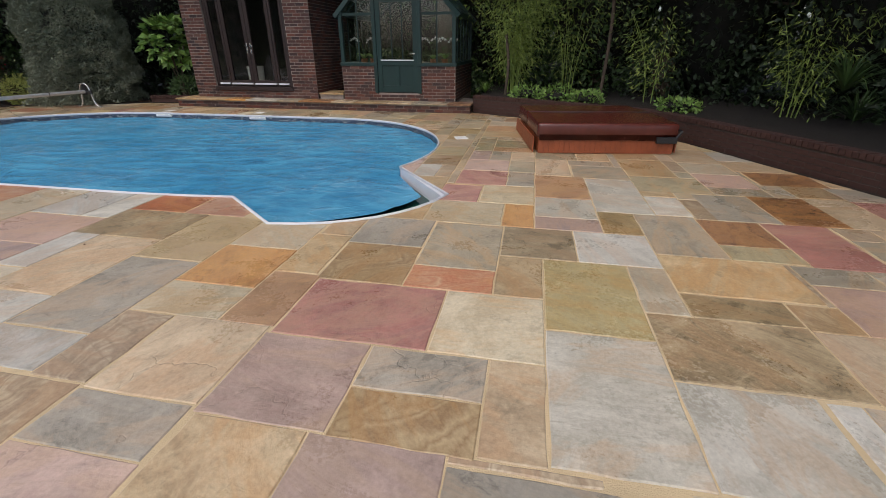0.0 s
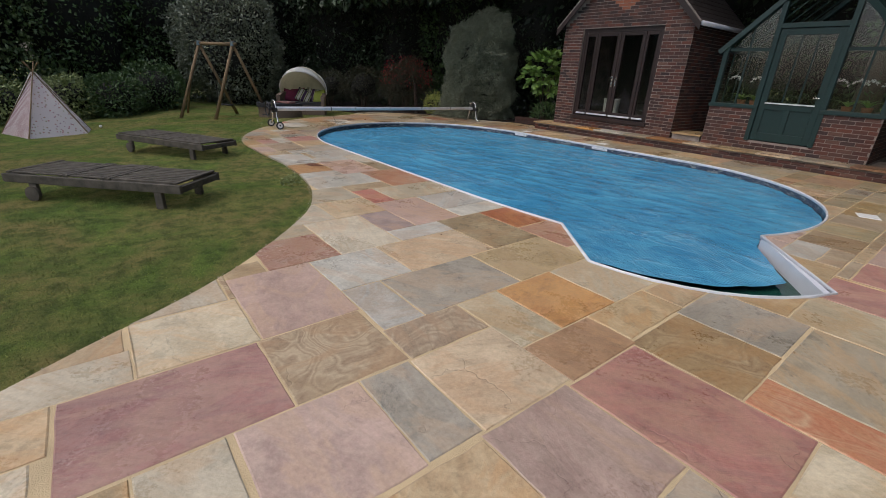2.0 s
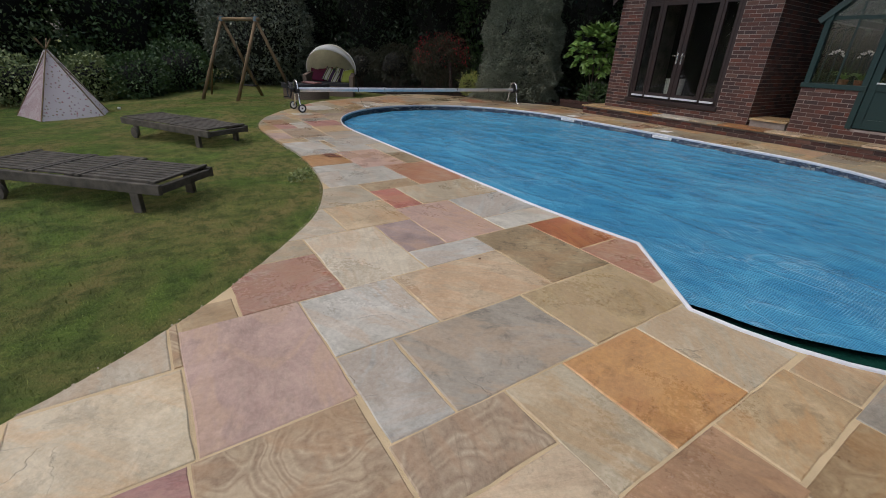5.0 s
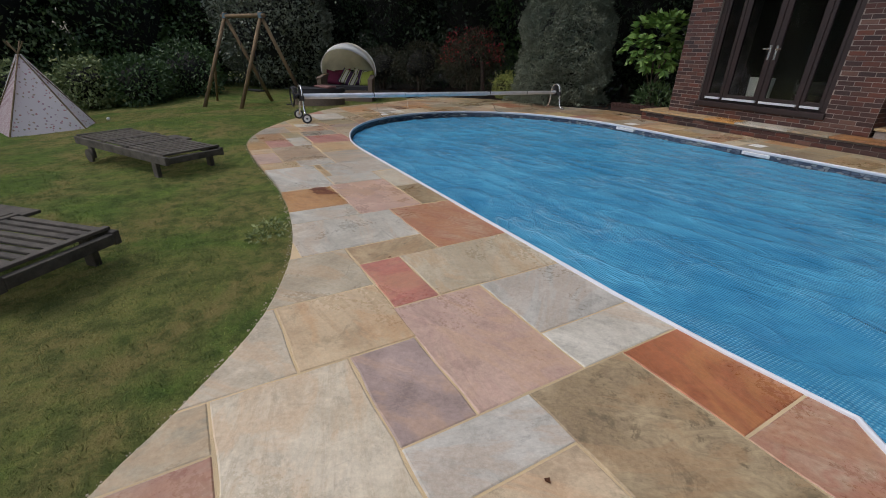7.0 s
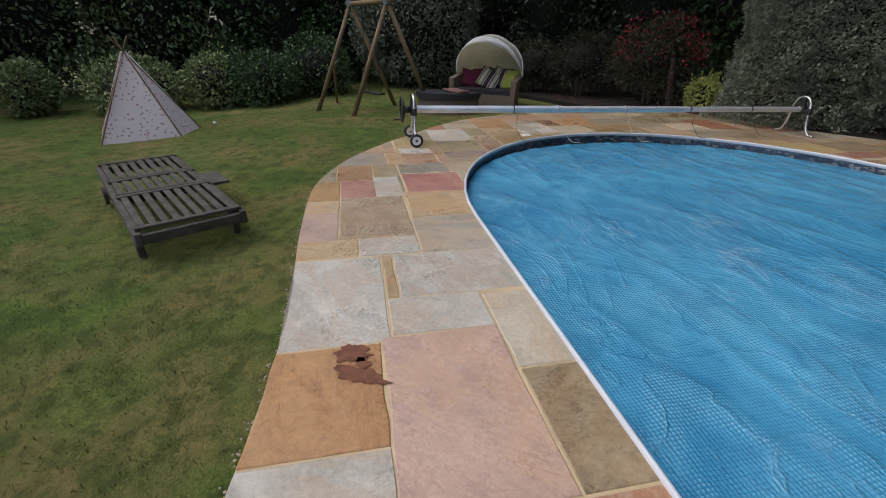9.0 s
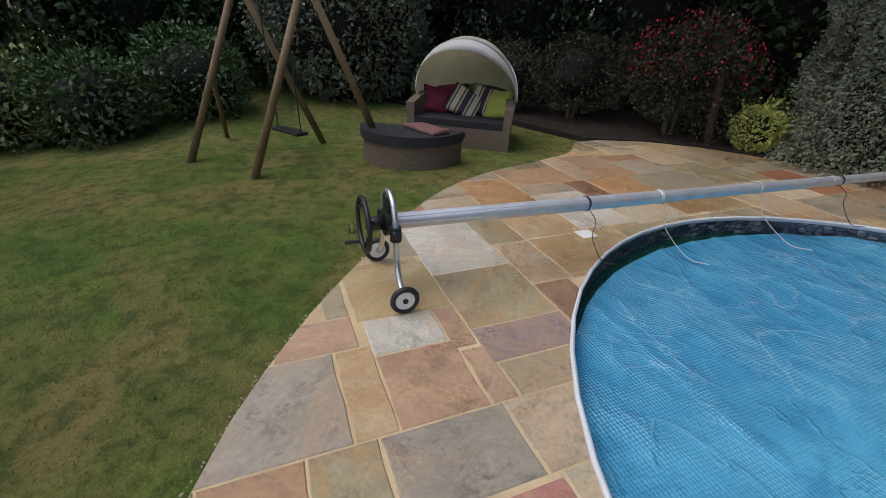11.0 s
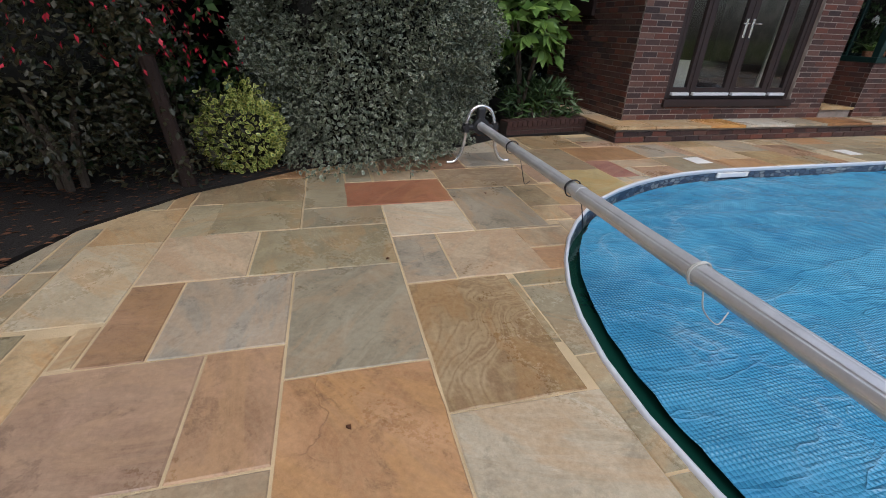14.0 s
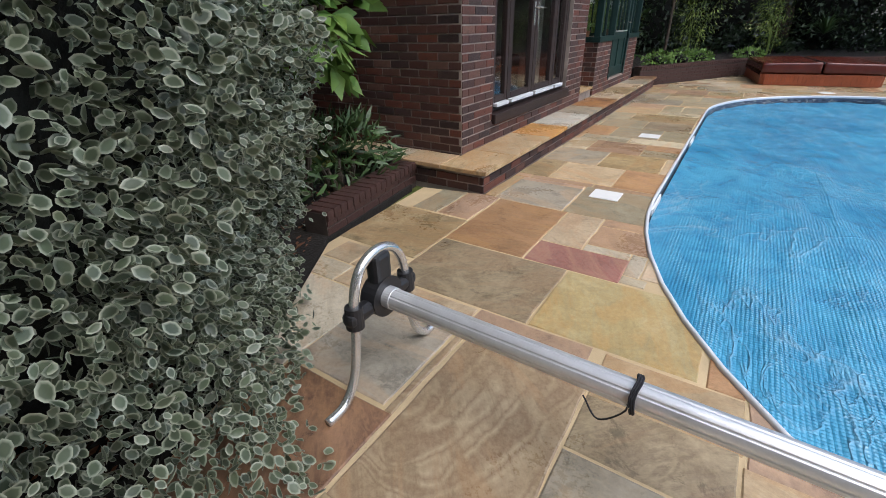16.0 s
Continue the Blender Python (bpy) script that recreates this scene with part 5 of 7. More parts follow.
def greenhouse_contents():
    sh = thing("plant_bench", "slatted timber bench inside the greenhouse", "bench")
    for y in (11.3, 11.42, 11.54, 11.66):
        for x0, x1 in ((GX0 + 0.14, GD0 - 0.1), (GD1 + 0.1, GX1 - 0.14)):
            part("slat", boxed(x0, y, 1.02, x1, y + 0.09, 1.05), OLD_WOOD, sh)
    for x in (GX0 + 0.2, GD0 - 0.2, GD1 + 0.2, GX1 - 0.2):
        part("leg", boxed(x - 0.03, 11.48, 0.38, x + 0.03, 11.54, 1.02), OLD_WOOD, sh)
    rng = np.random.default_rng(12)
    for k, (x, fl) in enumerate(((-4.05, 1), (-3.8, 0), (-2.2, 1), (-1.9, 1))):
        o = thing("potted_orchid", "potted plant with strap leaves and white flowers", "pot plant", "pot plants in the greenhouse", pose(x, 11.45, 1.05))
        part("pot", rod(bmesh.new(), (0, 0, 0), (0, 0, 0.15), 0.065, 0.09, 18), POT, o)
        bm = bmesh.new()
        for i in range(16):
            a, L = i * 2.4, 0.32 * rng.uniform(0.7, 1.2)
            side = Vector((-math.sin(a), math.cos(a), 0)) * 0.018
            pts = [Vector((math.cos(a) * L * s, math.sin(a) * L * s, 0.14 + L * (1.1 * s - 0.8 * s * s))) for s in (0, 0.35, 0.7, 1.0)]
            row = [(bm.verts.new(q - side * w), bm.verts.new(q + side * w)) for q, w in zip(pts, (0.8, 1, 0.8, 0.1))]
            for r0, r1 in zip(row, row[1:]):
                bm.faces.new((r0[0], r0[1], r1[1], r1[0]))
        part("leaf_rosette", bm, LEAF_LIGHT, o)
        if fl:
            for s in (-1, 1):
                st = bend([(0, 0, 0.14), (0.06 * s, 0, 0.45), (0.2 * s, -0.03, 0.62), (0.32 * s, -0.05, 0.58)], 5)
                part("flower_stem", tube(bmesh.new(), st, 0.004, 5), LEAF_MID, o)
                q = np.array([np.array(st[-1 - i]) for i in range(9) for _ in range(5)])
                leaves("blossom", q, np.tile((0, -0.6, 0.1), (len(q), 1)), np.full(len(q), 0.05), PETAL, o, rng, "plain", 0.7)




# ---- hot tub ----
def build_tub():
    m = pose(0.46, 6.42, 0, 0, 0, 9)
    t = thing("hot_tub", "square hot tub with cedar panels and a burgundy vinyl cover", "hot tub", m=m)
    W, D, H = 2.08, 2.2, 0.24
    part("cabinet", boxed(0.03, 0.03, 0, W - 0.03, D - 0.03, H, 0.03), TUB_WOOD, t, "red-brown cedar cabinet")
    for side in range(4):
        n = 26
        for k in range(n):
            a, b = 0.035 + (W - 0.07) * k / n, 0.035 + (W - 0.07) * (k + 1) / n - 0.003
            mm = Matrix.Translation((W / 2, D / 2, 0)) @ Matrix.Rotation(side * math.pi / 2, 4, "Z") @ Matrix.Translation((-W / 2, -D / 2, 0))
            part("plank", boxed(a, 0.014, 0.01, b, 0.034, H - 0.005, 0.0, mm), TUB_WOOD, t)
    for k in (0, 1):
        bm = bmesh.new()
        y0, y1 = (0.0, D / 2 - 0.012) if k == 0 else (D / 2 + 0.012, D)
        box(bm, 0, y0, H, W, y1, H + 0.21, 0.035)
        for v in bm.verts:
            if v.co.z > H + 0.08:
                v.co.z += 0.03 * (1 - abs(v.co.y - D / 2) / (D / 2)) + 0.008 * noise.noise(v.co * 3)
        bmesh.ops.subdivide_edges(bm, edges=[e for e in bm.edges if e.calc_length() > 0.5], cuts=10, use_grid_fill=True)
        for v in bm.verts:
            v.co += Vector((0, 0, 0.012)) * noise.noise(v.co * 2.3) + Vector((noise.noise(v.co * 5), noise.noise(v.co * 5 + Vector((3, 0, 0))), 0)) * 0.006
        cov = part("cover", bm, TUB_VINYL, t, "burgundy padded vinyl cover half", True)
        ye, sg = (0.0, -1) if k == 0 else (D, 1)
        bm = bmesh.new()
        n = 30
        lo, hi = [], []
        for i in range(n + 1):
            x = 0.03 + (W - 0.06) * i / n
            hi.append(bm.verts.new((x, ye + sg * 0.004, H + 0.05)))
            lo.append(bm.verts.new((x, ye + sg * (0.010 + 0.004 * math.sin(i * 1.3)), H - 0.03 - 0.004 * math.sin(i * 0.9))))
        for i in range(n):
            bm.faces.new((lo[i], lo[i + 1], hi[i + 1], hi[i]))
        bmesh.ops.solidify(bm, geom=bm.faces[:], thickness=0.004)
        part("skirt", bm, TUB_VINYL, cov, smooth=True)
    part("cover_fold", boxed(0.02, D / 2 - 0.015, H + 0.195, W - 0.02, D / 2 + 0.015, H + 0.243, 0.008), BLACK, t, "black piping in the fold of the cover")
    part("lifter_bracket", boxed(W - 0.32, -0.05, 0.17, W - 0.02, 0.012, 0.26, 0.01), BLACK, t, "black cover-lifter bracket")
    part("lifter_arm", tube(bmesh.new(), [(W - 0.06, -0.03, 0.22), (W + 0.03, -0.03, 0.34), (W + 0.03, D / 2, 0.40)], 0.02, 8), BLACK, t)
    return t


build_tub()


# ---- low brick walls ----
def low_wall(name, pts, h, label, kinds=90):
    w = thing(name, label, "garden wall", kind="structure")
    for a, b in zip(pts, pts[1:]):
        a, b = Vector((*a, 0)), Vector((*b, 0))
        d = (b - a).normalized()
        L = (b - a).length
        m = Matrix(((d.x, -d.y, 0, a.x), (d.y, d.x, 0, a.y), (0, 0, 1, 0), (0, 0, 0, 1)))
        part("core", boxed(0, 0.0, -0.1, L, 0.2, h - 0.02, 0, m), DARK_MORTAR, w)
        brick_face(w, tuple(a), tuple(d), L, 0.0, h - 0.075, parts=kinds, mat=BRICK_DARK)
        n = int(L / 0.075)
        for k in range(n):
            part("coping_brick", boxed(k * L / n + 0.004, -0.02, h - 0.075, (k + 1) * L / n - 0.004, 0.195, h + RND.uniform(-0.003, 0.003), 0.006, m), BRICK_DARK, w)
    return w


low_wall("garden_wall_1", [(-1.08, 10.9), (-0.6, 10.6), (2.35, 8.95), (2.95, 7.85)], 0.4, "low dark red brick retaining wall behind the hot tub")
low_wall("garden_wall_2", [(2.95, 7.85), (4.15, 5.1), (5.4, 2.0), (6.3, -3.0)], 0.4, "low dark red brick retaining wall beside the patio")
low_wall("bed_edging", [(-10.55, 11.1), (-9.22, 11.3)], 0.2, "low brick edging of the shrub bed")


# ---- cover reel ----
RY0, RY1 = 3.42, 9.87


def reel_axis(y):
    """Where the axle runs: a little askew, and lower at the fixed end."""
    k = (y - RY0) / (RY1 - RY0)
    return -11.57 + 0.21 * k, 0.465 - 0.065 * k


def build_reel():
    r = thing("cover_reel", "aluminium pool-cover reel on bent steel legs", "pool cover reel")
    cuts = [RY0 + 0.05, RY0 + 2.2, RY0 + 4.3, RY1 - 0.04]
    for i in range(3):
        bm = bmesh.new()
        rr = (0.052, 0.047, 0.042)[i]
        ring = []
        for y in (cuts[i], cuts[i + 1]):
            RX, RZ = reel_axis(y)
            ring.append([bm.verts.new((RX + rr * f * math.cos(a), y, RZ + rr * f * math.sin(a))) for a, f in [(k * math.pi / 40, 0.955 if k % 10 in (0, 1) else 1.0) for k in range(80)]])
        for k in range(80):
            bm.faces.new((ring[0][k], ring[0][(k + 1) % 80], ring[1][(k + 1) % 80], ring[1][k]))
        bm.faces.new(ring[0][::-1])
        bm.faces.new(ring[1])
        bmesh.ops.recalc_face_normals(bm, faces=bm.faces[:])
        part("tube", bm, STEEL, r, "long fluted aluminium tube", False)
        RX, RZ = reel_axis(cuts[i + 1])
        part("collar", rod(bmesh.new(), (RX, cuts[i + 1] - 0.03, RZ), (RX, cuts[i + 1] + 0.02, RZ), rr + 0.003, rr + 0.003, 28), STEEL, r)
    for y, out in ((RY1, 1), (RY0, -1)):
        RX, RZ = reel_axis(y)
        # one bent bar: foot, leg, arch over the axle, leg, foot
        q = [(-0.36, 0.0, 0.02), (-0.27, 0.0, 0.03), (-0.20, 0.0, 0.12), (-0.165, 0.0, 0.30), (-0.15, 0.0, 0.48), (-0.10, 0.0, 0.59), (0, 0.0, 0.63),
             (0.10, 0.0, 0.59), (0.15, 0.0, 0.48), (0.165, 0.0, 0.30), (0.20, 0.0, 0.12), (0.27, 0.0, 0.03), (0.36, 0.0, 0.02)]
        if out < 0:
            q = [(-0.335, 0.0, 0.093), (-0.275, 0.0, 0.125), (-0.215, 0.0, 0.18), (-0.18, 0.0, 0.25)] + [(-0.162, 0.0, 0.34)] + q[4:9] + [(0.162, 0.0, 0.34), (0.18, 0.0, 0.25), (0.215, 0.0, 0.18), (0.275, 0.0, 0.125), (0.335, 0.0, 0.093)]
        part("leg", tube(bmesh.new(), bend([(RX + a, y + b, c + (RZ - 0.43) * min(1.0, max(0.0, c - 0.1) / 0.3)) for a, b, c in q], 6), 0.019, 12), CHROME, r, "bent steel leg", True)
        bm = bmesh.new()
        rod(bm, (RX, y - 0.035, RZ), (RX, y + 0.035, RZ), 0.085, 0.085, 24)
        box(bm, RX - 0.20, y - 0.03, RZ - 0.045, RX + 0.20, y + 0.03, RZ + 0.015, 0.02)
        box(bm, RX - 0.045, y - 0.032, RZ, RX + 0.045, y + 0.032, RZ + 0.19, 0.02)
        for s in (-1, 1):
            rod(bm, (RX + s * 0.158, y, RZ - 0.06), (RX + s * 0.155, y, RZ + 0.03), 0.036, 0.034, 16)
        head = part("bearing_head", bm, BLACK, r, "black plastic bearing head")
        if out < 0:
            for s in (-1, 1):
                wx = RX + s * 0.345
                bm = bmesh.new()
                tube(bm, [(wx, y + 0.075 * math.cos(a), 0.093 + 0.075 * math.sin(a)) for a in [k * 2 * math.pi / 24 for k in range(24)]], 0.0185, 10, True)
                wheel = part("wheel", bm, BLACK, r, "black rubber tyre with a white hub", True)
                bm = bmesh.new()
                rod(bm, (wx - 0.010, y, 0.093), (wx + 0.010, y, 0.093), 0.052, 0.052, 24)
                tube(bm, [(wx, y + 0.055 * math.cos(a), 0.093 + 0.055 * math.sin(a)) for a in [k * 2 * math.pi / 20 for k in range(20)]], 0.012, 8, True)
                for k in range(5):
                    a = k * 2 * math.pi / 5
                    rod(bm, (wx, y, 0.093), (wx, y + 0.055 * math.cos(a), 0.093 + 0.055 * math.sin(a)), 0.008, 0.008, 6)
                part("rim", bm, PLATE, wheel)
                part("hub_cap", rod(bmesh.new(), (wx - 0.02, y, 0.093), (wx + 0.02, y, 0.093), 0.017, 0.017, 14), BLACK, wheel)
            # hand wheel on the outside, with a crank knob
            hy = y - 0.16
            bm = bmesh.new()
            tube(bm, [(RX + 0.17 * math.cos(a), hy, RZ + 0.17 * math.sin(a)) for a in [k * 2 * math.pi / 32 for k in range(32)]], 0.015, 10, True)
            for k in range(3):
                a = k * 2 * math.pi / 3 + 0.5
                tube(bm, [(RX, hy + 0.06, RZ), (RX + 0.09 * math.cos(a), hy + 0.03, RZ + 0.09 * math.sin(a)), (RX + 0.17 * math.cos(a), hy, RZ + 0.17 * math.sin(a))], 0.012, 8)
            rod(bm, (RX, y - 0.03, RZ), (RX, hy + 0.02, RZ), 0.05, 0.04, 16)
            hw = part("hand_wheel", bm, BLACK, r, "black plastic hand wheel", True)
            part("crank_knob", rod(bmesh.new(), (RX - 0.08, hy - 0.11, RZ - 0.15), (RX - 0.08, hy, RZ - 0.15), 0.014, 0.011, 10), BLACK, hw)
    # cords wound on the tube with loose ends
    for y, cord, ex in ((4.9, ROPE, 0.25), (5.6, PALE_ROPE, 0.45), (6.7, PALE_ROPE, 0.5), (7.8, ROPE, 0.3), (8.9, ROPE, 0.3)):
        bm = bmesh.new()
        RX, RZ = reel_axis(y)
        pts = [(RX + 0.056 * math.cos(a), y + 0.006 * a / 6.28 + 0.004 * math.sin(3 * a), RZ + 0.056 * math.sin(a)) for a in [k * 2 * math.pi / 14 for k in range(36)]]
        end = pts[-1]
        pts += bend([end, (RX + 0.09, y + 0.05, RZ - 0.10), (RX + 0.12, y + 0.03, 0.22), (RX + ex * 0.7, y + 0.12, 0.04), (RX + ex, y + 0.2, 0.035)], 6)[1:]
        part("cord", tube(bm, pts, 0.0035, 6), cord, r)
    return r


build_reel()


# ---- white plates set in the paving ----
def plates():
    for x, y, a in ((-11.84, 5.27, 0), (-8.70, 9.63, 0), (-6.22, 9.72, 0), (-0.85, 7.45, 20)):
        p = thing("access_plate", "small white plastic skimmer lid set flush in the paving", "cover plate", "skimmer lids", pose(x, y, 0, 0, 0, a))
        part("lid", boxed(-0.11 if x > -11 else -0.07, -0.12 if x > -11 else -0.075, 0.001, 0.11 if x > -11 else 0.07, 0.12 if x > -11 else 0.075, 0.009, 0.003), PLATE, p)
    for x in (-8.55, -6.0):
        s = thing("skimmer_mouth", "white plastic skimmer opening in the pool wall", "skimmer", "skimmers")
        bm = bmesh.new()
        box(bm, x - 0.21, 9.235, -0.085, x + 0.21, 9.252, -0.03, 0.004)
        part("faceplate", bm, PLATE, s)
        part("flap", boxed(x - 0.17, 9.230, -0.075, x + 0.17, 9.2335, -0.04), WHITE_PVC, s)


plates()


# ---- dark rust mark on the orange slab ----
def rust_mark():
    s = thing("rust_stain", "dark rust-brown stain dried on the orange slab", "stain", kind="structure")
    for cx, cy, rx, ry, a in ((-6.79, 2.52, 0.13, 0.045, 60), (-6.95, 2.50, 0.09, 0.06, 70), (-6.87, 2.54, 0.045, 0.03, 20)):
        bm = bmesh.new()
        ring = []
        for k in range(44):
            t = k * 2 * math.pi / 44
            f = 1 + 0.5 * noise.noise((math.cos(t) * 1.6 + cx * 9, math.sin(t) * 1.6, 3.0)) + 0.45 * noise.noise((math.cos(t) * 4.5 + cy * 9, math.sin(t) * 4.5, 7.0))
            ring.append(bm.verts.new((rx * f * math.cos(t), ry * f * math.sin(t), 0.0045)))
        bm.faces.new(ring)
        bmesh.ops.transform(bm, matrix=pose(cx, cy, 0, 0, 0, a), verts=bm.verts)
        part("mark", bm, RUST, s)


RUST = simple("dried_rust_stain", (0.19, 0.065, 0.025), 0.55, vary=0.6, scale=22, fine=90, bumpy=0.15)
rust_mark()


# ---- loungers ----
def build_lounger():
    l = thing("sun_lounger", "weathered grey slatted wooden sun lounger on the lawn", "sun lounger", "loungers on the lawn")
    L, W, Z = 2.12, 0.72, 0.30
    for y in (-W / 2, W / 2 - 0.045):
        part("rail", boxed(-L / 2, y, Z - 0.10, L / 2, y + 0.045, Z - 0.005, 0.008), OLD_WOOD, l)
    for x in (-L / 2, 0.05, L / 2 - 0.05):
        part("crosspiece", boxed(x, -W / 2 + 0.045, Z - 0.09, x + 0.05, W / 2 - 0.045, Z - 0.02, 0.006), OLD_WOOD, l)
    for g0, g1 in ((-0.98, -0.38), (-0.28, 0.12), (0.22, 0.97)):
        for x in (g0 - 0.035, g1):
            part("slat_frame", boxed(x, -W / 2 + 0.02, Z, x + 0.05, W / 2 - 0.02, Z + 0.022, 0.005), OLD_WOOD, l)
        n = 9
        for k in range(n):
            y = -W / 2 + 0.03 + k * (W - 0.06) / n
            part("slat", boxed(g0 + 0.018, y + 0.013, Z - 0.004 + RND.uniform(-0.006, 0.006), g1 - 0.003, y + (W - 0.06) / n - 0.015, Z + 0.016, 0.003), OLD_WOOD, l)
    for x in (-0.72, 0.78):
        for s in (-1, 1):
            y = s * (W / 2 - 0.03)
            if x < 0:
                bm = bmesh.new()
                box(bm, x - 0.045, y - 0.02, 0.05, x + 0.045, y + 0.02, Z - 0.02, 0.006)
                leg = part("leg", bm, OLD_WOOD, l)
                part("wheel", rod(bmesh.new(), (x, y + s * 0.022, 0.085), (x, y + s * 0.055, 0.085), 0.085, 0.085, 20), OLD_WOOD, leg, "wooden wheel")
            else:
                part("leg", boxed(x - 0.045, y - 0.025, 0, x + 0.045, y + 0.025, Z - 0.01, 0.008), OLD_WOOD, l)
    part("side_tray", boxed(-0.25, W / 2 - 0.02, Z - 0.045, 0.15, W / 2 + 0.16, Z - 0.02, 0.005), OLD_WOOD, l)
    return l


lounger = build_lounger()
lounger.matrix_basis = pose(-6.32, -0.12, lawn_z(-6.3, -0.1) - 0.01, 0, 0, 46)
tagged(copy_thing(lounger, pose(-9.22, 0.90, lawn_z(-9.2, 0.9) - 0.01, 0, 0, 30)), "weathered grey slatted wooden lounger further down the lawn")


# ---- play tent ----
def tent_cloth():
    m, nt, b = material("floral_print_cotton", 0.9)
    v = coords(nt)
    vor = node(nt, "ShaderNodeTexVoronoi", Scale=15.0, Randomness=0.9)
    nt.links.new(v, vor.inputs["Vector"])
    d = math_node(nt, "ADD", vor.outputs["Distance"], math_node(nt, "MULTIPLY", noise_tex(nt, v, 45, 3), 0.5))
    sep = nt.nodes.new("ShaderNodeSeparateColor")
    nt.links.new(vor.outputs["Color"], sep.inputs[0])
    petal = ramp(nt, sep.outputs[1], [(0.0, (0.62, 0.26, 0.30)), (0.4, (0.44, 0.42, 0.28)), (0.7, (0.66, 0.36, 0.40)), (1.0, (0.46, 0.34, 0.42))])
    c = mix(nt, ramp(nt, d, [(0.46, (0.95, 0.95, 0.95)), (0.55, (0, 0, 0))]), (0.92, 0.87, 0.88), petal)
    nt.links.new(c, b.inputs["Base Color"])
    bump(nt, b, noise_tex(nt, v, 5, 4), 0.3, 0.05)
    return let_through(m, 0.5)


def stripe_cloth():
    m, nt, b = material("pink_striped_cotton", 0.9)
    w = node(nt, "ShaderNodeTexWave", Scale=9.0, Distortion=0.6)
    w.bands_direction = "DIAGONAL"
    nt.links.new(coords(nt), w.inputs["Vector"])
    c = mix(nt, ramp(nt, w.outputs["Fac"], [(0.45, (0, 0, 0)), (0.55, (1, 1, 1))]), (0.80, 0.73, 0.74), (0.52, 0.33, 0.36))
    nt.links.new(c, b.inputs["Base Color"])
    return let_through(m, 0.5)


def build_tent():
    t = thing("play_tent", "child's floral cotton teepee tent with wooden poles", "play tent", m=pose(-13.82, -0.95, -0.25, 0, 0, 0))
    fl, stp = tent_cloth(), stripe_cloth()
    base = [(0.80, -0.45), (0.30, 0.60), (-0.55, 0.66), (-0.46, -1.0)]
    apex = Vector((-0.10, -0.12, 1.36))
    for i in range(4):
        a, b = Vector((*base[i], 0.0)), Vector((*base[(i + 1) % 4], 0.0))
        bm = bmesh.new()
        n = 10
        rows = []
        out = ((b - a).cross(apex - a)).normalized()
        for j in range(n + 1):
            s = j / n
            row = []
            for k in range(n + 1):
                p = a.lerp(b, k / n).lerp(apex + (b - a) * 0.05 * (k / n - 0.5), s)
                p += out * (-0.05 * math.sin(math.pi * k / n) * math.sin(math.pi * s) + 0.012 * noise.noise(p * 4) * (1 - s))
                row.append(bm.verts.new(p))
            rows.append(row)
        for j in range(n):
            for k in range(n):
                bm.faces.new((rows[j][k], rows[j][k + 1], rows[j + 1][k + 1], rows[j + 1][k]))
        part("panel", bm, stp if i == 3 else fl, t, "pink striped panel" if i == 3 else "", True)
    for x, y in base:
        p = Vector((x, y, 0))
        d = (apex - p)
        part("pole", rod(bmesh.new(), p + d * 0.01, p + d * 1.16, 0.014, 0.012, 10), POLE_WOOD, t)
    return t


build_tent()


# ---- swing ----
def build_swing():
    s = thing("garden_swing", "round-timber swing frame with a black seat on ropes", "swing")
    tops = [Vector((-15.52, 2.68, 1.97)), Vector((-14.42, 3.34, 1.97))]
    feet = [[(-15.24, 1.84), (-15.85, 3.57)], [(-14.28, 2.58), (-14.85, 4.27)]]
    for top, fs in zip(tops, feet):
        for x, y in fs:
            f = Vector((x, y, lawn_z(x, y) - 0.02))
            part("leg", rod(bmesh.new(), f, top + (top - f).normalized() * 0.08, 0.046, 0.04, 14), POLE_WOOD, s, "", True)
        part("bracket", rod(bmesh.new(), top - Vector((0, 0, 0.05)), top + Vector((0, 0, 0.07)), 0.07, 0.065, 12), simple("galvanised_bracket", (0.16, 0.22, 0.25), 0.5, 0.6), s)
    d = (tops[1] - tops[0]).normalized()
    part("beam", rod(bmesh.new(), tops[0] - d * 0.12, tops[1] + d * 0.12, 0.045, 0.045, 14), POLE_WOOD, s, "", True)
    part("brace", rod(bmesh.new(), Vector((-15.24, 1.84, -0.1)).lerp(tops[0], 0.5), (-16.5, 2.22, -0.12), 0.03, 0.03, 10), POLE_WOOD, s, "", True)
    mid = (tops[0] + tops[1]) / 2
    sx = mid - Vector((0.1, -0.05, 1.68))
    for k in (-0.24, 0.24):
        part("rope", tube(bmesh.new(), [mid + d * k, sx + d * k], 0.008, 6), ROPE, s)
    bm = boxed(-0.27, -0.09, -0.02, 0.27, 0.09, 0.02, 0.015, Matrix.Translation(sx) @ Matrix.Rotation(math.atan2(d.y, d.x), 4, "Z"))
    part("seat", bm, BLACK, s, "black plastic seat")


build_swing()


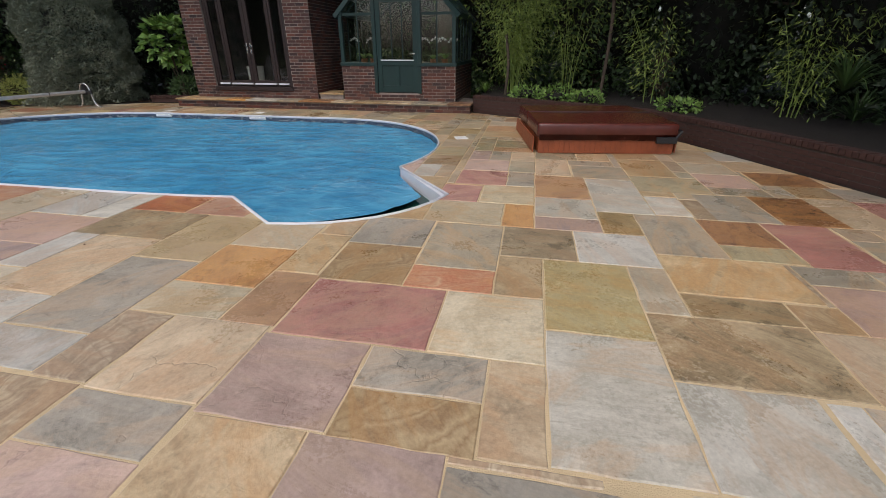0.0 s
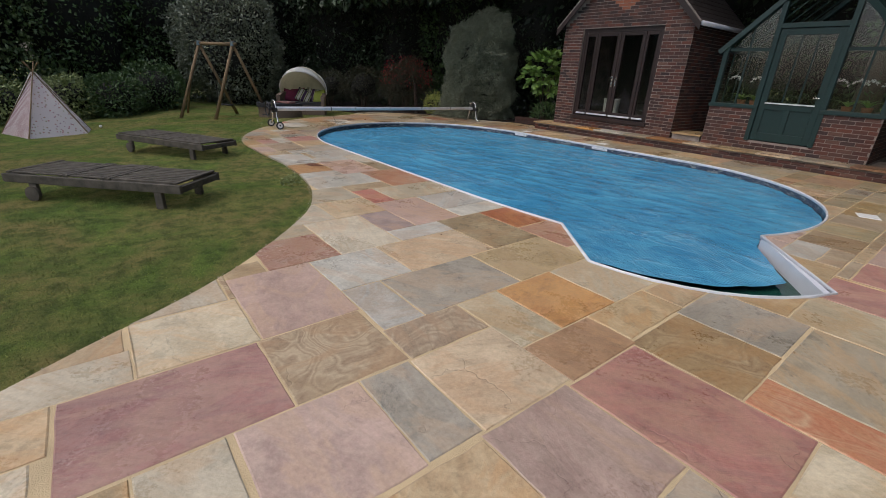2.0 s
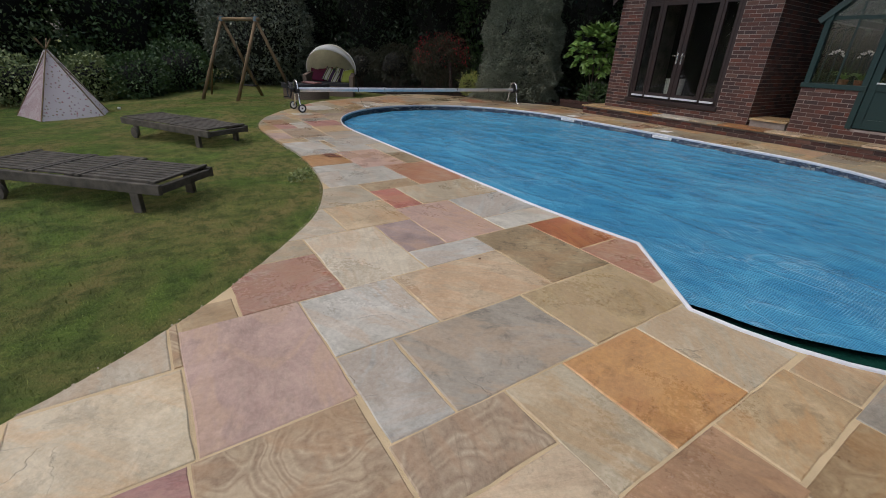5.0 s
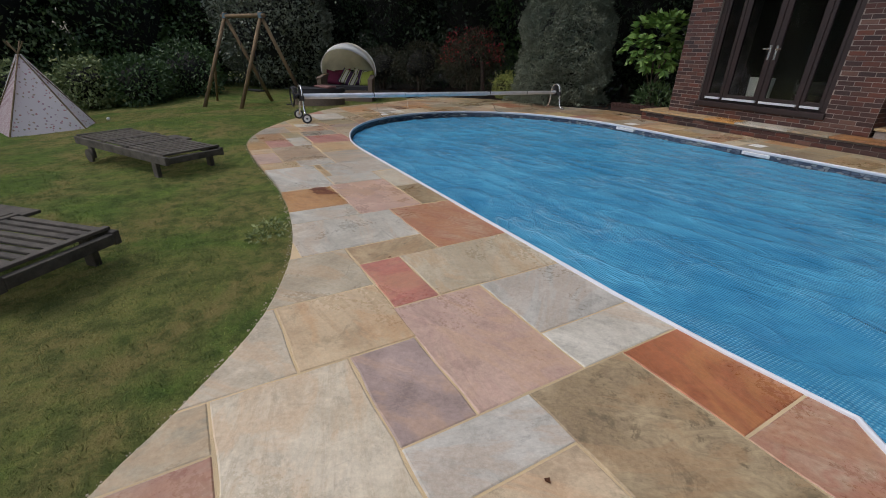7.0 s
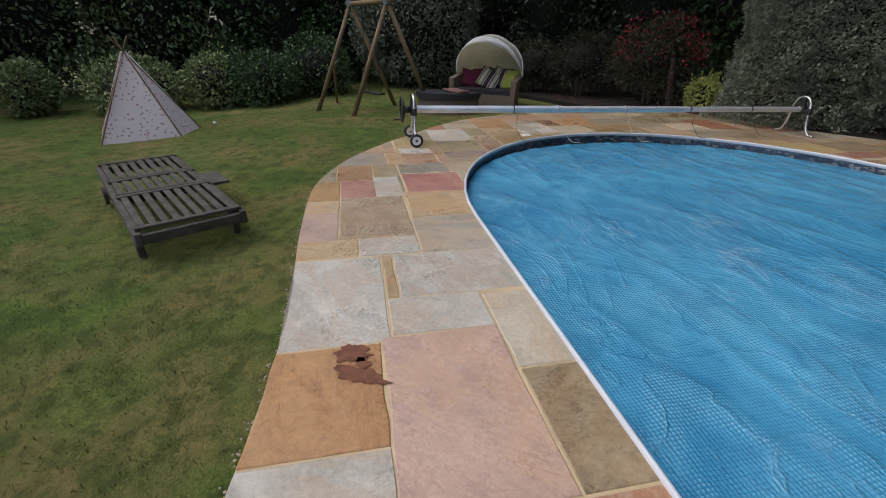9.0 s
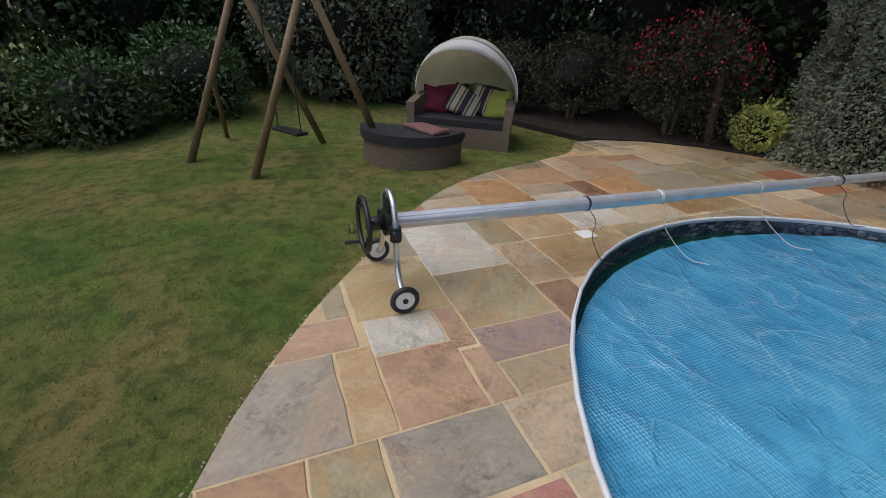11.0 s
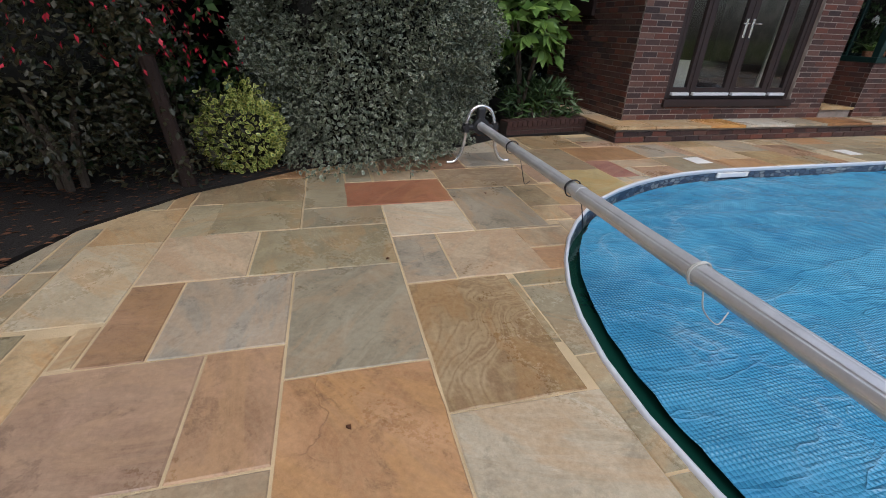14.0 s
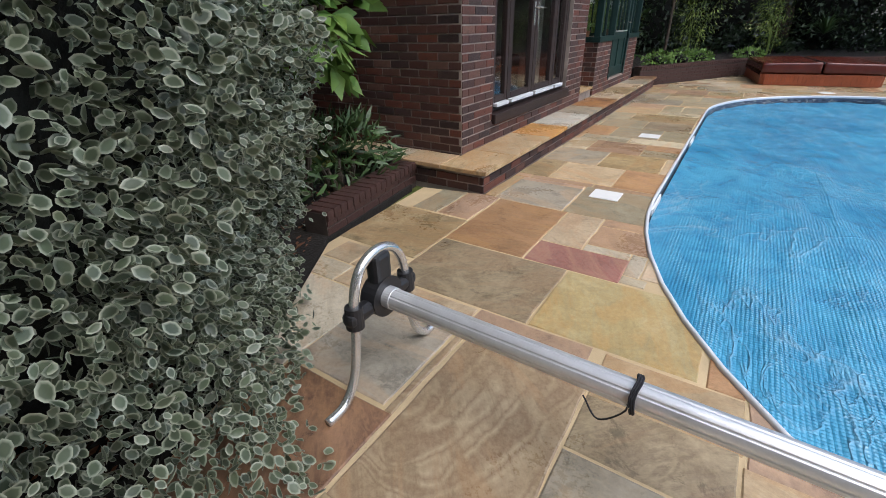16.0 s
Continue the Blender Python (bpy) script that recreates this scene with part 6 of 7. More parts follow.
# ---- day bed and ottoman ----
def stripe_cushion():
    m, nt, b = material("striped_cushion_cloth", 0.9)
    w = node(nt, "ShaderNodeTexWave", Scale=1.15, Distortion=0.4)
    w.bands_direction = "X"
    nt.links.new(coords(nt), w.inputs["Vector"])
    c = ramp(nt, w.outputs["Fac"], [(0.0, (0.05, 0.02, 0.05)), (0.25, (0.40, 0.38, 0.30)), (0.42, (0.30, 0.33, 0.08)), (0.6, (0.06, 0.02, 0.05)), (0.8, (0.45, 0.43, 0.34)), (1.0, (0.07, 0.025, 0.06))])
    for e in nt.nodes:
        if e.bl_idname == "ShaderNodeValToRGB":
            e.color_ramp.interpolation = "CONSTANT"
    nt.links.new(c, b.inputs["Base Color"])
    return m


STRIPES = stripe_cushion()


def pillow(bm, w, h, t):
    n = 12
    for s in (1, -1):
        rows = []
        for i in range(n + 1):
            row = []
            for j in range(n + 1):
                u, v = 2 * i / n - 1, 2 * j / n - 1
                pin = 1 - 0.10 * (abs(u) * abs(v)) + 0.0
                k = max(0.0, (1 - u ** 4) * (1 - v ** 4)) ** 0.5
                row.append(bm.verts.new((u * w / 2 * (1 - 0.06 * (1 - v * v)) * 1.03, s * t / 2 * k, v * h / 2 * (1 - 0.06 * (1 - u * u)) * 1.03)))
            rows.append(row)
        for i in range(n):
            for j in range(n):
                q = (rows[i][j], rows[i + 1][j], rows[i + 1][j + 1], rows[i][j + 1])
                bm.faces.new(q if s < 0 else q[::-1])
    bmesh.ops.remove_doubles(bm, verts=bm.verts, dist=1e-4)
    return bm


DAY = pose(-15.14, 5.44, -0.06, 0, 0, 53)


def half_round(w, d, n=24, p=2.4):
    """A plan: flat front along x at y = 0, rounded towards +y."""
    pts = [(-w / 2, 0.0), (w / 2, 0.0)]
    for i in range(1, n):
        a = math.pi * i / n
        c, s = math.cos(a), math.sin(a)
        pts.append((w / 2 * math.copysign(abs(c) ** (2 / p), c), d * abs(s) ** (2 / p)))
    return pts


def build_daybed():
    b = thing("day_bed", "half-round rattan day bed with a raised cream canopy", "garden sofa", m=DAY)
    W, D = 1.58, 1.05
    outer, inner = half_round(W, D), half_round(W - 0.22, D - 0.12)
    part("base", prism(bmesh.new(), outer, 0.0, 0.30), RATTAN, b, "woven grey-brown rattan base")
    part("seat_cushion", prism(bmesh.new(), inner, 0.302, 0.40), CUSHION, b, "charcoal seat cushion")
    bm = bmesh.new()
    n = len(outer)
    ring = list(range(1, n)) + [0]
    cols = []
    for i in ring:
        y = outer[i][1]
        h = 0.60 + 0.10 * min(1, y / 0.5)
        (ox, oy), (ix, iy) = outer[i], inner[i]
        cols.append([bm.verts.new((ox * 1.0, oy, 0.30)), bm.verts.new((ox * 1.03, oy * 1.03, h)), bm.verts.new((ix, iy, h)), bm.verts.new((ix, iy, 0.30))])
    for a, c in zip(cols, cols[1:]):
        for k in range(4):
            bm.faces.new((a[k], c[k], c[(k + 1) % 4], a[(k + 1) % 4]))
    bm.faces.new(cols[0])
    bm.faces.new(cols[-1][::-1])
    bmesh.ops.recalc_face_normals(bm, faces=bm.faces[:])
    part("backrest", bm, RATTAN, b, "woven rattan back and arms")
    # canopy: fan of hoops swung up from the arms
    def hoop(tilt, n=20):
        r = W / 2 * 1.0
        return [Vector((r * math.cos(math.pi * i / n), D * 0.42 + 0.90 * math.sin(math.pi * i / n) * math.cos(tilt), 0.66 + 0.86 * math.sin(math.pi * i / n) * math.sin(tilt))) for i in range(n + 1)]
    for kind, shrink, mat in (("canopy", 1.0, CANVAS), ("canopy_lining", 0.985, CANVAS_IN)):
        bm = bmesh.new()
        rows = []
        for j in range(9):
            tilt = radians(8 + 108 * j / 8)
            sag = 1 - 0.03 * (j % 2)
            c = Vector((0, D * 0.42, 0.66))
            rows.append([bm.verts.new(c + (p - c) * shrink * sag) for p in hoop(tilt)])
        for a, c in zip(rows, rows[1:]):
            for k in range(20):
                q = (a[k], a[k + 1], c[k + 1], c[k])
                bm.faces.new(q if kind == "canopy" else q[::-1])
        part(kind, bm, mat, b, "cream canvas canopy" if kind == "canopy" else "faded green inner canopy", True)
    bm = bmesh.new()
    c = Vector((0, D * 0.42, 0.66))
    rows = [[bm.verts.new(c + (p - c) * 1.012) for p in hoop(radians(a))] for a in (106, 112, 118, 127)]
    for a, e in zip(rows, rows[1:]):
        for k in range(20):
            bm.faces.new((a[k], a[k + 1], e[k + 1], e[k]))
    bmesh.ops.solidify(bm, geom=bm.faces[:], thickness=0.012)
    part("valance", bm, simple("white_canopy_trim", (0.84, 0.84, 0.82), 0.7, vary=0.08, scale=9, fine=120, bumpy=0.1), b, "white front edge of the canopy", True)
    part("hoop", tube(bmesh.new(), hoop(radians(62)), 0.012, 8), STEEL, b, "", True)
    def cushion(label, mat, x, y, z, w, h, rx, rz, ry=0):
        ob = thing("cushion", label, "cushion", "cushions on the day bed", DAY @ pose(x, y, z, rx, ry, rz))
        part("cover", pillow(bmesh.new(), w, h, 0.16), mat, ob, smooth=True)
    cushion("plum red cushion leaning in the day bed", PLUM, -0.50, 0.58, 0.57, 0.46, 0.42, -28, 25, 12)
    cushion("plum red cushion leaning in the day bed", PLUM, -0.27, 0.76, 0.60, 0.46, 0.42, -20, 8, -8)
    cushion("green and purple striped cushion in the day bed", STRIPES, -0.02, 0.55, 0.57, 0.54, 0.46, -32, 5, 24)
    cushion("green and purple striped cushion in the day bed", STRIPES, 0.26, 0.66, 0.60, 0.50, 0.46, -22, -8, 10)
    cushion("lime green cushion leaning in the day bed", LIME, 0.50, 0.56, 0.58, 0.48, 0.44, -25, -22, -10)
    o = thing("ottoman", "half-round rattan ottoman with a charcoal cushion", "ottoman", m=pose(-14.76, 4.63, -0.06, 0, 0, 235))
    W2, D2 = 1.42, 0.72
    part("base", prism(bmesh.new(), half_round(W2 * 0.95, D2 * 0.95, 28, 2.0), 0.0, 0.31), RATTAN, o, "woven grey-brown rattan base")
    bm = prism(bmesh.new(), half_round(W2, D2, 28, 2.0), 0.312, 0.43)
    bmesh.ops.bevel(bm, geom=[e for e in bm.edges if abs(e.verts[0].co.z - e.verts[1].co.z) < 1e-4], offset=0.03, segments=3, affect="EDGES")
    part("cushion", bm, CUSHION, o, "charcoal cushion")
    tw = thing("folded_cloth", "dusty pink cloth lying on the ottoman", "cloth", m=pose(-14.42, 4.69, 0.37, 0, 0, 20))
    bm = bmesh.new()
    box(bm, -0.3, -0.14, 0.002, 0.3, 0.14, 0.05, 0.02)
    bmesh.ops.subdivide_edges(bm, edges=bm.edges[:], cuts=3, use_grid_fill=True)
    for v in bm.verts:
        v.co += Vector((noise.noise(v.co * 9), noise.noise(v.co * 9 + Vector((5, 0, 0))), max(0, noise.noise(v.co * 8)) if v.co.z > 0.01 else 0)) * 0.03
    part("cloth", bm, TOWEL, tw, smooth=True)


build_daybed()


# ---- plants ----
LEAF_OVAL = np.array([(0, 0.5, -0.05), (0, 0, 0), (0.25, 0.22, 0.03), (0.32, 0.52, 0.05), (0.20, 0.84, 0.02), (0, 1.0, -0.05), (-0.20, 0.84, 0.02), (-0.32, 0.52, 0.05), (-0.25, 0.22, 0.03)])
OVAL_TRIS = [(0, k, k % 8 + 1) for k in range(1, 9)]
LEAF_PLAIN = np.array([(0, 0, 0), (0.26, 0.45, 0.08), (0, 1.0, -0.06), (-0.26, 0.45, 0.08)])
PLAIN_TRIS = [(0, 1, 2), (0, 2, 3)]
LEAF_BLADE = np.array([(-0.05, 0, 0), (0.05, 0, 0), (0.09, 0.45, 0.06), (0, 1.0, -0.18), (-0.09, 0.45, 0.06)])
BLADE_TRIS = [(0, 1, 2), (0, 2, 4), (2, 3, 4)]


def leaves(name, base, out, size, mat, parent, rng, shape="plain", jitter=0.8, label="", droop=0.0):
    """Leaves as one mesh: base points, outward directions, and lengths."""
    pts, tris = {"plain": (LEAF_PLAIN, PLAIN_TRIS), "oval": (LEAF_OVAL, OVAL_TRIS), "blade": (LEAF_BLADE, BLADE_TRIS)}[shape]
    n, k = len(base), len(pts)
    d = out + rng.normal(0, jitter, (n, 3))
    d[:, 2] -= droop
    d /= np.linalg.norm(d, axis=1)[:, None] + 1e-9
    a = np.cross(d, rng.normal(0, 1, (n, 3)))
    a /= np.linalg.norm(a, axis=1)[:, None] + 1e-9
    c = np.cross(a, d)
    co = base[:, None, :] + size[:, None, None] * (pts[None, :, 0, None] * a[:, None, :] + pts[None, :, 1, None] * d[:, None, :] + pts[None, :, 2, None] * c[:, None, :])
    me = bpy.data.meshes.new(name)
    t = np.array(tris)
    loops = (t[None] + (np.arange(n) * k)[:, None, None]).reshape(-1)
    me.vertices.add(n * k)
    me.vertices.foreach_set("co", co.astype(np.float32).reshape(-1))
    me.loops.add(len(loops))
    me.loops.foreach_set("vertex_index", loops.astype(np.int32))
    me.polygons.add(n * len(t))
    me.polygons.foreach_set("loop_start", (np.arange(n * len(t)) * 3).astype(np.int32))
    me.update(calc_edges=True)
    if shape == "oval":
        at = me.attributes.new("rim", "FLOAT", "POINT")
        at.data.foreach_set("value", np.tile([0.0, 1, 1, 1, 1, 1, 1, 1, 1], n).astype(np.float32))
    me.materials.append(mat)
    ob = new(name, me)
    ob.parent = parent
    return tagged(ob, label) if label else ob


def shell(rng, n, centre, radii, lumps=7, depth=0.35, low=-0.95):
    """Points near the uneven surface of a rounded mass, and the ways out of it."""
    v = rng.normal(0, 1, (n * 2, 3))
    v /= np.linalg.norm(v, axis=1)[:, None]
    v = v[v[:, 2] > low][:n]
    dirs = rng.normal(0, 1, (lumps * 6, 3))
    dirs /= np.linalg.norm(dirs, axis=1)[:, None]
    amp = rng.uniform(-0.10, 0.16, lumps * 6)
    r = 1 + (np.exp(-((1 - v @ dirs.T) / 0.09)) * amp).sum(1)
    d2 = rng.normal(0, 1, (90, 3))
    d2 /= np.linalg.norm(d2, axis=1)[:, None]
    r += (np.exp(-((1 - v @ d2.T) / 0.012)) * rng.uniform(-0.03, 0.09, 90)).sum(1)
    r *= 1 - depth * rng.random(len(v)) ** 2.2
    r *= 1 + 0.07 * rng.random(len(v)) ** 6
    if n > 20000:
        q = v * np.array(radii)
        r += np.array([0.15 * noise.noise(Vector(a) * 1.9) + 0.13 * noise.noise(Vector(a) * 4.5) for a in q])
    p = np.array(centre) + v * r[:, None] * np.array(radii)
    nrm = v / np.array(radii)
    nrm /= np.linalg.norm(nrm, axis=1)[:, None]
    return p, nrm


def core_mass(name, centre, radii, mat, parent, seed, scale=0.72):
    """A near-black solid in a bush or crown: inner shade put into its colour."""
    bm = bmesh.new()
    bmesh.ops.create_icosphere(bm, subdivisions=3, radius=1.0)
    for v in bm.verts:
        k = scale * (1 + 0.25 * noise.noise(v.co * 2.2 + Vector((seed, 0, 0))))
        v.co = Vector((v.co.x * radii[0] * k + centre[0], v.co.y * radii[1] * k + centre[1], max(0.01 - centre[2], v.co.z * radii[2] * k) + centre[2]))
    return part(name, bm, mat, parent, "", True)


# shade between the leaves, painted as one near-black tone
CORE_SHADE = simple("dark_core_shade", (0.012, 0.012, 0.009), 0.95, vary=0.5, scale=14, fine=60, bumpy=0.8)


def bush(name, label, x, y, z, radii, n, size, mat, seed, shape="plain", lift=None, jitter=0.8, low=-0.95, category="shrub", stems=5, core_scale=0.72, group="", skirt=False):
    rng = np.random.default_rng(seed)
    ob = thing(name, label, category, group, pose(x, y, z))
    cz = radii[2] * 0.93 if lift is None else lift
    p, d = shell(rng, n, (0, 0, cz), radii, low=low)
    if skirt:
        # a clipped bush keeps its girth down to the ground
        u = np.clip((cz - p[:, 2]) / radii[2], 0, 0.93)
        p[:, :2] *= np.minimum(1.75, (1 - u ** 4) ** 0.25 / np.sqrt(1 - u ** 2))[:, None]
    keep = p[:, 2] > 0.03
    p, d = p[keep], d[keep]
    leaves("foliage", p, d, size * rng.uniform(0.6, 1.25, len(p)), mat, ob, rng, shape, jitter)
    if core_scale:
        core_mass("inner_mass", (0, 0, cz), radii, CORE_SHADE, ob, seed, core_scale)
    for k in range(stems):
        a = k * 2.4
        part("stem", tube(bmesh.new(), bend([(0.08 * math.cos(a), 0.08 * math.sin(a), -0.05), (0.12 * math.cos(a), 0.12 * math.sin(a), cz * 0.4), (radii[0] * 0.4 * math.cos(a), radii[1] * 0.4 * math.sin(a), cz)], 4), [0.035] * 5 + [0.02] * 4, 7), BARK, ob)
    return ob


greenhouse_contents()

bush("silver_bush", "dense clipped silver-variegated evergreen bush beside the paving", -12.37, 10.97, 0.0, (1.30, 1.14, 1.95), 135000, 0.042, LEAF_SILVER, 1, "oval", lift=1.5, jitter=0.75, low=-0.88, category="bush", core_scale=0.8, skirt=True)
bush("silver_bush", "tall silver-variegated bush behind the swing", -20.3, 4.8, -0.1, (2.0, 1.8, 2.3), 32000, 0.085, LEAF_SILVER, 2, "oval", jitter=0.9, category="bush", core_scale=0.86)
YELLOW = bush("yellow_bush", "small yellow-variegated shrub at the paving edge", -13.72, 9.97, 0.0, (0.35, 0.31, 0.34), 2100, 0.05, LEAF_YELLOW, 3, "oval", jitter=0.8, core_scale=0.7)



def shoots():
    """Young shoots standing out of the yellow shrub."""
    rng = np.random.default_rng(41)
    B, O, S = [], [], []
    for k in range(26):
        a, e = rng.uniform(0, 6.28), rng.uniform(0.3, 1.4)
        d = np.array((math.cos(a) * math.cos(e), math.sin(a) * math.cos(e), math.sin(e)))
        for i in range(14):
            B.append(np.array((0, 0, 0.33)) + d * (0.28 + 0.017 * i) + rng.normal(0, 0.012, 3))
            O.append(d)
            S.append(rng.uniform(0.03, 0.05))
    tagged(leaves("young_growth", np.array(B), np.array(O), np.array(S), LEAF_YELLOW, YELLOW, rng, "oval", 0.9), "pale yellow young shoots", kind="stuff")


shoots()


def post():
    p = thing("timber_post", "dark rotten timber post standing in the bed", "post", m=pose(-14.12, 9.5, 0, 3, -4, 0))
    part("post", rod(bmesh.new(), (0, 0, -0.1), (0, 0, 1.05), 0.065, 0.06, 12), OLD_POST, p)


post()


def fuchsia():
    rng = np.random.default_rng(5)
    f = bush("fuchsia_shrub", "arching fuchsia shrub with dark leaves and crimson flowers", -15.0, 9.55, 0.0, (0.8, 0.75, 0.72), 5500, 0.055, LEAF_RED, 5, "plain", lift=1.05, jitter=0.9, core_scale=0.5)
    for k in range(7):
        a = k * 2.4
        q, e = shell(rng, 900, (0.75 * math.cos(a), 0.6 * math.sin(a), 0.45 + 0.2 * k), (0.5, 0.45, 0.42), depth=0.6)
        leaves("branch_foliage", q, e, 0.06 * rng.uniform(0.6, 1.2, len(q)), LEAF_RED, f, rng, "plain", 0.9)
    p, d = shell(rng, 560, (0.15, 0, 1.2), (1.0, 0.9, 0.75), low=-0.3)
    fl = leaves("blossom", p, d * 0.3, 0.052 * rng.uniform(0.6, 1.1, len(p)), RED_PETAL, f, rng, "plain", 0.5, "", 1.2)
    tagged(fl, "crimson hanging flowers", kind="stuff")


fuchsia()
bush("bronze_shrub", "dark bronze-leaved shrub in the bed", -16.6, 8.6, 0.0, (0.8, 0.75, 0.7), 4500, 0.06, LEAF_RED, 6, lift=0.85, core_scale=0.6)
bush("bronze_shrub", "dark bronze-leaved shrub in the bed", -17.6, 7.6, 0.0, (0.7, 0.7, 0.6), 3500, 0.06, LEAF_RED, 16, lift=0.75, core_scale=0.6)


def fatsia(x, y, seed):
    """Large lobed leaves in tiers on bare stems."""
    rng = np.random.default_rng(seed)
    f = thing("fatsia_shrub", "glossy light green shrub with large lobed leaves", "shrub", m=pose(x, y, 0))
    for k in range(4):
        a = k * 1.7
        part("stem", tube(bmesh.new(), bend([(0, 0, -0.05), (0.1 * math.cos(a), 0.1 * math.sin(a), 0.7), (0.35 * math.cos(a), 0.35 * math.sin(a), 1.5)], 4), 0.022, 7), BARK, f)
    p, d = shell(rng, 95, (0, 0, 1.62), (0.62, 0.6, 0.62), depth=0.6)
    B, O, S = [], [], []
    for q, e in zip(p, d):
        side = np.cross(e, (0, 0, 1.0)) + 1e-3
        side /= np.linalg.norm(side)
        tip = e * 0.8 + np.array((0, 0, -0.35))
        for ang in np.linspace(-1.5, 1.5, 8):
            B.append(q)
            O.append(tip * math.cos(ang) + side * math.sin(ang))
            S.append(0.26 * (1 - 0.12 * abs(ang)))
    leaves("foliage", np.array(B), np.array(O), np.array(S), LEAF_LIGHT, f, rng, "plain", 0.10)
    return f


fatsia(-10.05, 11.85, 8)
bush("fern_clump", "low dark green ferns under the shrub", -9.75, 11.75, 0.0, (0.45, 0.4, 0.4), 900, 0.16, LEAF_MID, 9, "blade", lift=0.25, core_scale=0)


def strap_clump(name, label, x, y, z, n, length, seed, mat):
    rng = np.random.default_rng(seed)
    c = thing(name, label, "plant", m=pose(x, y, z))
    bm = bmesh.new()
    for k in range(n):
        a, up = rng.uniform(0, 6.28), rng.uniform(0.5, 1.5)
        L = length * rng.uniform(0.7, 1.1)
        w = 0.014 + 0.008 * rng.random()
        side = Vector((-math.sin(a), math.cos(a), 0))
        prev = None
        for i in range(6):
            s = i / 5
            r = L * (math.cos(up) * s + 0.15 * s * s)
            p = Vector((r * math.cos(a), r * math.sin(a), L * (math.sin(up) * s - 0.45 * s * s * s)))
            ww = w * (1 - s) ** 0.5 + 0.001
            cur = (bm.verts.new(p - side * ww), bm.verts.new(p + side * ww))
            if prev:
                bm.faces.new((prev[0], prev[1], cur[1], cur[0]))
            prev = cur
    part("fronds", bm, mat, c)
    return c


strap_clump("cordyline", "spiky strap-leaved plant in the raised bed", 4.75, 7.3, 0.9, 70, 0.95, 21, LEAF_MID)
strap_clump("cordyline", "spiky strap-leaved plant in the raised bed", 5.6, 8.2, 0.36, 60, 0.9, 22, LEAF_MID)
strap_clump("strap_leaf_plant", "pale strap-leaved plant beside the greenhouse", -0.9, 12.0, 0.36, 40, 0.5, 23, LEAF_LIGHT)


def bamboo(x, y, z, h, n, seed, spread=0.7):
    rng = np.random.default_rng(seed)
    b = thing("bamboo", "feathery light green bamboo clump", "bamboo", "bamboo in the raised bed", pose(x, y, z))
    B, O, S = [], [], []
    for k in range(n):
        a = rng.uniform(0, 6.28)
        lean = rng.uniform(0.1, spread)
        pts = [Vector((0.12 * math.cos(a), 0.12 * math.sin(a), -0.05))]
        for i in range(1, 6):
            s = i / 5
            pts.append(Vector((math.cos(a) * (0.12 + lean * s * s), math.sin(a) * (0.12 + lean * s * s), h * s * rng.uniform(0.95, 1.0))))
        part("cane", tube(bmesh.new(), pts, [0.012] * 3 + [0.006] * 3, 6), LEAF_BAMBOO, b)
        for i in range(230):
            s = rng.uniform(0.25, 1.0)
            q = pts[min(4, int(s * 5))].lerp(pts[min(5, int(s * 5) + 1)], s * 5 % 1)
            off = rng.normal(0, 0.2, 3)
            B.append(np.array(q) + off)
            O.append(np.array((math.cos(a) * 0.6, math.sin(a) * 0.6, -0.3)) + off)
            S.append(rng.uniform(0.06, 0.13))
    leaves("foliage", np.array(B), np.array(O), np.array(S), LEAF_BAMBOO, b, rng, "blade", 0.5, droop=0.3)
    return b


bamboo(-0.2, 12.2, 0.36, 2.4, 26, 31, 1.2)
bamboo(1.2, 12.0, 0.36, 2.6, 5, 32, 1.1)
bamboo(2.9, 10.4, 0.36, 1.8, 3, 33, 0.9)
bamboo(4.7, 8.4, 0.36, 1.6, 4, 35, 0.8)
bamboo(5.6, 5.0, 0.36, 1.5, 3, 36, 0.7)
for k, (x, y, s) in enumerate(((0.2, 10.75, 0.16), (0.9, 10.35, 0.2), (1.5, 10.0, 0.16), (3.1, 8.9, 0.12))):
    bush("ground_cover", "low leafy ground cover in the raised bed", x, y, 0.36, (0.36, 0.3, s), 420, 0.085, LEAF_LIGHT, 40 + k, lift=0.10, category="plant", stems=0, core_scale=0.6, group="ground cover plants")
# small tree trunks among the bamboo
for x, y, h in ((1.9, 10.9, 3.0), (-0.35, 11.6, 1.4)):
    t = thing("tree_stem", "slender grey tree stem rising from the raised bed", "tree", m=pose(x, y, 0.36))
    part("trunk", tube(bmesh.new(), bend([(0, 0, -0.05), (0.05, 0.02, h * 0.5), (-0.05, 0.1, h)], 5), 0.036, 8), BARK, t)

# shrubs along the far side of the lawn
for k, (x, y, r, h, pale) in enumerate(((-17.2, -5.6, 0.8, 0.4, 1), (-18.2, -4.2, 0.6, 0.5, 1), (-18.7, -2.3, 1.15, 0.55, 1), (-19.2, -0.7, 0.8, 0.6, 1), (-19.0, 0.5, 0.9, 0.65, 0), (-20.2, 1.7, 1.1, 0.8, 0), (-19.6, 6.4, 0.8, 0.7, 0))):
    bush("border_shrub", "pale spotted laurel at the lawn's far edge" if pale else "dark green shrub at the lawn's far edge", x + 1.7, y, -0.25, (r, r * 0.8, h), 3600, 0.10, LEAF_SPOT if pale else LEAF_MID, 60 + k, group="shrubs at the far edge of the lawn")


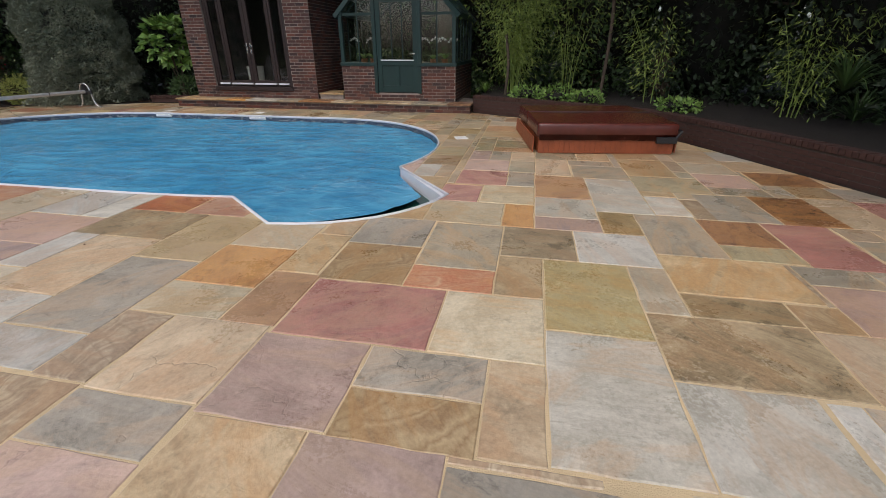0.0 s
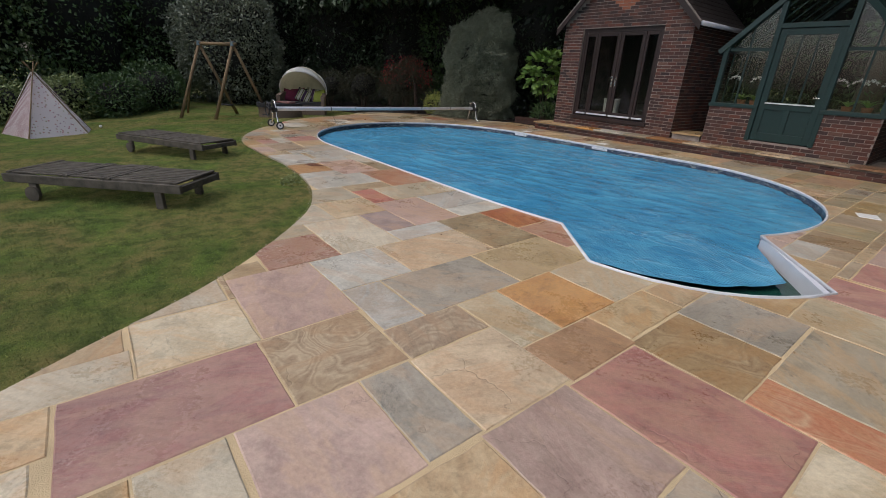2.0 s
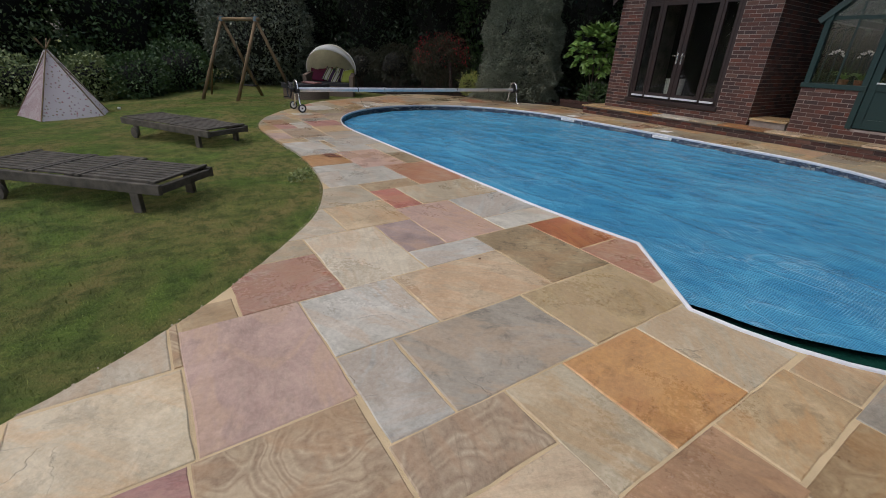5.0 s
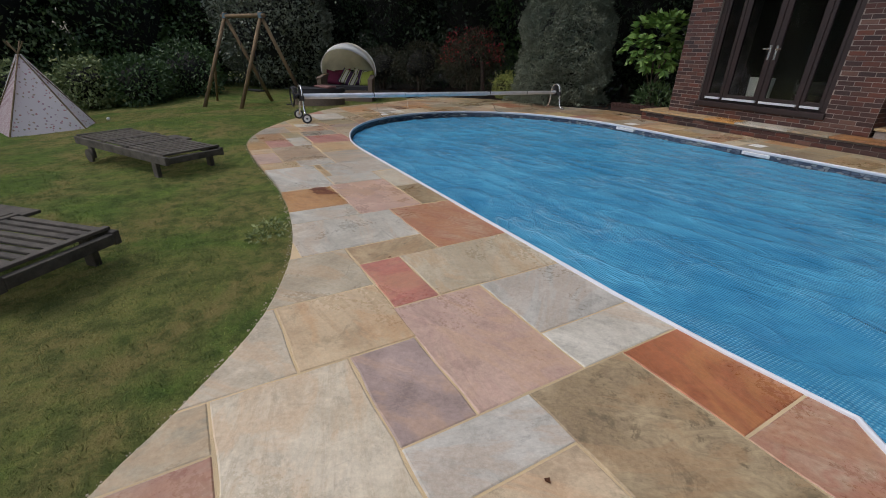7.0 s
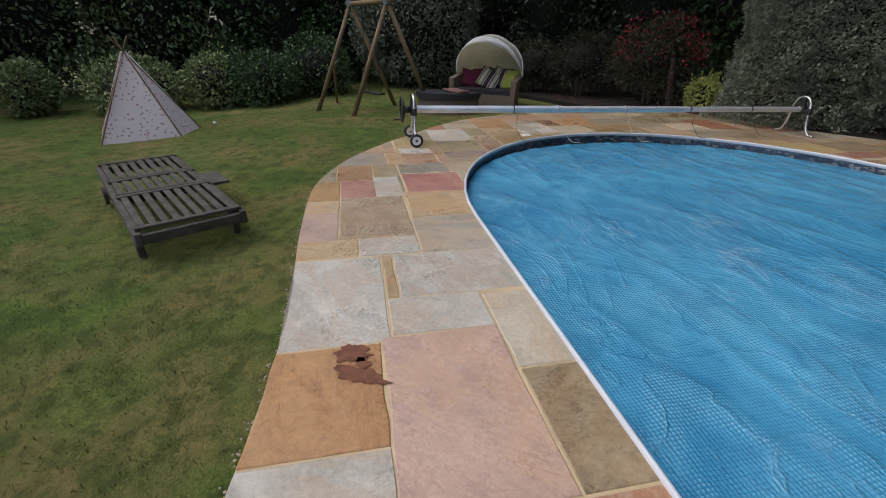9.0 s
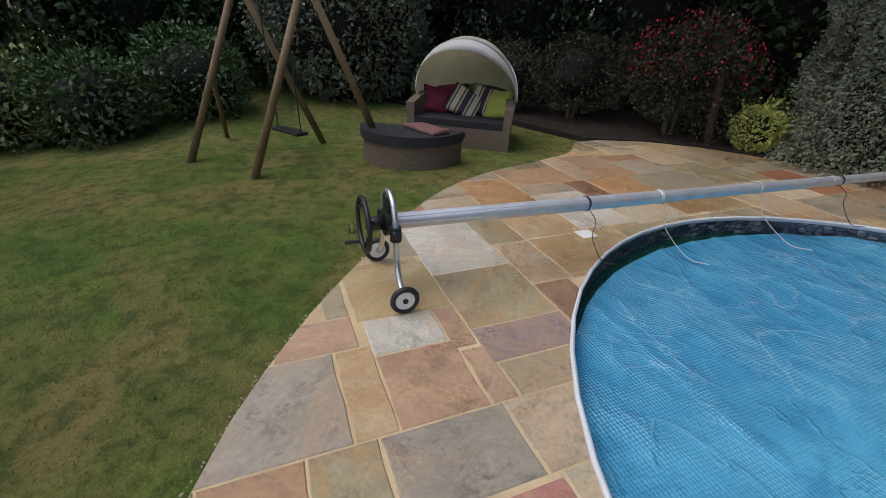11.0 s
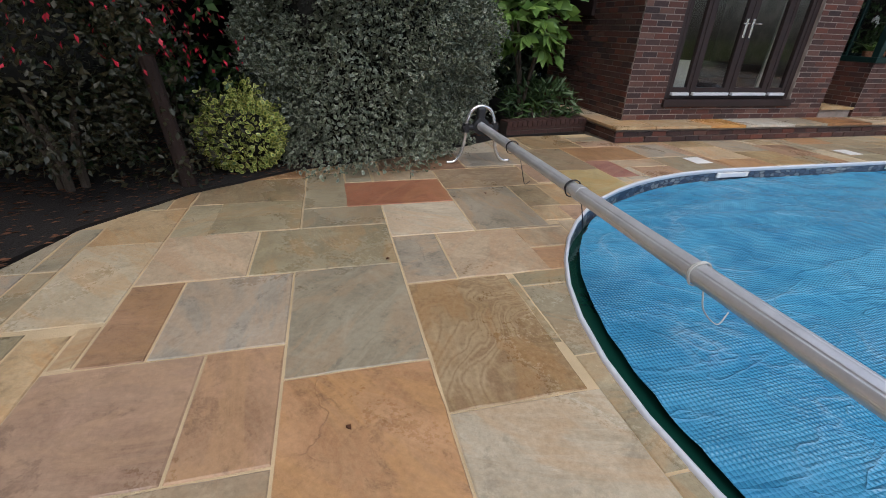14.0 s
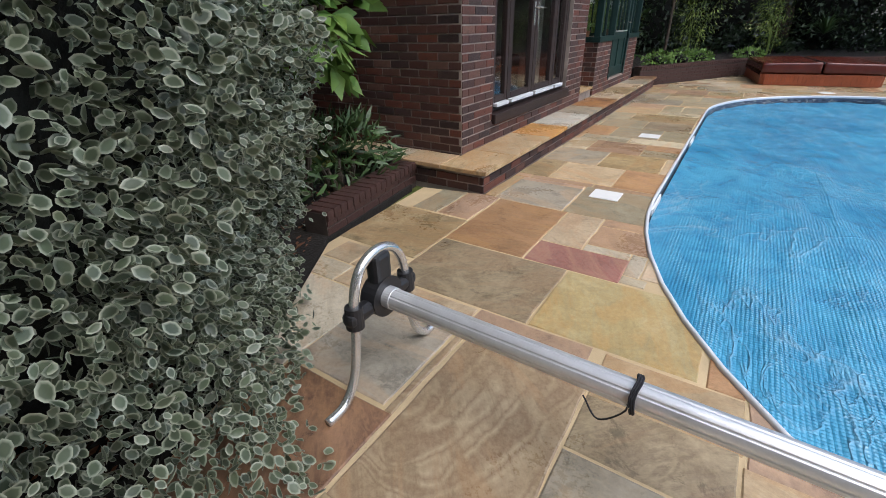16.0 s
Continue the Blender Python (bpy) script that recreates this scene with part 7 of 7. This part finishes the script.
# ---- dark evergreen trees that close the garden ----
def tree(x, y, r, h, seed, mat=None):
    rng = np.random.default_rng(seed)
    t = thing("evergreen_tree", "tall dark evergreen tree with branches to the ground", "tree", "trees round the garden", pose(x, y, -0.2))
    part("trunk", tube(bmesh.new(), bend([(0, 0, -0.1), (0.05, 0.03, h * 0.4), (0, 0.05, h * 0.95)], 5), [0.22 * (1 - i / 12) + 0.02 for i in range(11)], 9), BARK, t)
    for k in range(6):
        a, zz = k * 2.1 + seed, h * (0.12 + 0.13 * k)
        part("limb", tube(bmesh.new(), bend([(0, 0, zz), (r * 0.4 * math.cos(a), r * 0.4 * math.sin(a), zz + 0.3), (r * 0.85 * math.cos(a), r * 0.85 * math.sin(a), zz + 0.2)], 4), [0.07] * 5 + [0.03] * 4, 7), BARK, t)
    B, O, S = [], [], []
    for k in range(26):
        zc = h * (0.04 + 0.92 * (k / 25) ** 1.15)
        rr = r * (1.0 - 0.55 * (zc / h) ** 1.6)
        a = k * 2.4 + seed
        c = (0.52 * rr * math.cos(a), 0.52 * rr * math.sin(a), zc)
        n = 760 if zc < 4.2 else 230
        p, d = shell(rng, n, c, (rr * 0.72, rr * 0.72, 0.85 if zc < 4.2 else 1.2), depth=0.5)
        B.append(p)
        O.append(d)
        S.append(rng.uniform(0.09, 0.19, len(p)) * (1 if zc < 4.2 else 1.9))
    B, O, S = np.concatenate(B), np.concatenate(O), np.concatenate(S)
    k = B[:, 2] > 0.1
    leaves("crown", B[k], O[k], S[k], mat or LEAF_DARK, t, rng, "plain", 0.8)
    core_mass("inner_crown", (0, 0, h * 0.45), (r, r, h * 0.55), CORE_SHADE, t, seed, 0.7)
    return t


TREES = [(-14.5, -11.0, 2.6, 9), (-17.8, -8.6, 2.5, 9.5), (-20.4, -6.2, 2.5, 9), (-21.6, -3.2, 2.5, 10), (-22.4, 0.0, 2.5, 9.5), (-23.2, 2.8, 2.4, 9), (-22.6, 7.2, 2.5, 9.5), (-20.4, 9.8, 2.4, 9),
         (-17.8, 11.6, 2.2, 9), (-15.2, 12.8, 2.1, 9.5), (-12.6, 14.2, 2.1, 9), (-9.9, 15.4, 2.0, 9), (-7.0, 16.6, 2.4, 9.5), (-3.6, 17.2, 2.4, 9), (-0.6, 15.6, 2.2, 9), (2.2, 14.4, 2.3, 9.5),
         (4.8, 12.6, 2.3, 9), (7.0, 10.2, 2.3, 9.5), (8.4, 7.2, 2.3, 9), (9.2, 4.0, 2.4, 9)]
for k, (x, y, r, h) in enumerate(TREES):
    tree(x, y, r, h, 100 + k, LEAF_PALE if k in (0, 1, 2, 3) else LEAF_MID if k in (4, 5, 9, 14, 15) else None)


# high crowns added above the view to shade the beds and buildings
def overhang(x, y, r, z0, h, seed):
    rng = np.random.default_rng(seed)
    t = thing("overhanging_tree", "unseen tall tree added to shade the garden edge", "tree", "tall overhanging trees", pose(x, y, -0.1))
    part("trunk", tube(bmesh.new(), bend([(0, 0, -0.1), (0.1, 0.1, z0), (0, 0, h * 0.9)], 5), [0.26] * 6 + [0.15] * 5, 10), BARK, t)
    B, O, S = [], [], []
    for k in range(34):
        a, s = k * 2.4, ((k + 0.5) / 34) ** 0.5
        zc = z0 + 0.9 + (h - z0 - 1.5) * (1 - s * s) * rng.uniform(0.3, 1.0)
        c = (r * s * math.cos(a), r * s * math.sin(a), zc)
        p, d = shell(rng, 420, c, (r * 0.33, r * 0.33, 0.8), depth=0.6)
        B.append(p)
        O.append(d)
        S.append(rng.uniform(0.16, 0.30, len(p)))
        if k % 3 == 0:
            part("limb", tube(bmesh.new(), [(0, 0, z0 + 0.3), (c[0] * 0.5, c[1] * 0.5, (z0 + zc) / 2 + 0.4), (c[0] * 0.9, c[1] * 0.9, zc)], [0.09, 0.06, 0.03], 7), BARK, t)
    leaves("crown", np.concatenate(B), np.concatenate(O), np.concatenate(S), LEAF_DARK, t, rng, "plain", 0.8)
    return t


for k, (x, y, r, z0, h) in enumerate(((7.2, 8.2, 4.6, 3.4, 9.5), (8.6, 3.4, 4.4, 3.2, 9.5), (3.6, 12.6, 4.4, 3.6, 10), (-2.4, 13.9, 4.8, 4.9, 10), (-7.6, 13.8, 4.4, 5.4, 10), (-10.6, 14.6, 4.2, 4.6, 10), (-15.6, 12.2, 4.4, 3.4, 9.5), (-17.6, 10.6, 3.6, 3.2, 9), (-23.6, 9.4, 4.4, 3.4, 9.5))):
    overhang(x, y, r, z0, h, 300 + k)


def far_woods():
    """The wood that goes on behind the garden trees, as one mass of foliage."""
    rng = np.random.default_rng(500)
    line = [(x + 0.0, y) for x, y, r, h in TREES]
    cx, cy = -7.0, 3.0
    B, O, S = [], [], []
    for (x0, y0), (x1, y1) in zip(line, line[1:]):
        n = 1500
        s, z = rng.random(n), rng.uniform(0.2, 8.5, n)
        x, y = x0 + (x1 - x0) * s, y0 + (y1 - y0) * s
        L = np.hypot(x - cx, y - cy)
        k = 1 + (1.2 + rng.uniform(0, 1.6, n)) / L
        B.append(np.stack([cx + (x - cx) * k, cy + (y - cy) * k, z], 1))
        O.append(np.stack([(cx - x) / L, (cy - y) / L, np.full(n, -0.2)], 1))
        S.append(rng.uniform(0.3, 0.6, n))
    ob = leaves("far_woods", np.concatenate(B), np.concatenate(O), np.concatenate(S), LEAF_DARK, None, rng, "plain", 0.6)
    tagged(ob, "dense dark woodland foliage closing the garden", "woods", kind="stuff")


far_woods()


def lawn_bits():
    bl = thing("ball", "small white ball lying on the lawn", "ball", m=pose(-14.6, -0.1, lawn_z(-14.6, -0.1) + 0.03))
    bm = bmesh.new()
    bmesh.ops.create_icosphere(bm, subdivisions=3, radius=0.035)
    part("ball", bm, PLATE, bl, smooth=True)
    for k, (x, y, s) in enumerate(((-6.05, 1.86, 0.12), (-5.92, 1.74, 0.09), (-7.9, -0.3, 0.05), (-12.55, 3.35, 0.045), (-13.3, 4.1, 0.04))):
        bush("weed", "low clump of green weeds in the grass", x, y, lawn_z(x, y) - 0.01, (s, s * 0.8, s * 0.45), int(50 + 700 * s), 0.04, LEAF_SPOT, 400 + k, category="weed", stems=0, core_scale=0, group="weeds in the lawn")
    ch = thing("rattan_chair", "grey-brown woven rattan armchair on the lawn", "garden chair", m=pose(-7.4, -2.12, lawn_z(-7.4, -2.1), 0, 0, 40))
    bm = bmesh.new()
    cols = []
    for i in range(17):
        a = math.pi * (1.0 + i / 16 * 1.0) + 0.0
        h = 0.62 + 0.36 * math.sin(math.pi * i / 16) ** 1.5
        row = []
        for rr, z in ((0.36, 0.06), (0.42, h), (0.37, h), (0.31, 0.06)):
            row.append(bm.verts.new((rr * math.cos(a), rr * math.sin(a), z)))
        cols.append(row)
    for r0, r1 in zip(cols, cols[1:]):
        for q in range(4):
            bm.faces.new((r0[q], r1[q], r1[(q + 1) % 4], r0[(q + 1) % 4]))
    bm.faces.new(cols[0][::-1])
    bm.faces.new(cols[-1])
    bmesh.ops.recalc_face_normals(bm, faces=bm.faces[:])
    part("backrest", bm, RATTAN, ch, "", True)
    part("seat", boxed(-0.31, -0.28, 0.3, 0.31, 0.30, 0.42, 0.03), RATTAN, ch)
    for x, y in ((-0.28, -0.22), (0.28, -0.22), (-0.28, 0.24), (0.28, 0.24)):
        part("leg", rod(bmesh.new(), (x, y, -0.01), (x, y, 0.31), 0.016, 0.02, 10), OLD_POST, ch)


lawn_bits()


def leaf_litter():
    rng = np.random.default_rng(15)
    n = 6500
    x, y = rng.uniform(-17.5, -9.6, n), rng.uniform(7.6, 12.0, n)
    k = np.array([not in_poly(a, b, PAVED) and in_poly(a, b, [(-19.5, 5.6), (-14.95, 7.8), (-14.0, 9.4), (-12.4, 10.2), (-10.6, 11.15), (-9.6, 11.4), (-9.6, 14), (-19.5, 14)]) for a, b in zip(x, y)])
    base = np.stack([x[k], y[k], np.full(k.sum(), 0.022)], 1)
    out = np.tile((1.0, 0.3, 0.05), (len(base), 1))
    ob = leaves("leaf_litter", base, out, rng.uniform(0.03, 0.07, len(base)), LITTER, None, rng, "plain", 0.0)
    for v in ob.data.vertices:
        v.co.z = 0.02 + abs(v.co.z - 0.022) * 0.6
    tagged(ob, "brown dead leaves lying on the soil bed", "leaf litter", kind="stuff")
    for k, (x, y, a) in enumerate(((-12.62, 7.85, 20), (-11.6, 8.9, 80), (-12.9, 6.6, 130), (-5.1, 2.5, 60), (-3.2, 2.3, 10))):
        dl = thing("dead_leaf", "small curled brown leaf on the paving", "leaf", "fallen leaves", pose(x, y, 0.003, 0, 0, a))
        bm = bmesh.new()
        pts = [(0, 0, 0), (0.014, 0.012, 0.010), (0.030, 0.0, 0.004), (0.014, -0.012, 0.008)]
        bm.faces.new([bm.verts.new(q) for q in pts])
        bmesh.ops.solidify(bm, geom=bm.faces[:], thickness=0.001)
        part("blade", bm, LITTER, dl)


leaf_litter()


def lawn_border():
    """Ragged haunching of pale mortar and grit that shows between turf and slabs."""
    rng = random.Random(3)
    bm = bmesh.new()
    n = 0
    for (x0, y0), (x1, y1) in zip(LAWN_LINE, LAWN_LINE[1:]):
        L = math.hypot(x1 - x0, y1 - y0)
        dx, dy = (x1 - x0) / L, (y1 - y0) / L
        for k in range(int(L / 0.014)):
            s = rng.random()
            o = rng.uniform(0.0, 0.045) * rng.random() ** 0.5
            r = rng.uniform(0.002, 0.007)
            c = Vector((x0 + (x1 - x0) * s - dy * o, y0 + (y1 - y0) * s + dx * o, -0.018 + rng.uniform(-0.008, 0.004)))
            m = Matrix.Translation(c) @ Matrix.Rotation(rng.uniform(0, 3.1), 4, "Z") @ Matrix.Diagonal((r, r * rng.uniform(0.5, 1), r * 0.6, 1))
            bmesh.ops.create_cube(bm, size=1.6, matrix=m)
            n += 1
            if n % 400 == 0:
                yield bm
                bm = bmesh.new()
    yield bm


_grit = bpy.data.meshes.new("grit")
_v, _f = [], []
for chunk in lawn_border():
    base = len(_v)
    chunk.verts.index_update()
    _v += [tuple(v.co) for v in chunk.verts]
    _f += [tuple(base + v.index for v in f.verts) for f in chunk.faces]
    chunk.free()
_grit.from_pydata(_v, [], _f)
_grit.materials.append(simple("pale_mortar_grit", (0.42, 0.36, 0.26), 0.95, vary=0.4, scale=20, fine=120, bumpy=0.4))
tagged(new("mortar_grit", _grit), "pale mortar crumbs and grit along the lawn edge", "grit", kind="stuff")


# ---- grass blades near the walk ----
def grass():
    rng = np.random.default_rng(77)
    n = 240000
    x, y = rng.uniform(-15.5, -2.6, n), rng.uniform(-2.5, 7.5, n)
    keep = np.array([not in_poly(a, b, PAVED) for a, b in zip(x, y)])
    near = np.array([math.hypot(a + 7.5, b - 1.2) < 3.2 or math.hypot(a + 12.8, b - 3.2) < 2.6 or math.hypot(a + 4.2, b + 0.2) < 2.2 or rng.random() < 0.45 for a, b in zip(x, y)])
    x, y = x[keep & near], y[keep & near]
    z = np.array([lawn_z(a, b) for a, b in zip(x, y)])
    base = np.stack([x, y, z], 1)
    out = np.tile((0, 0, 1.0), (len(x), 1))
    ob = leaves("grass", base, out, rng.uniform(0.014, 0.028, len(x)), BLADE, None, rng, "blade", 0.6)
    tagged(ob, "short green grass blades with dry patches", "grass", kind="stuff")


grass()
lay_slabs()
